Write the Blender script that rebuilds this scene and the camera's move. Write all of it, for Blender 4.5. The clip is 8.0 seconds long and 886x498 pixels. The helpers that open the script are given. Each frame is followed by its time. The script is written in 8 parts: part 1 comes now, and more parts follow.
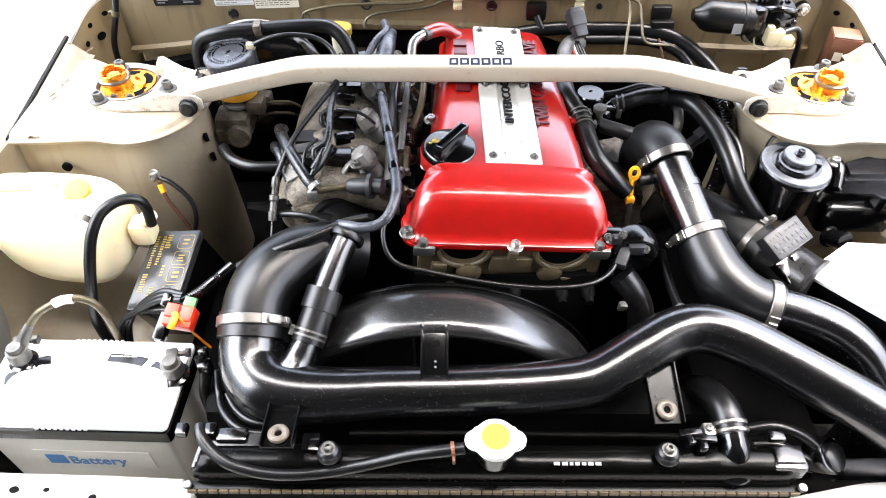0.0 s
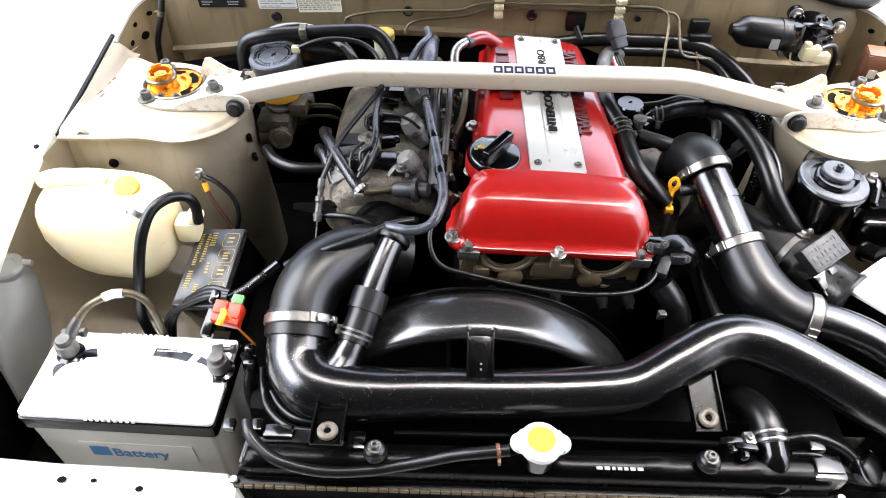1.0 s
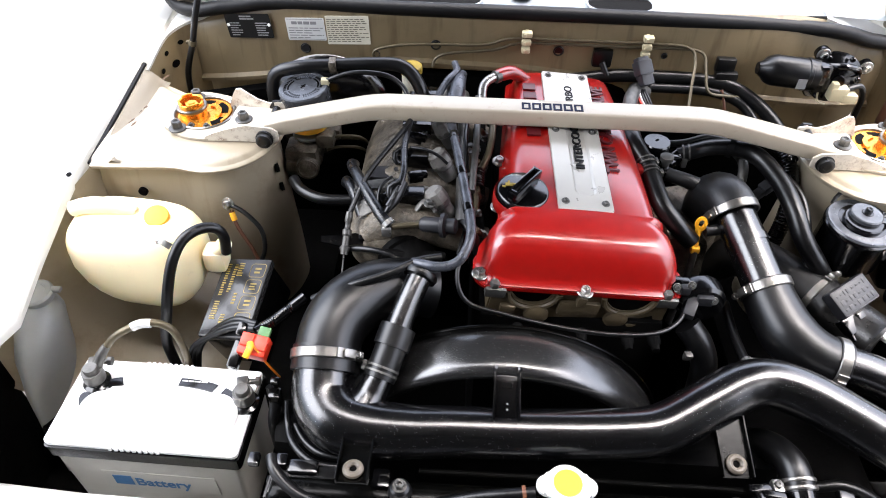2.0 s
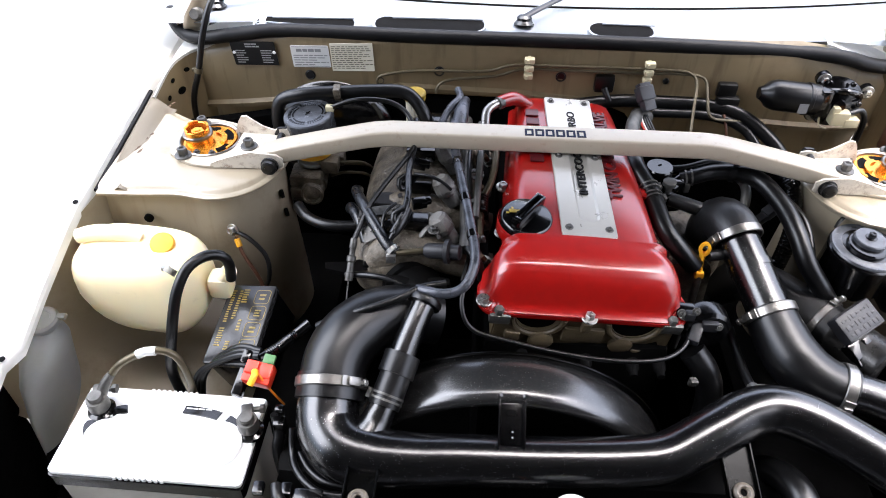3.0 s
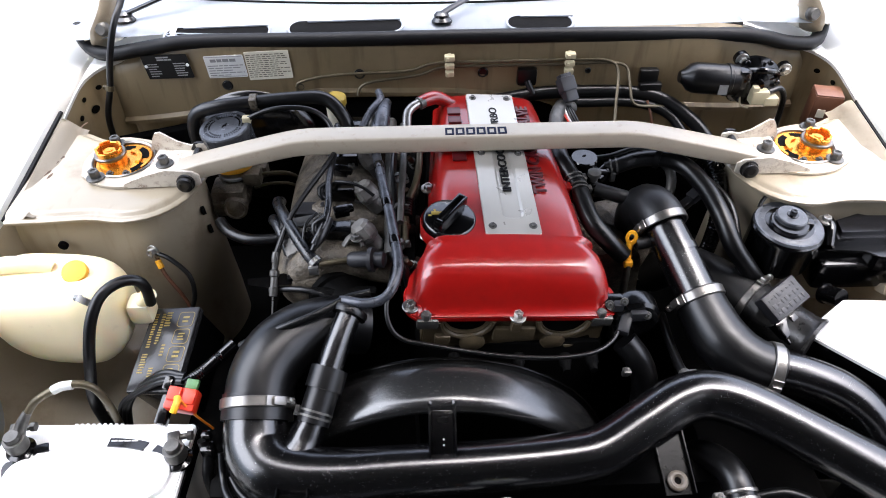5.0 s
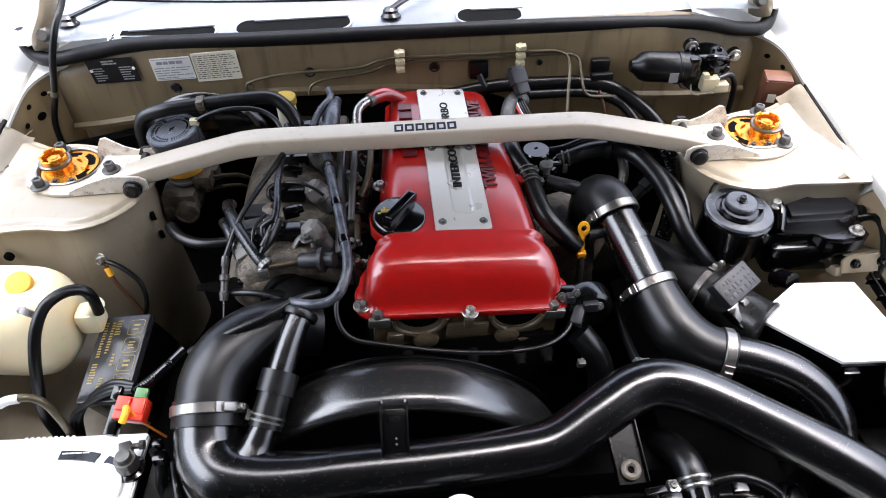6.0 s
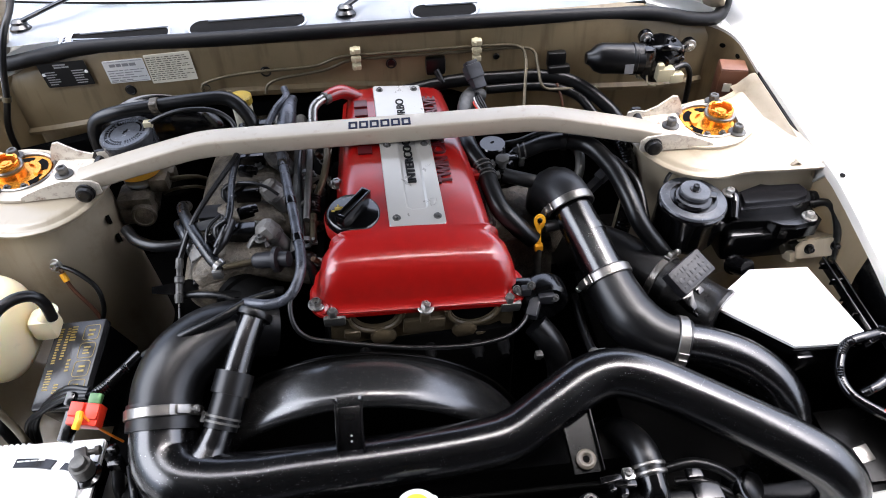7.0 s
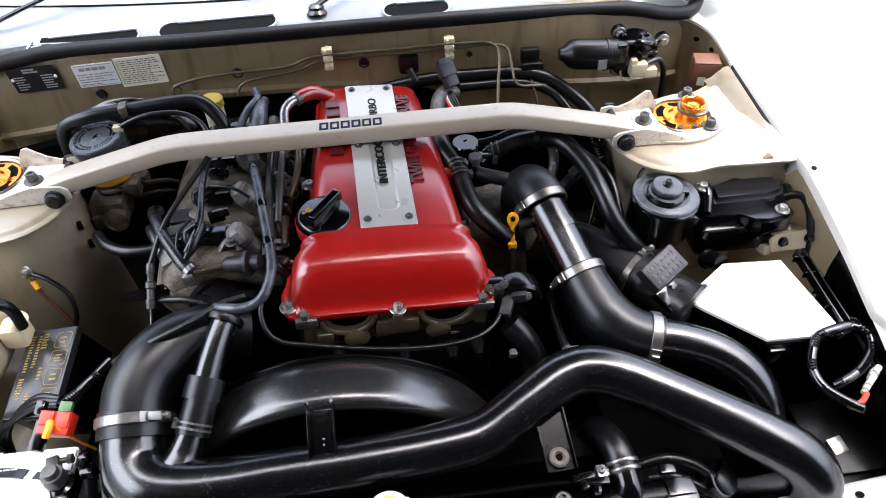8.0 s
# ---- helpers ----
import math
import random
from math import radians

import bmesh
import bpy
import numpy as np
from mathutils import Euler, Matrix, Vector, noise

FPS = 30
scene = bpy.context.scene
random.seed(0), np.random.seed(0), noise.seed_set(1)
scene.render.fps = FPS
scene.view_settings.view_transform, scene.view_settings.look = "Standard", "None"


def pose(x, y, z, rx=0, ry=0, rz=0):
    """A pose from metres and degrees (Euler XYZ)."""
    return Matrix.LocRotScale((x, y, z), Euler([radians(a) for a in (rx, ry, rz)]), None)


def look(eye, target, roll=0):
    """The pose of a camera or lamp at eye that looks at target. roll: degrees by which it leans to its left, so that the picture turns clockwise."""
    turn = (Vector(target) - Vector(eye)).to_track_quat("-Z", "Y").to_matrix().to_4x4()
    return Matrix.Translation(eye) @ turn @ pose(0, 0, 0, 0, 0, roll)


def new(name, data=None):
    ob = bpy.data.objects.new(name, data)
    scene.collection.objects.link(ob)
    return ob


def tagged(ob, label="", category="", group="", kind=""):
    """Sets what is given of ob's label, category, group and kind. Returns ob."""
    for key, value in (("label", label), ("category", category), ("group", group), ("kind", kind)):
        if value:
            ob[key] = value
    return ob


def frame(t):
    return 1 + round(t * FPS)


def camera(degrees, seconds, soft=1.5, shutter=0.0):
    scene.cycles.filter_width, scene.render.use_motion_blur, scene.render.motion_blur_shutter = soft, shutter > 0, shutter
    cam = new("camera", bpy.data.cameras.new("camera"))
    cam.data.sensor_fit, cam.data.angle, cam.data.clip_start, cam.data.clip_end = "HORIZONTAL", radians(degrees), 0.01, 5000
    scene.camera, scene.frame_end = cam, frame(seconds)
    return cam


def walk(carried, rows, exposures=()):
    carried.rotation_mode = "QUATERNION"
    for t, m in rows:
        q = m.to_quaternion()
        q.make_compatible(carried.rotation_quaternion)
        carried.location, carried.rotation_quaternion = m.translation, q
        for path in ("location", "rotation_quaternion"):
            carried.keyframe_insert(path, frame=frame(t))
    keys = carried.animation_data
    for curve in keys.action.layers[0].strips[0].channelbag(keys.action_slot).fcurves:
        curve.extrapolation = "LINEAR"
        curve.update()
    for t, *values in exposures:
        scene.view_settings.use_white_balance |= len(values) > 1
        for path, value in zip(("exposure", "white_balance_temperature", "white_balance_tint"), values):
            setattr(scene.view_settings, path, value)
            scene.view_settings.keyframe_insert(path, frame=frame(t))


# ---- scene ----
cam = camera(66.0, 8.0, soft=1.0)
PATH = [
    (0, (-0.0323, -0.8561, 1.3938), (-0.0479, 0.5329, -0.0450), -0.33),
    (0.5, (-0.0648, -0.8667, 1.3950), (-0.0781, 0.5314, -0.0351), 0.73),
    (1, (-0.0839, -0.8672, 1.4009), (-0.1044, 0.5341, -0.0259), 1.02),
    (1.5, (-0.0993, -0.8615, 1.4094), (-0.1390, 0.5505, -0.0066), 1.15),
    (2, (-0.1060, -0.8523, 1.4189), (-0.1564, 0.5821, 0.0261), 1.37),
    (3.5, (-0.1082, -0.8419, 1.4318), (-0.1701, 0.6328, 0.0822), 0.71),
    (4, (-0.0876, -0.8327, 1.4348), (-0.1086, 0.6347, 0.0759), 0.27),
    (4.5, (-0.0698, -0.8286, 1.4305), (-0.0629, 0.6359, 0.0684), -0.25),
    (6, (-0.0117, -0.8219, 1.4262), (0.0655, 0.6242, 0.0468), -1.46),
    (6.5, (0.0074, -0.8238, 1.4268), (0.1053, 0.6177, 0.0440), -1.64),
    (7, (0.0273, -0.8271, 1.4248), (0.1423, 0.6095, 0.0381), -1.94),
    (7.5, (0.0420, -0.8275, 1.4245), (0.1678, 0.6026, 0.0320), -2.28),
    (8, (0.0546, -0.8242, 1.4268), (0.1865, 0.6005, 0.0293), -2.52),
]
walk(cam, [(t, look(eye, target, roll)) for t, eye, target, roll in PATH], exposures=[(0.0, 3.92, 6350, 11), (1.0, 3.54, 6250, 11), (2.0, 3.22, 6200, 12), (3.5, 2.82, 6000, 13), (4.5, 2.74, 6000, 13), (8.0, 2.71, 6000, 13)])

# ---- world and light ----
world = bpy.data.worlds.new("sky")
scene.world = world
world.use_nodes = True
wn = world.node_tree
wn.nodes.clear()
sky = wn.nodes.new("ShaderNodeTexSky")
sky.sky_type, sky.sun_disc = "NISHITA", False
sky.sun_elevation, sky.sun_rotation = radians(75), radians(105)
sky.dust_density = 8.0
haze = wn.nodes.new("ShaderNodeHueSaturation")
haze.inputs["Saturation"].default_value = 0.60
wbg = wn.nodes.new("ShaderNodeBackground")
wbg.inputs["Strength"].default_value = 0.15
wout = wn.nodes.new("ShaderNodeOutputWorld")
wn.links.new(sky.outputs[0], haze.inputs["Color"])
wn.links.new(haze.outputs[0], wbg.inputs["Color"])
wn.links.new(wbg.outputs[0], wout.inputs["Surface"])

sun = new("sun", bpy.data.lights.new("sun", "SUN"))
sun.data.energy, sun.data.angle, sun.data.color = 0.95, radians(60), (1.0, 0.985, 0.96)
sun.matrix_world = look((-2.6, -0.35, 4.0), (0, 0, 0.8))


# ---- materials ----
def node_mat(name, color, rough=0.5, metal=0.0, var=0.15, scale=30.0, bump=0.0, bump_scale=200.0,
             coat=0.0, dirt=None, dirt_amount=0.0, dirt_scale=9.0, fleck=None, fleck_scale=260.0, fleck_cut=0.80,
             trans=0.0, sss=0.0, alpha=1.0, spec=0.5, rough_var=0.1, per_object=0.0):
    m = bpy.data.materials.new(name)
    m.use_nodes = True
    nt = m.node_tree
    N, L = nt.nodes, nt.links
    b = N["Principled BSDF"]
    b.inputs["Roughness"].default_value = rough
    b.inputs["Metallic"].default_value = metal
    b.inputs["Coat Weight"].default_value = coat
    b.inputs["Coat Roughness"].default_value = 0.08
    b.inputs["Transmission Weight"].default_value = trans
    b.inputs["Subsurface Weight"].default_value = sss
    b.inputs["Alpha"].default_value = alpha
    b.inputs["Specular IOR Level"].default_value = spec
    if sss:
        b.inputs["Subsurface Radius"].default_value = (0.03, 0.02, 0.01)
        b.inputs["Subsurface Scale"].default_value = 0.5
    tc = N.new("ShaderNodeTexCoord")

    def noise_tex(sc, detail=6.0, r=0.6):
        n = N.new("ShaderNodeTexNoise")
        n.inputs["Scale"].default_value = sc
        n.inputs["Detail"].default_value = detail
        n.inputs["Roughness"].default_value = r
        L.new(tc.outputs["Object"], n.inputs["Vector"])
        return n

    def ramp(src, lo, hi):
        r = N.new("ShaderNodeMapRange")
        r.inputs["From Min"].default_value, r.inputs["From Max"].default_value = lo, hi
        L.new(src, r.inputs["Value"])
        return r.outputs["Result"]

    def mix(fac, a, c, blend="MIX"):
        x = N.new("ShaderNodeMix")
        x.data_type, x.blend_type = "RGBA", blend
        for sock, v in ((x.inputs[0], fac), (x.inputs[6], a), (x.inputs[7], c)):
            if isinstance(v, (int, float)):
                sock.default_value = v
            elif isinstance(v, tuple):
                sock.default_value = (*v, 1.0)
            else:
                L.new(v, sock)
        return x.outputs[2]

    n1 = noise_tex(scale)
    dark = tuple(c * (1 - var) for c in color)
    light = tuple(min(1.0, c * (1 + var)) for c in color)
    col = mix(ramp(n1.outputs["Fac"], 0.3, 0.7), dark, light)
    if per_object:
        oi = N.new("ShaderNodeObjectInfo")
        hs = N.new("ShaderNodeHueSaturation")
        mr = N.new("ShaderNodeMapRange")
        mr.inputs["To Min"].default_value, mr.inputs["To Max"].default_value = 1 - per_object, 1 + per_object
        L.new(oi.outputs["Random"], mr.inputs["Value"])
        L.new(mr.outputs["Result"], hs.inputs["Value"])
        L.new(col, hs.inputs["Color"])
        col = hs.outputs["Color"]
    if dirt:
        n2 = noise_tex(dirt_scale, 9.0, 0.68)
        n3 = noise_tex(dirt_scale * 6, 4.0)
        f = N.new("ShaderNodeMath")
        f.operation = "MULTIPLY"
        L.new(ramp(n2.outputs["Fac"], 0.62 - 0.25 * dirt_amount, 0.82 - 0.25 * dirt_amount), f.inputs[0])
        L.new(ramp(n3.outputs["Fac"], 0.25, 0.65), f.inputs[1])
        col = mix(f.outputs[0], col, dirt)
    if fleck:
        n4 = N.new("ShaderNodeTexVoronoi")
        n4.inputs["Scale"].default_value = fleck_scale
        L.new(tc.outputs["Object"], n4.inputs["Vector"])
        n5 = noise_tex(fleck_scale * 0.35, 2.0)
        a = N.new("ShaderNodeMath")
        a.operation = "LESS_THAN"
        a.inputs[1].default_value = 0.16
        L.new(n4.outputs["Distance"], a.inputs[0])
        c = N.new("ShaderNodeMath")
        c.operation = "GREATER_THAN"
        c.inputs[1].default_value = fleck_cut * 0.75
        L.new(n5.outputs["Fac"], c.inputs[0])
        d = N.new("ShaderNodeMath")
        d.operation = "MULTIPLY"
        L.new(a.outputs[0], d.inputs[0])
        L.new(c.outputs[0], d.inputs[1])
        col = mix(d.outputs[0], col, fleck)
    L.new(col, b.inputs["Base Color"])
    if rough_var:
        nr = noise_tex(scale * 2.3, 4.0)
        rr = N.new("ShaderNodeMapRange")
        rr.inputs["To Min"].default_value = max(0.02, rough - rough_var)
        rr.inputs["To Max"].default_value = min(1.0, rough + rough_var)
        L.new(nr.outputs["Fac"], rr.inputs["Value"])
        L.new(rr.outputs["Result"], b.inputs["Roughness"])
    if bump:
        nb = noise_tex(bump_scale, 5.0)
        bp = N.new("ShaderNodeBump")
        bp.inputs["Strength"].default_value = bump
        bp.inputs["Distance"].default_value = 0.003
        L.new(nb.outputs["Fac"], bp.inputs["Height"])
        L.new(bp.outputs["Normal"], b.inputs["Normal"])
    return m


BODY = node_mat("cream_white_body_paint", (0.345, 0.292, 0.208), 0.36, var=0.08, scale=6, dirt=(0.16, 0.115, 0.066), dirt_amount=0.55, dirt_scale=6, coat=0.25)
# Darker copy of the body paint: the bonnet's shade is in its base colour.
FIREWALL = node_mat("shaded_tan_cream_paint", (0.225, 0.175, 0.100), 0.42, var=0.08, scale=5, dirt=(0.15, 0.105, 0.055), dirt_amount=0.4, dirt_scale=6, coat=0.15)


def streak(mat, tone, lo, hi):
    """Brown runs of dirt down a wall."""
    nt = mat.node_tree
    bs = nt.nodes["Principled BSDF"]
    tc = nt.nodes.new("ShaderNodeTexCoord")
    mp = nt.nodes.new("ShaderNodeMapping")
    mp.inputs["Scale"].default_value = (55.0, 20.0, 7.0)
    nz = nt.nodes.new("ShaderNodeTexNoise")
    nz.inputs["Scale"].default_value, nz.inputs["Detail"].default_value = 1.0, 4.0
    mr = nt.nodes.new("ShaderNodeMapRange")
    mr.inputs["From Min"].default_value, mr.inputs["From Max"].default_value = lo, hi
    mx = nt.nodes.new("ShaderNodeMix")
    mx.data_type = "RGBA"
    nt.links.new(tc.outputs["Object"], mp.inputs["Vector"])
    nt.links.new(mp.outputs[0], nz.inputs["Vector"])
    nt.links.new(nz.outputs["Fac"], mr.inputs["Value"])
    nt.links.new(mr.outputs["Result"], mx.inputs[0])
    if bs.inputs["Base Color"].links:
        nt.links.new(bs.inputs["Base Color"].links[0].from_socket, mx.inputs[6])
    else:
        mx.inputs[6].default_value = bs.inputs["Base Color"].default_value
    mx.inputs[7].default_value = (*tone, 1.0)
    nt.links.new(mx.outputs[2], bs.inputs["Base Color"])


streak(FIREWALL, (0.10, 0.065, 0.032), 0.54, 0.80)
streak(BODY, (0.20, 0.145, 0.09), 0.60, 1.0)
FENDER = node_mat("glossy_white_fender_paint", (0.80, 0.79, 0.75), 0.30, var=0.02, scale=4, coat=0.5)
BAR = node_mat("silver_white_strut_bar_paint", (0.40, 0.345, 0.262), 0.34, var=0.04, scale=12, dirt=(0.26, 0.19, 0.12), dirt_amount=0.2, dirt_scale=70, coat=0.2)
RUSTY = node_mat("rust_speckled_cream_paint", (0.66, 0.60, 0.50), 0.45, var=0.08, scale=40, dirt=(0.16, 0.07, 0.025), dirt_amount=0.55, dirt_scale=70)
PIPE = node_mat("black_powder_coated_pipe", (0.0014, 0.0014, 0.0016), 0.20, var=0.2, scale=60, bump=0.05, bump_scale=600, rough_var=0.05, fleck=(0.16, 0.16, 0.165), fleck_scale=480, fleck_cut=0.74, spec=0.8, coat=0.0)
SHROUD = node_mat("dusty_black_fan_shroud", (0.0085, 0.0085, 0.0085), 0.24, var=0.10, scale=45, bump=0.05, bump_scale=600, rough_var=0.03, spec=0.9, coat=0.0, fleck=(0.11, 0.11, 0.11), fleck_scale=480, fleck_cut=0.71)
RUBBER = node_mat("black_rubber_hose", (0.0022, 0.0022, 0.0024), 0.33, var=0.3, scale=40, bump=0.025, bump_scale=260, rough_var=0.05, dirt=(0.005, 0.0045, 0.004), dirt_amount=0.2, dirt_scale=25, spec=0.38)
TAPE = node_mat("glossy_black_wrapping_tape", (0.005, 0.0055, 0.007), 0.30, var=0.4, scale=60, bump=0.25, bump_scale=90, spec=0.5, rough_var=0.12)
CAPGREY = node_mat("pale_grey_cast_cap", (0.15, 0.142, 0.128), 0.5, metal=0.15, var=0.25, scale=60, bump=0.25, bump_scale=160, dirt=(0.03, 0.025, 0.02), dirt_amount=0.35, dirt_scale=60)
PULLEY = node_mat("worn_grey_plastic", (0.007, 0.007, 0.008), 0.17, var=0.15, scale=30, bump=0.03, bump_scale=300)
# Black plastic with the sky's glare lifted into its base colour.
GREYGLARE = node_mat("black_plastic_with_grey_glare", (0.050, 0.053, 0.059), 0.24, var=0.25, scale=70, bump=0.05, bump_scale=300, dirt=(0.012, 0.012, 0.012), dirt_amount=0.3, dirt_scale=60)
SILVERTAPE = node_mat("silver_grey_wrapping_tape", (0.055, 0.059, 0.070), 0.30, metal=0.35, var=0.5, scale=45, bump=0.30, bump_scale=90, rough_var=0.12, dirt=(0.008, 0.008, 0.010), dirt_amount=0.6, dirt_scale=35)
SILICONE = node_mat("matt_grey_black_rubber_elbow", (0.0040, 0.0040, 0.0043), 0.42, var=0.2, scale=50, bump=0.08, bump_scale=420)
PLASTIC = node_mat("black_moulded_plastic", (0.0016, 0.0016, 0.0018), 0.15, var=0.25, scale=50, bump=0.02, bump_scale=350, dirt=(0.006, 0.0055, 0.005), dirt_amount=0.12, dirt_scale=30)
TANKBLACK = node_mat("dull_black_radiator_tank", (0.0008, 0.0008, 0.0007), 0.24, var=0.3, scale=40, bump=0.05, bump_scale=240, spec=0.12, dirt=(0.006, 0.005, 0.003), dirt_amount=0.15, dirt_scale=30)
# Also stands in for deep shade on parts low in the bay.
DARK = node_mat("grimy_black_and_deep_shade", (0.0010, 0.0009, 0.0008), 0.7, var=0.4, scale=30, bump=0.2, bump_scale=90, spec=0.06)
RED = node_mat("deep_red_crackle_paint", (0.245, 0.0026, 0.0012), 0.36, var=0.06, scale=60, bump=0.03, bump_scale=1500, coat=1.0, spec=0.3, rough_var=0.04)
RED.node_tree.nodes["Principled BSDF"].inputs["Coat Roughness"].default_value = 0.16
ALU = node_mat("brushed_aluminium_plate", (0.40, 0.385, 0.345), 0.30, metal=0.4, var=0.04, scale=14, bump=0.04, bump_scale=300)
CAST = node_mat("oily_cast_aluminium", (0.115, 0.096, 0.070), 0.42, metal=0.25, var=0.5, scale=60, bump=0.6, bump_scale=260, dirt=(0.014, 0.011, 0.007), dirt_amount=0.75, dirt_scale=34)
HEAD = node_mat("brown_stained_cylinder_head", (0.075, 0.055, 0.029), 0.5, metal=0.1, var=0.3, scale=20, bump=0.3, bump_scale=110, dirt=(0.03, 0.022, 0.014), dirt_amount=0.5, dirt_scale=14)
STEEL = node_mat("zinc_plated_steel", (0.34, 0.33, 0.31), 0.30, metal=0.9, var=0.15, scale=80, bump=0.08, bump_scale=300)
BAND = node_mat("stainless_clamp_band", (0.21, 0.20, 0.185), 0.32, metal=0.9, var=0.12, scale=70, bump=0.05, bump_scale=400)
DULL = node_mat("dull_grey_steel", (0.10, 0.097, 0.09), 0.45, metal=0.7, var=0.3, scale=60, bump=0.15, bump_scale=200)
GOLD = node_mat("orange_gold_anodised_metal", (0.78, 0.31, 0.03), 0.25, metal=0.75, var=0.12, scale=40)
TANK = node_mat("cream_translucent_plastic", (0.92, 0.79, 0.50), 0.38, var=0.05, scale=10, sss=0.45, dirt=(0.42, 0.30, 0.12), dirt_amount=0.12, dirt_scale=8)
BOTTLE = node_mat("milky_white_plastic", (0.22, 0.22, 0.21), 0.45, var=0.10, scale=10, sss=0.3)
YELLOW = node_mat("yellow_plastic", (0.85, 0.40, 0.015), 0.4, var=0.06, scale=30)
LEMON = node_mat("lemon_yellow_label", (0.80, 0.72, 0.01), 0.45, var=0.04, scale=40)
AMBER = node_mat("amber_brake_fluid_plastic", (0.80, 0.42, 0.04), 0.3, var=0.1, scale=30, sss=0.3)
# White of small plastic parts; on the two lids it paints the sky's reflection.
WHITE_AND_GLARE = node_mat("white_plastic_and_sky_glare", (0.78, 0.78, 0.76), 0.22, var=0.03, scale=12, coat=0.3)
BATGREY = node_mat("pale_grey_battery_case", (0.37, 0.355, 0.315), 0.45, var=0.06, scale=14, dirt=(0.25, 0.21, 0.15), dirt_amount=0.2)
LABEL = node_mat("pale_label_paper", (0.55, 0.55, 0.52), 0.5, var=0.05, scale=30)
SILVERLABEL = node_mat("silver_foil_label", (0.62, 0.62, 0.60), 0.4, metal=0.2, var=0.05, scale=50)
CREAMLABEL = node_mat("yellowed_paper_label", (0.62, 0.58, 0.46), 0.55, var=0.08, scale=60)
BLACKPLATE = node_mat("black_enamel_plate", (0.006, 0.006, 0.006), 0.5, var=0.2, scale=60, spec=0.15)
BLUE = node_mat("blue_print", (0.018, 0.10, 0.23), 0.5, var=0.05)
NAVY = node_mat("navy_print", (0.006, 0.010, 0.030), 0.5, var=0.1, spec=0.1)
DARKRED = node_mat("dark_shadow_red_paint", (0.06, 0.003, 0.005), 0.4, var=0.15, scale=80)
GREYPRINT = node_mat("grey_print", (0.20, 0.20, 0.20), 0.5, var=0.1)
YPRINT = node_mat("mustard_print", (0.26, 0.18, 0.02), 0.5, var=0.1)
FUSELID = node_mat("charcoal_fuse_box_lid", (0.024, 0.024, 0.025), 0.20, var=0.15, scale=40, bump=0.04, bump_scale=300, spec=0.3)
REDPLASTIC = node_mat("bright_red_plastic", (0.72, 0.035, 0.01), 0.4, var=0.06)
ORANGE = node_mat("orange_wire_sheath", (0.80, 0.22, 0.01), 0.4, var=0.06)
GREEN = node_mat("green_wire_sheath", (0.06, 0.16, 0.05), 0.4, var=0.1)
COPPER = node_mat("brown_relay_case", (0.10, 0.038, 0.018), 0.5, var=0.15, scale=40)
IVORY = node_mat("ivory_connector_plastic", (0.44, 0.39, 0.25), 0.45, var=0.08)
GREY = node_mat("grey_connector_plastic", (0.018, 0.018, 0.020), 0.4, var=0.15, scale=40, bump=0.05, bump_scale=300, spec=0.3)
GASKET = node_mat("black_rubber_weather_seal", (0.003, 0.003, 0.0033), 0.5, var=0.2, spec=0.18)
COWL = node_mat("grey_white_cowl_paint", (0.30, 0.32, 0.345), 0.14, var=0.04, scale=8, coat=0.4, dirt=(0.2, 0.2, 0.2), dirt_amount=0.1)
FIN = node_mat("brass_brown_radiator_core", (0.055, 0.038, 0.017), 0.5, metal=0.3, var=0.25, scale=60)
BRASS = node_mat("yellowed_metal_line", (0.085, 0.070, 0.042), 0.4, metal=0.5, var=0.2, scale=60)
CONCRETE = node_mat("worn_concrete", (0.15, 0.147, 0.145), 0.8, var=0.12, scale=1.2, bump=0.3, bump_scale=40)
LIGHTBLOCK = node_mat("dim_grey_light_blocker", (0.040, 0.034, 0.027), 0.8, var=0.15, scale=2.0, bump=0.2, bump_scale=60)
FOOTSHADE = node_mat("black_firewall_foot_shade", (0.002, 0.002, 0.002), 0.75, var=0.3, scale=30, bump=0.3, bump_scale=120, spec=0.05)
RUSTMARK = node_mat("dark_brown_rust", (0.10, 0.06, 0.035), 0.8, var=0.3, scale=90)
BUSH = node_mat("brown_grey_rubber_bushing", (0.085, 0.070, 0.052), 0.5, var=0.2, scale=60)
BLACKSTEEL = node_mat("blackened_steel", (0.022, 0.021, 0.020), 0.3, metal=0.5, var=0.25, scale=80, bump=0.1, bump_scale=250)
GLASS = node_mat("windscreen_glass", (0.75, 0.80, 0.80), 0.03, var=0.0, rough_var=0.0, trans=0.9)


# ---- mesh helpers ----
WORLD = {}


def mesh_of(name, bm, mat, smooth=35.0):
    bmesh.ops.recalc_face_normals(bm, faces=bm.faces)
    me = bpy.data.meshes.new(name)
    bm.to_mesh(me)
    bm.free()
    me.materials.append(mat)
    if smooth:
        me.polygons.foreach_set("use_smooth", [True] * len(me.polygons))
        me.set_sharp_from_angle(angle=radians(smooth))
    return me


def put(name, me, m, parent=None, label=""):
    ob = new(name, me)
    if parent is not None:
        ob.parent = parent
        ob.matrix_parent_inverse = WORLD[parent.name].inverted()
    ob.matrix_basis = m
    WORLD[ob.name] = m.copy()
    if label:
        ob["label"] = label
    return ob


def part(name, bm, mat, parent, label="", smooth=35.0):
    return put(name, mesh_of(name, bm, mat, smooth), Matrix.Identity(4), parent, label)


def thing(name, base, label, category, group="", kind=""):
    ob = new(name)
    ob.empty_display_size = 0.02
    ob.location = base
    WORLD[ob.name] = Matrix.Translation(base)
    return tagged(ob, label, category, group, kind)


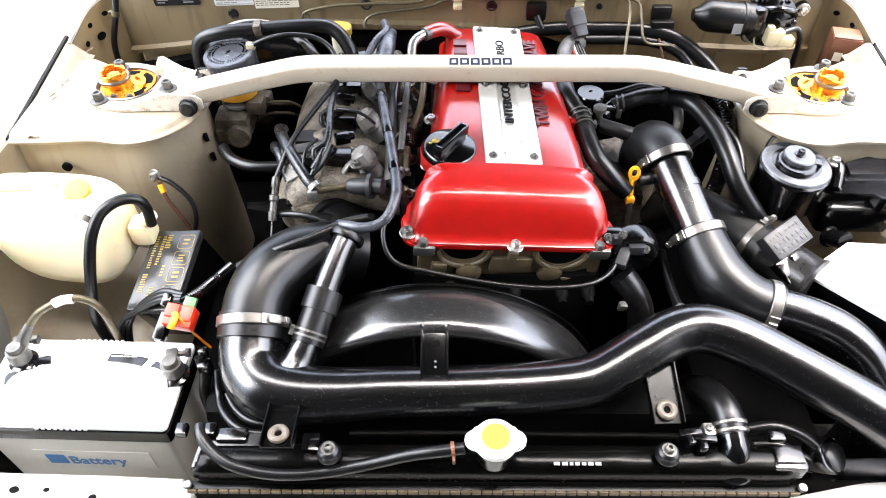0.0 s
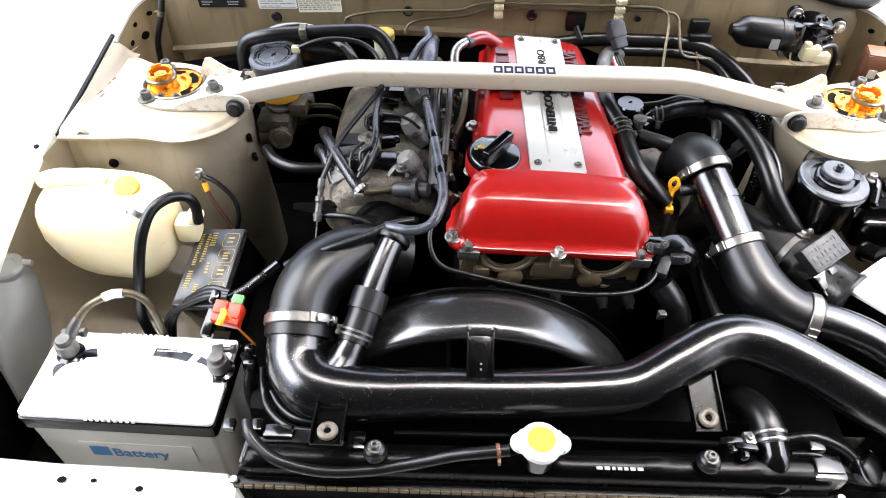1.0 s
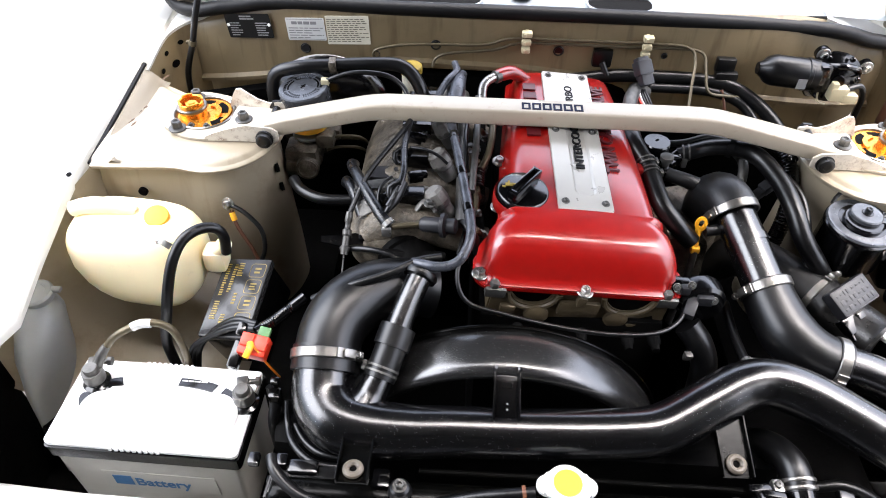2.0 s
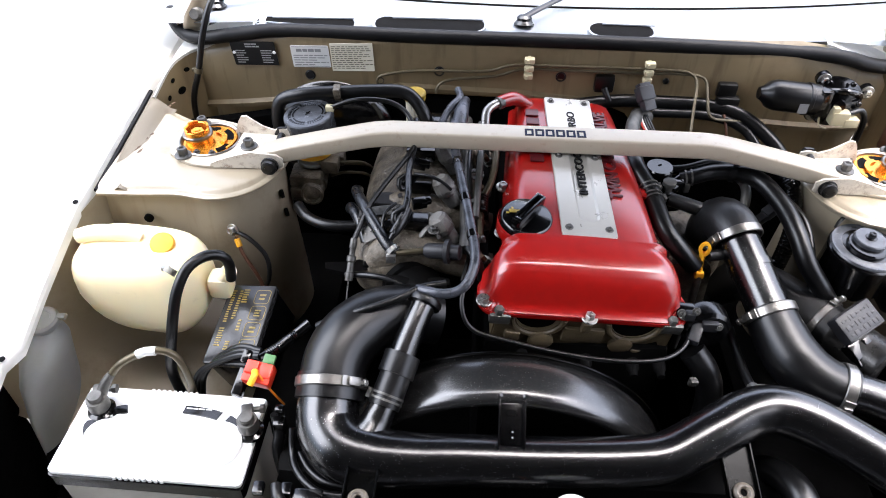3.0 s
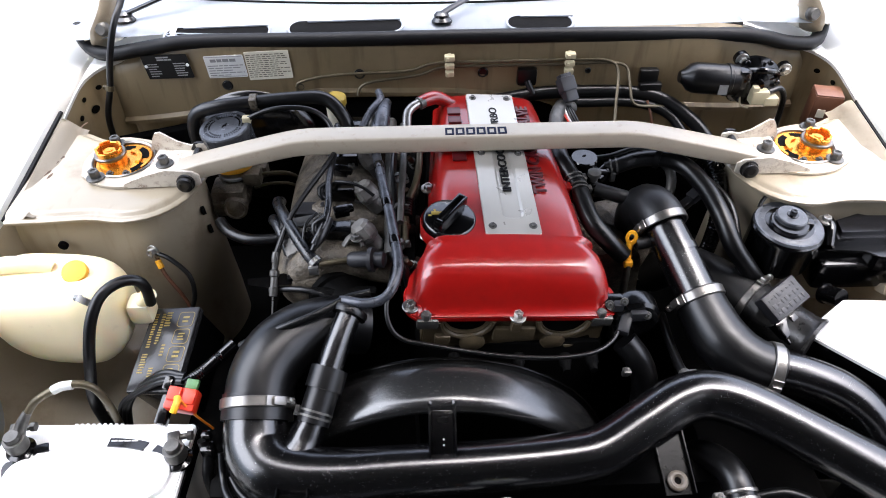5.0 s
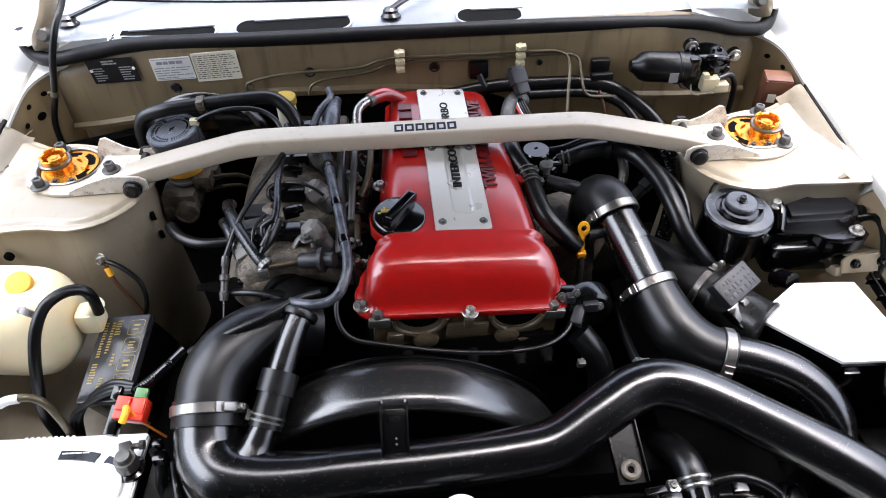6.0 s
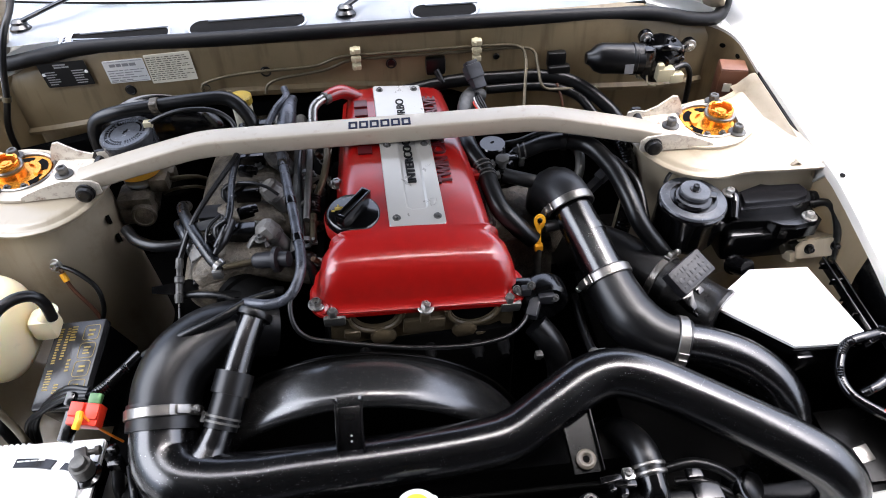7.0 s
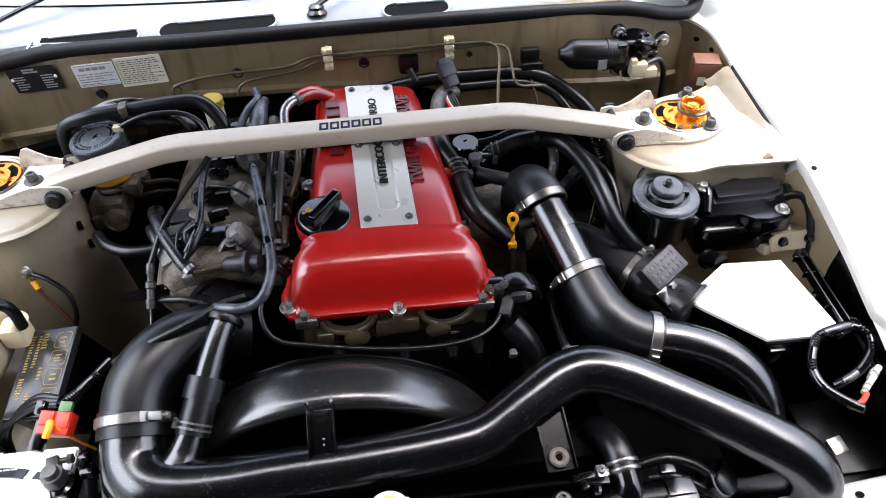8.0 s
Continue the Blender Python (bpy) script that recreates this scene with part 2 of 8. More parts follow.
def solo(name, bm, mat, label, category, group="", kind="", smooth=35.0):
    return tagged(put(name, mesh_of(name, bm, mat, smooth), Matrix.Identity(4)), label, category, group, kind)


def box(bm, c, s, bevel=0.0, m=None, seg=2):
    r = bmesh.ops.create_cube(bm, size=1.0, matrix=(m or Matrix.Identity(4)) @ Matrix.Translation(c) @ Matrix.Diagonal((*s, 1.0)))
    if bevel:
        es = list({e for v in r["verts"] for e in v.link_edges})
        bmesh.ops.bevel(bm, geom=es, offset=bevel, segments=seg, affect="EDGES", profile=0.6)
    return bm


def along(p0, p1):
    """A pose at p0 whose z points to p1."""
    d = Vector(p1) - Vector(p0)
    return Matrix.Translation(p0) @ d.to_track_quat("Z", "Y").to_matrix().to_4x4()


def lathe(bm, profile, m=None, seg=28):
    """Turn (radius, height) rows about z; ends close where the radius is not zero."""
    m = m or Matrix.Identity(4)
    rings = []
    for r, z in profile:
        if r < 1e-6:
            rings.append([bm.verts.new(m @ Vector((0, 0, z)))])
        else:
            rings.append([bm.verts.new(m @ Vector((r * math.cos(2 * math.pi * k / seg), r * math.sin(2 * math.pi * k / seg), z))) for k in range(seg)])
    for a, b in zip(rings, rings[1:]):
        for k in range(seg):
            q = [a[k % len(a)], a[(k + 1) % len(a)], b[(k + 1) % len(b)], b[k % len(b)]]
            q = list(dict.fromkeys(q))
            if len(q) >= 3:
                bm.faces.new(q)
    for ring in (rings[0], rings[-1]):
        if len(ring) > 2:
            bm.faces.new(ring)
    return bm


def cyl(bm, p0, p1, r0, r1=None, seg=20, bevel=0.0):
    r1 = r0 if r1 is None else r1
    h = (Vector(p1) - Vector(p0)).length
    b = min(bevel, h / 3)
    prof = [(r0, 0), (r1, h)] if not b else [(r0 - b, 0), (r0, b), (r1, h - b), (r1 - b, h)]
    return lathe(bm, prof, along(p0, p1), seg)


def spline(points, step=0.006):
    """Points of a smooth curve through the given ones."""
    P = [Vector(p) for p in points]
    P = [2 * P[0] - P[1]] + P + [2 * P[-1] - P[-2]]
    out = []
    for a, b, c, d in zip(P, P[1:], P[2:], P[3:]):
        n = max(2, int((c - b).length / step))
        for k in range(n):
            t = k / n
            out.append(0.5 * (2 * b + (c - a) * t + (2 * a - 5 * b + 4 * c - d) * t * t + (3 * b - a - 3 * c + d) * t ** 3))
    out.append(P[-2])
    return out


def tube(bm, points, r, seg=14, step=0.006, ribs=0.0, pitch=0.005, flat=1.0, caps=True):
    """A round bar or hose along a smooth curve. r: a number or one per point; ribs: depth of corrugation."""
    pts = spline(points, step)
    n = len(pts)
    radii = r if isinstance(r, (list, tuple)) else [r, r]
    tang = [(pts[min(i + 1, n - 1)] - pts[max(i - 1, 0)]).normalized() for i in range(n)]
    up = Vector((0, 0, 1)) if abs(tang[0].z) < 0.9 else Vector((0, 1, 0))
    side = tang[0].cross(up).normalized()
    rings, run = [], 0.0
    for i, (p, t) in enumerate(zip(pts, tang)):
        side = (side - t * side.dot(t)).normalized()
        nrm = side.cross(t)
        run += (p - pts[i - 1]).length if i else 0
        f = i / max(1, n - 1) * (len(radii) - 1)
        k = min(int(f), len(radii) - 2)
        rad = radii[k] + (radii[k + 1] - radii[k]) * (f - k)
        if ribs:
            rad += ribs * math.sin(2 * math.pi * run / pitch)
        rings.append([bm.verts.new(p + rad * (math.cos(2 * math.pi * j / seg) * side + flat * math.sin(2 * math.pi * j / seg) * nrm)) for j in range(seg)])
    for a, b in zip(rings, rings[1:]):
        for j in range(seg):
            bm.faces.new((a[j], a[(j + 1) % seg], b[(j + 1) % seg], b[j]))
    if caps:
        bm.faces.new(rings[0])
        bm.faces.new(rings[-1])
    return bm


def taper(points, radii, n=60):
    """Radii given one to a point, spread evenly along the curve's length."""
    P = [Vector(p) for p in points]
    run = [0.0]
    for a, b in zip(P, P[1:]):
        run.append(run[-1] + (b - a).length)
    return [float(np.interp(run[-1] * k / (n - 1), run, radii)) for k in range(n)]


def loft(bm, rings, closed=True, caps=True):
    """Skin over rows of points, each row with the same count."""
    V = [[bm.verts.new(p) for p in ring] for ring in rings]
    n = len(V[0])
    for a, b in zip(V, V[1:]):
        for j in range(n if closed else n - 1):
            bm.faces.new((a[j], a[(j + 1) % n], b[(j + 1) % n], b[j]))
    if caps and closed:
        bm.faces.new(V[0])
        bm.faces.new(V[-1])
    return bm


def slab(bm, outline, thick, m=None, bevel=0.0):
    """A plate: an outline in x, y, and its thickness upwards along z."""
    m = m or Matrix.Identity(4)
    lo = [bm.verts.new(m @ Vector((x, y, 0))) for x, y in outline]
    hi = [bm.verts.new(m @ Vector((x, y, thick))) for x, y in outline]
    n = len(outline)
    faces = [bm.faces.new(list(reversed(lo))), bm.faces.new(hi)]
    for k in range(n):
        faces.append(bm.faces.new((lo[k], lo[(k + 1) % n], hi[(k + 1) % n], hi[k])))
    if bevel:
        es = [e for e in faces[1].edges]
        bmesh.ops.bevel(bm, geom=es, offset=bevel, segments=2, affect="EDGES")
    return bm


def rounded(w, h, r, n=5, cx=0.0, cy=0.0):
    """Outline of a rectangle with rounded corners."""
    out = []
    for sx, sy, a0 in ((1, 1, 0), (-1, 1, 90), (-1, -1, 180), (1, -1, 270)):
        for k in range(n + 1):
            a = radians(a0 + 90 * k / n)
            out.append((cx + sx * (w / 2 - r) + r * math.cos(a), cy + sy * (h / 2 - r) + r * math.sin(a)))
    return out


def open_lathe(bm, profile, m=None, seg=32):
    """Like lathe, with the profile a closed loop of its own."""
    m = m or Matrix.Identity(4)
    rings = [[bm.verts.new(m @ Vector((r * math.cos(2 * math.pi * k / seg), r * math.sin(2 * math.pi * k / seg), z))) for k in range(seg)] for r, z in profile]
    rings.append(rings[0])
    for a, b in zip(rings, rings[1:]):
        for k in range(seg):
            bm.faces.new((a[k], a[(k + 1) % seg], b[(k + 1) % seg], b[k]))
    return bm


def bolt_mesh(name, r, mat, h=None, flange=1.0, dish=True):
    """A hexagon bolt head on a washer flange, its base at the origin."""
    bm = bmesh.new()
    h = h or r * 1.3
    f = r * (1.25 + 0.4 * flange)
    lathe(bm, [(f, 0), (f, r * 0.22), (f * 0.93, r * 0.32), (r * 1.05, r * 0.36)], None, 20)
    top = [(r, r * 0.3), (r, h * 0.88), (r * 0.86, h)]
    if dish:
        top += [(r * 0.55, h), (r * 0.45, h * 0.86), (0, h * 0.84)]
    lathe(bm, top, pose(0, 0, 0, 0, 0, 10), 6)
    return mesh_of(name, bm, mat, 30)


BOLT10 = bolt_mesh("bolt", 0.0062, STEEL)
BOLT8 = bolt_mesh("bolt", 0.0048, DULL)
BOLT_DARK = bolt_mesh("bolt", 0.0075, DULL, h=0.013)
BOLT_SMALL = bolt_mesh("bolt", 0.0032, DULL)
SCREW_DARK = bolt_mesh("screw", 0.0045, PLASTIC, h=0.008)


def up_at(p, rx=0, ry=0, rz=0):
    return pose(*p, rx, ry, rz)


def hose(name, pts, r, label, mat=None, category="hose", seg=14, ribs=0.0, pitch=0.005, group=""):
    bm = bmesh.new()
    tube(bm, pts, r, seg, ribs=ribs, pitch=pitch, step=0.0016 if ribs else 0.006)
    return solo(name, bm, mat or RUBBER, label, category, group, smooth=50)


def band_clamp(p, d, r, width, toward, label="worm-drive hose clamp of bright steel"):
    """A hose clamp round the axis d at p: a slotted band, a screw housing and a screw on the side that faces toward."""
    m = along(p, Vector(p) + Vector(d))
    w = m.to_3x3().inverted() @ Vector(toward)
    m = m @ pose(0, 0, 0, 0, 0, math.degrees(math.atan2(w.y, w.x)))
    top = thing("hose_clamp", p, label, "hose clamp", "hose clamps")
    bm = bmesh.new()
    open_lathe(bm, [(r, -width / 2), (r + 0.0006, -width / 2), (r + 0.0018, -width / 2 + 0.001), (r + 0.0018, width / 2 - 0.001), (r + 0.0006, width / 2), (r, width / 2)], m, 36)
    band = part("band", bm, BAND, top)
    bm = bmesh.new()
    for k in range(9):
        box(bm, (r + 0.0020, 0, 0), (0.0006, 0.0011, width * 0.55), 0, m @ pose(0, 0, 0, 0, 0, 24 + k * 6))
    part("slots", bm, BLACKSTEEL, band, "row of worm slots")
    bm = bmesh.new()
    box(bm, (r + 0.0042, 0, 0), (0.0068, 0.016, width * 0.86), 0.0022, m)
    box(bm, (r + 0.0020, -0.010, 0), (0.0022, 0.010, width * 0.95), 0.0006, m)
    part("housing", bm, BAND, top)
    bm = bmesh.new()
    lathe(bm, [(0.0030, 0), (0.0030, 0.006), (0.0044, 0.0065), (0.0044, 0.0105), (0.003, 0.0115)], m @ Matrix.Translation((r + 0.0050, 0.006, 0)) @ pose(0, 0, 0, -90), 8)
    part("screw", bm, STEEL, top)
    return top


def text_mesh(body, size, depth, mat, length=0.1, bold=0.0):
    cu = bpy.data.curves.new("lettering", "FONT")
    cu.body, cu.size, cu.extrude, cu.offset = body, size, depth, bold
    cu.align_x, cu.align_y = "LEFT", "BOTTOM_BASELINE"
    ob = bpy.data.objects.new("lettering", cu)
    scene.collection.objects.link(ob)
    dg = bpy.context.evaluated_depsgraph_get()
    me = bpy.data.meshes.new_from_object(ob.evaluated_get(dg))
    bpy.data.objects.remove(ob)
    me.transform(Matrix.Diagonal((length / max(v.co.x for v in me.vertices), 1, 1, 1)))
    me.materials.clear()
    me.materials.append(mat)
    return me


def bars(bm, x0, y0, w, h, rows, m, thick=0.0005, fill=0.55, words=5, rnd=None):
    """Rows of short plain bars, for print too small to read."""
    rnd = rnd or random.Random(3)
    lh = h / rows
    for k in range(rows):
        x = x0
        end = x0 + w * (0.6 + 0.4 * rnd.random())
        while x < end:
            ww = w / words * (0.4 + 0.8 * rnd.random())
            ww = min(ww, x0 + w - x)
            if ww > w * 0.02:
                box(bm, (x + ww / 2, y0 + h - (k + 0.5) * lh, thick / 2), (ww, lh * fill, thick), 0, m)
            x += ww + w * 0.03
    return bm


BONNET = radians(58)  # how far the bonnet is raised
# ---- ground ----
bm = bmesh.new()
bmesh.ops.create_grid(bm, x_segments=40, y_segments=40, size=400)
solo("ground", bm, CONCRETE, "worn concrete yard under the car", "ground", kind="structure", smooth=0)

# ---- unseen light blockers added over the car's front: a roof, the wall ahead and two short side walls ----
for nm, c, sz, lab in (("ceiling", (0, -1.93, 2.75), (3.0, 2.94, 0.12), "unseen dim grey ceiling added to block light ahead of the car"), ("wall_front", (0, -3.3, 1.4), (3.0, 0.14, 2.7), "unseen dim grey wall added to block light ahead of the car"),
                       ("wall_left", (-1.43, -2.3, 1.4), (0.14, 1.9, 2.7), "unseen dim grey side wall added to block light"), ("wall_right", (1.43, -2.3, 1.4), (0.14, 1.9, 2.7), "unseen dim grey side wall added to block light")):
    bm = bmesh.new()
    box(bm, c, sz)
    solo(nm, bm, LIGHTBLOCK, lab, "ceiling" if nm == "ceiling" else "wall", kind="structure", smooth=0)

# ---- car body: the shell round the engine bay ----
car = thing("car_body", (0, 0.2, 0.12), "cream white car body with its engine bay open", "car")


def fender_line(y):
    """Height of the fender's inner edge along the car."""
    ys = (-0.60, -0.44, -0.38, -0.345, -0.287, -0.195, -0.155, -0.12, 0.107, 0.20, 0.34, 0.70)
    zs = (0.690, 0.760, 0.782, 0.793, 0.814, 0.840, 0.849, 0.851, 0.877, 0.886, 0.905, 0.945)
    return float(np.interp(y, ys, zs))


def gap_x(y):
    """Half the width between the fenders' inner edges."""
    return float(np.interp(y, (-0.60, -0.378, -0.358, -0.16, 0.107, 0.20, 0.40), (0.634, 0.632, 0.617, 0.615, 0.615, 0.607, 0.600)))


SHIFT = -0.005  # the fenders sit this far off the engine bay's middle
for side in (-1, 1):
    bm = bmesh.new()
    rings = []
    for k in range(66):
        y = -0.60 + k * 0.022
        z, g = fender_line(y), gap_x(y) + (0.004 if side < 0 else 0.0)
        drop = 0.050 if y > -0.13 else 0.015
        prof = [(g + (0.004 if y > -0.13 else 0.010), z - drop - 0.002), (g + 0.001, z - drop), (g, z - 0.006), (g + 0.0025, z - 0.0012), (g + 0.008, z + 0.001), (g + 0.05, z + 0.007), (g + 0.12, z + 0.002), (g + 0.18, z - 0.022),
                (g + 0.215, z - 0.07), (g + 0.228, z - 0.16), (g + 0.23, z - 0.34), (g + 0.20, z - 0.55)]
        rings.append([(side * x + SHIFT, y, zz) for x, zz in prof])
    loft(bm, rings, closed=False)
    bmesh.ops.solidify(bm, geom=bm.faces[:], thickness=0.0015)
    fender = part("fender", bm, FENDER, car, "glossy white outer fender")
    for y in (-0.157, -0.372):
        bm = bmesh.new()
        lathe(bm, [(0.0036, 0), (0.0036, 0.0012)], pose(side * (gap_x(y) + 0.010) + SHIFT, y - 0.002, fender_line(y) + 0.0012, 8, side * 3, 0), 18)
        part("hole", bm, DARK, fender, "dark round hole in the fender's edge")
    # Body flange that the fender is bolted to, along the gap.
    bm = bmesh.new()
    rings = []
    for k in range(12):
        y = -0.126 + k * 0.019
        z, g = fender_line(y), gap_x(y)
        prof = [(g - 0.004, z - 0.030), (g - 0.005, z - 0.008), (g - 0.009, z - 0.005), (g - 0.016, z - 0.006), (g - 0.026, 0.6 * z + 0.4 * 0.8515 - 0.006), (g - 0.034, 0.8514), (g - 0.044, 0.8480)]
        rings.append([(side * x + SHIFT, y, zz) for x, zz in prof])
    loft(bm, rings, closed=False)
    bmesh.ops.solidify(bm, geom=bm.faces[:], thickness=0.002)
    part("inner_fender", bm, BODY, car, "cream inner fender flange with dirt marks")
    bm = bmesh.new()
    tube(bm, [(side * (gap_x(y) + (0.001 if side < 0 else -0.001)) + SHIFT, y, fender_line(y) - 0.010) for y in np.linspace(-0.122, 0.105, 9)], 0.0034, 8, step=0.02)
    part("gap_seal", bm, GASKET, car, "dark rubber strip in the fender gap")

    # Wheelhouse panel: falls away forward and inward from the strut tower.
    rows = ((-0.120, ((0.612, 0.846), (0.610, 0.76), (0.580, 0.69), (0.520, 0.645), (0.44, 0.62), (0.40, 0.45))),
            (-0.170, ((0.626, 0.836), (0.620, 0.75), (0.590, 0.675), (0.525, 0.632), (0.44, 0.61), (0.40, 0.45))),
            (-0.230, ((0.670, 0.790), (0.655, 0.71), (0.612, 0.645), (0.530, 0.612), (0.44, 0.60), (0.40, 0.45))),
            (-0.290, ((0.740, 0.760), (0.720, 0.665), (0.640, 0.610), (0.540, 0.590), (0.44, 0.58), (0.40, 0.45))),
            (-0.345, ((0.760, 0.740), (0.735, 0.645), (0.650, 0.595), (0.545, 0.580), (0.44, 0.57), (0.40, 0.45))))
    bm = bmesh.new()
    rings = []
    for k in range(16):
        y = -0.120 - (0.225 if side < 0 else 0.14) * k / 15
        row = []
        for j in range(6):
            x = float(np.interp(-y, [-r[0] for r in rows], [r[1][j][0] for r in rows]))
            z = float(np.interp(-y, [-r[0] for r in rows], [r[1][j][1] for r in rows]))
            row.append(Vector((side * x, y, z)))
        rings.append(spline(row, 0.016))
    n = min(len(r) for r in rings)
    rings = [[r[round(i * (len(r) - 1) / (n - 1))] for i in range(n)] for r in rings]
    loft(bm, rings, closed=False)
    bmesh.ops.solidify(bm, geom=bm.faces[:], thickness=0.003)
    part("wheelhouse", bm, BODY, car, "cream wheelhouse panel with dirt marks", smooth=60)

    if side < 0:
        bm = bmesh.new()
        box(bm, (-0.715, -0.430, 0.585), (0.016, 0.190, 0.330), 0.006)
        box(bm, (-0.655, -0.432, 0.440), (0.135, 0.180, 0.016), 0.004)
        box(bm, (-0.640, -0.372, 0.520), (0.050, 0.030, 0.140), 0.008)
        part("front_liner", bm, DARK, car, "dark liner below the fender's front")

    # Strut tower: pressed housing with a lip round its flat top; its black foot paints the shade there.
    edge = spline([(0.622, -0.126, 0), (0.56, -0.124, 0), (0.509, -0.121, 0), (0.488, -0.1235, 0), (0.461, -0.128, 0), (0.432, -0.122, 0), (0.410, -0.108, 0), (0.393, -0.087, 0), (0.381, -0.058, 0), (0.378, -0.02, 0),
                   (0.395, 0.006, 0), (0.440, 0.025, 0), (0.477, 0.036, 0), (0.54, 0.050, 0), (0.572, 0.067, 0), (0.622, 0.095, 0)], 0.010)
    edge = [Vector((p.x, p.y)) for p in edge]

    def outline(grow):
        ring = []
        for k, p in enumerate(edge):
            d = (edge[min(k + 1, len(edge) - 1)] - edge[max(k - 1, 0)]).normalized()
            ring.append(p + Vector((-d.y, d.x)) * grow)
        return [(min(max(q.x, 0.30), 0.6155), q.y) for q in ring] + [(0.6155, 0.06), (0.6155, -0.06)]

    tower = None
    for nm, mat, prof, lab in (("strut_tower", BODY, ((0.40, 0.012), (0.62, 0.006), (0.74, -0.001), (0.81, -0.004), (0.830, -0.006), (0.8365, -0.004), (0.8385, 0.004), (0.8415, 0.0072), (0.8450, 0.0072), (0.8470, 0.0040), (0.8462, 0.0005), (0.8470, -0.0020), (0.8500, -0.0045), (0.8515, -0.010), (0.8515, -0.022)), "cream pressed-steel strut tower"),
                               ("underseal", DARK, ((0.30, 0.013), (0.3997, 0.0123)), "black band for the shade at the tower's foot")):
        bm = bmesh.new()
        loft(bm, [[(side * x, y, z) for x, y in outline(g)] for z, g in prof])
        tower = part(nm, bm, mat, tower or car, lab, smooth=50)
        if nm == "underseal":
            tower = tower.parent

# Firewall: a wavy sheet with an overhanging ledge, turning into the side panels at rounded corners.
def wall_top(x):
    return float(np.interp(abs(x), (0.40, 0.46, 0.50, 0.55, 0.605), (0.958, 0.946, 0.926, 0.905, 0.890)))


bm = bmesh.new()
rings = []
for k in range(41):
    x = -0.566 + k * 0.0283
    back = 0.55 * max(0, abs(x) - 0.30) ** 2
    t = wall_top(x)
    ledge = float(np.interp(x, (-0.64, -0.58, -0.42, -0.23, -0.02, 0.32, 0.51, 0.64), (0.79, 0.80, 0.835, 0.872, 0.867, 0.835, 0.812, 0.80)))
    prof = [(0.168, t), (0.156, t - 0.008), (0.150, t - 0.020), (0.147, ledge + 0.03), (0.146, ledge + 0.004), (0.138, ledge), (0.139, ledge - 0.006), (0.165, ledge - 0.012),
            (0.172, ledge - 0.05), (0.16, ledge - 0.14), (0.17, 0.60), (0.20, 0.40), (0.22, 0.20)]
    rings.append([(x, y + back, z) for y, z in prof])
loft(bm, rings, closed=False)
bmesh.ops.solidify(bm, geom=bm.faces[:], thickness=0.0015)
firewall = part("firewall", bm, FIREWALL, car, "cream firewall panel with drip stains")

for side in (-1, 1):
    # Rounded corner and side panel, and the white flange that runs on top of them below the seal.
    path = spline([(0.556, 0.192, 0.903), (0.575, 0.183, 0.899), (0.590, 0.167, 0.894), (0.598, 0.148, 0.889), (0.602, 0.118, 0.881), (0.604, 0.080, 0.872)], 0.010)
    bm = bmesh.new()
    loft(bm, [[(side * p.x, p.y, z) for z in (0.55, 0.70, 0.78, p.z - 0.020, p.z - 0.004, p.z)] for p in path], closed=False)
    bmesh.ops.solidify(bm, geom=bm.faces[:], thickness=0.002)
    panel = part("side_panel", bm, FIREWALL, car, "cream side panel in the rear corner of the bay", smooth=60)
    for y, x, z, r, turn in ((0.118, 0.602, 0.848, 0.0055, 3), (0.140, 0.5995, 0.868, 0.0050, 10), (0.155, 0.5955, 0.842, 0.0085, 24), (0.172, 0.586, 0.872, 0.0050, 45)):
        bm = bmesh.new()
        slab(bm, [(r * math.cos(a), r * 0.75 * math.sin(a)) for a in np.linspace(0, 2 * math.pi, 16, endpoint=False)], 0.0012, pose(side * (x - 0.002), y - 0.001, z, 90, 0, side * (-90 + turn)))
        part("hole", bm, DARK, panel)
    bm = bmesh.new()
    inner = spline([(0.440, 0.176, 0.953), (0.470, 0.180, 0.942), (0.505, 0.187, 0.925), (0.540, 0.194, 0.908)], 0.012) + path[1:]
    outer = spline([(0.440, 0.215, 0.960), (0.475, 0.222, 0.950), (0.520, 0.236, 0.932), (0.560, 0.246, 0.915), (0.585, 0.240, 0.905), (0.599, 0.215, 0.897), (0.605, 0.170, 0.887), (0.608, 0.120, 0.877), (0.610, 0.080, 0.868)], 0.012)
    n = 30
    rows = []
    for line in (inner, outer):
        rows.append([line[round(i * (len(line) - 1) / (n - 1))] for i in range(n)])
    loft(bm, [[(side * a.x, a.y, a.z - 0.004), (side * a.x, a.y - 0.001, a.z + 0.001), (side * (a.x + 0.2 * (b.x - a.x)), a.y + 0.2 * (b.y - a.y), a.z + 0.2 * (b.z - a.z) + 0.003), (side * b.x, b.y, b.z)] for a, b in zip(*rows)], closed=False)
    bmesh.ops.solidify(bm, geom=bm.faces[:], thickness=0.0015)
    part("corner_flange", bm, FENDER, car, "white painted flange round the corner of the bay", smooth=50)

# Cowl: the panel in front of the windscreen, with its slots.
bm = bmesh.new()
rings = []
for k in range(45):
    x = -0.66 + k * 0.03
    b = 0.30 * x * x
    prof = [(0.160 + b * 0.35, 0.955 - 0.10 * max(0, abs(x) - 0.45)), (0.180 + b * 0.55, 0.957 - 0.04 * x * x), (0.215 + b * 0.8, 0.960 - 0.05 * x * x), (0.250 + b, 0.966 - 0.05 * x * x),
            (0.262 + b, 0.962 - 0.05 * x * x), (0.275 + b, 0.968 - 0.05 * x * x), (0.34 + b, 0.985 - 0.05 * x * x)]
    rings.append([(x, y, z) for y, z in prof])
loft(bm, rings, closed=False)
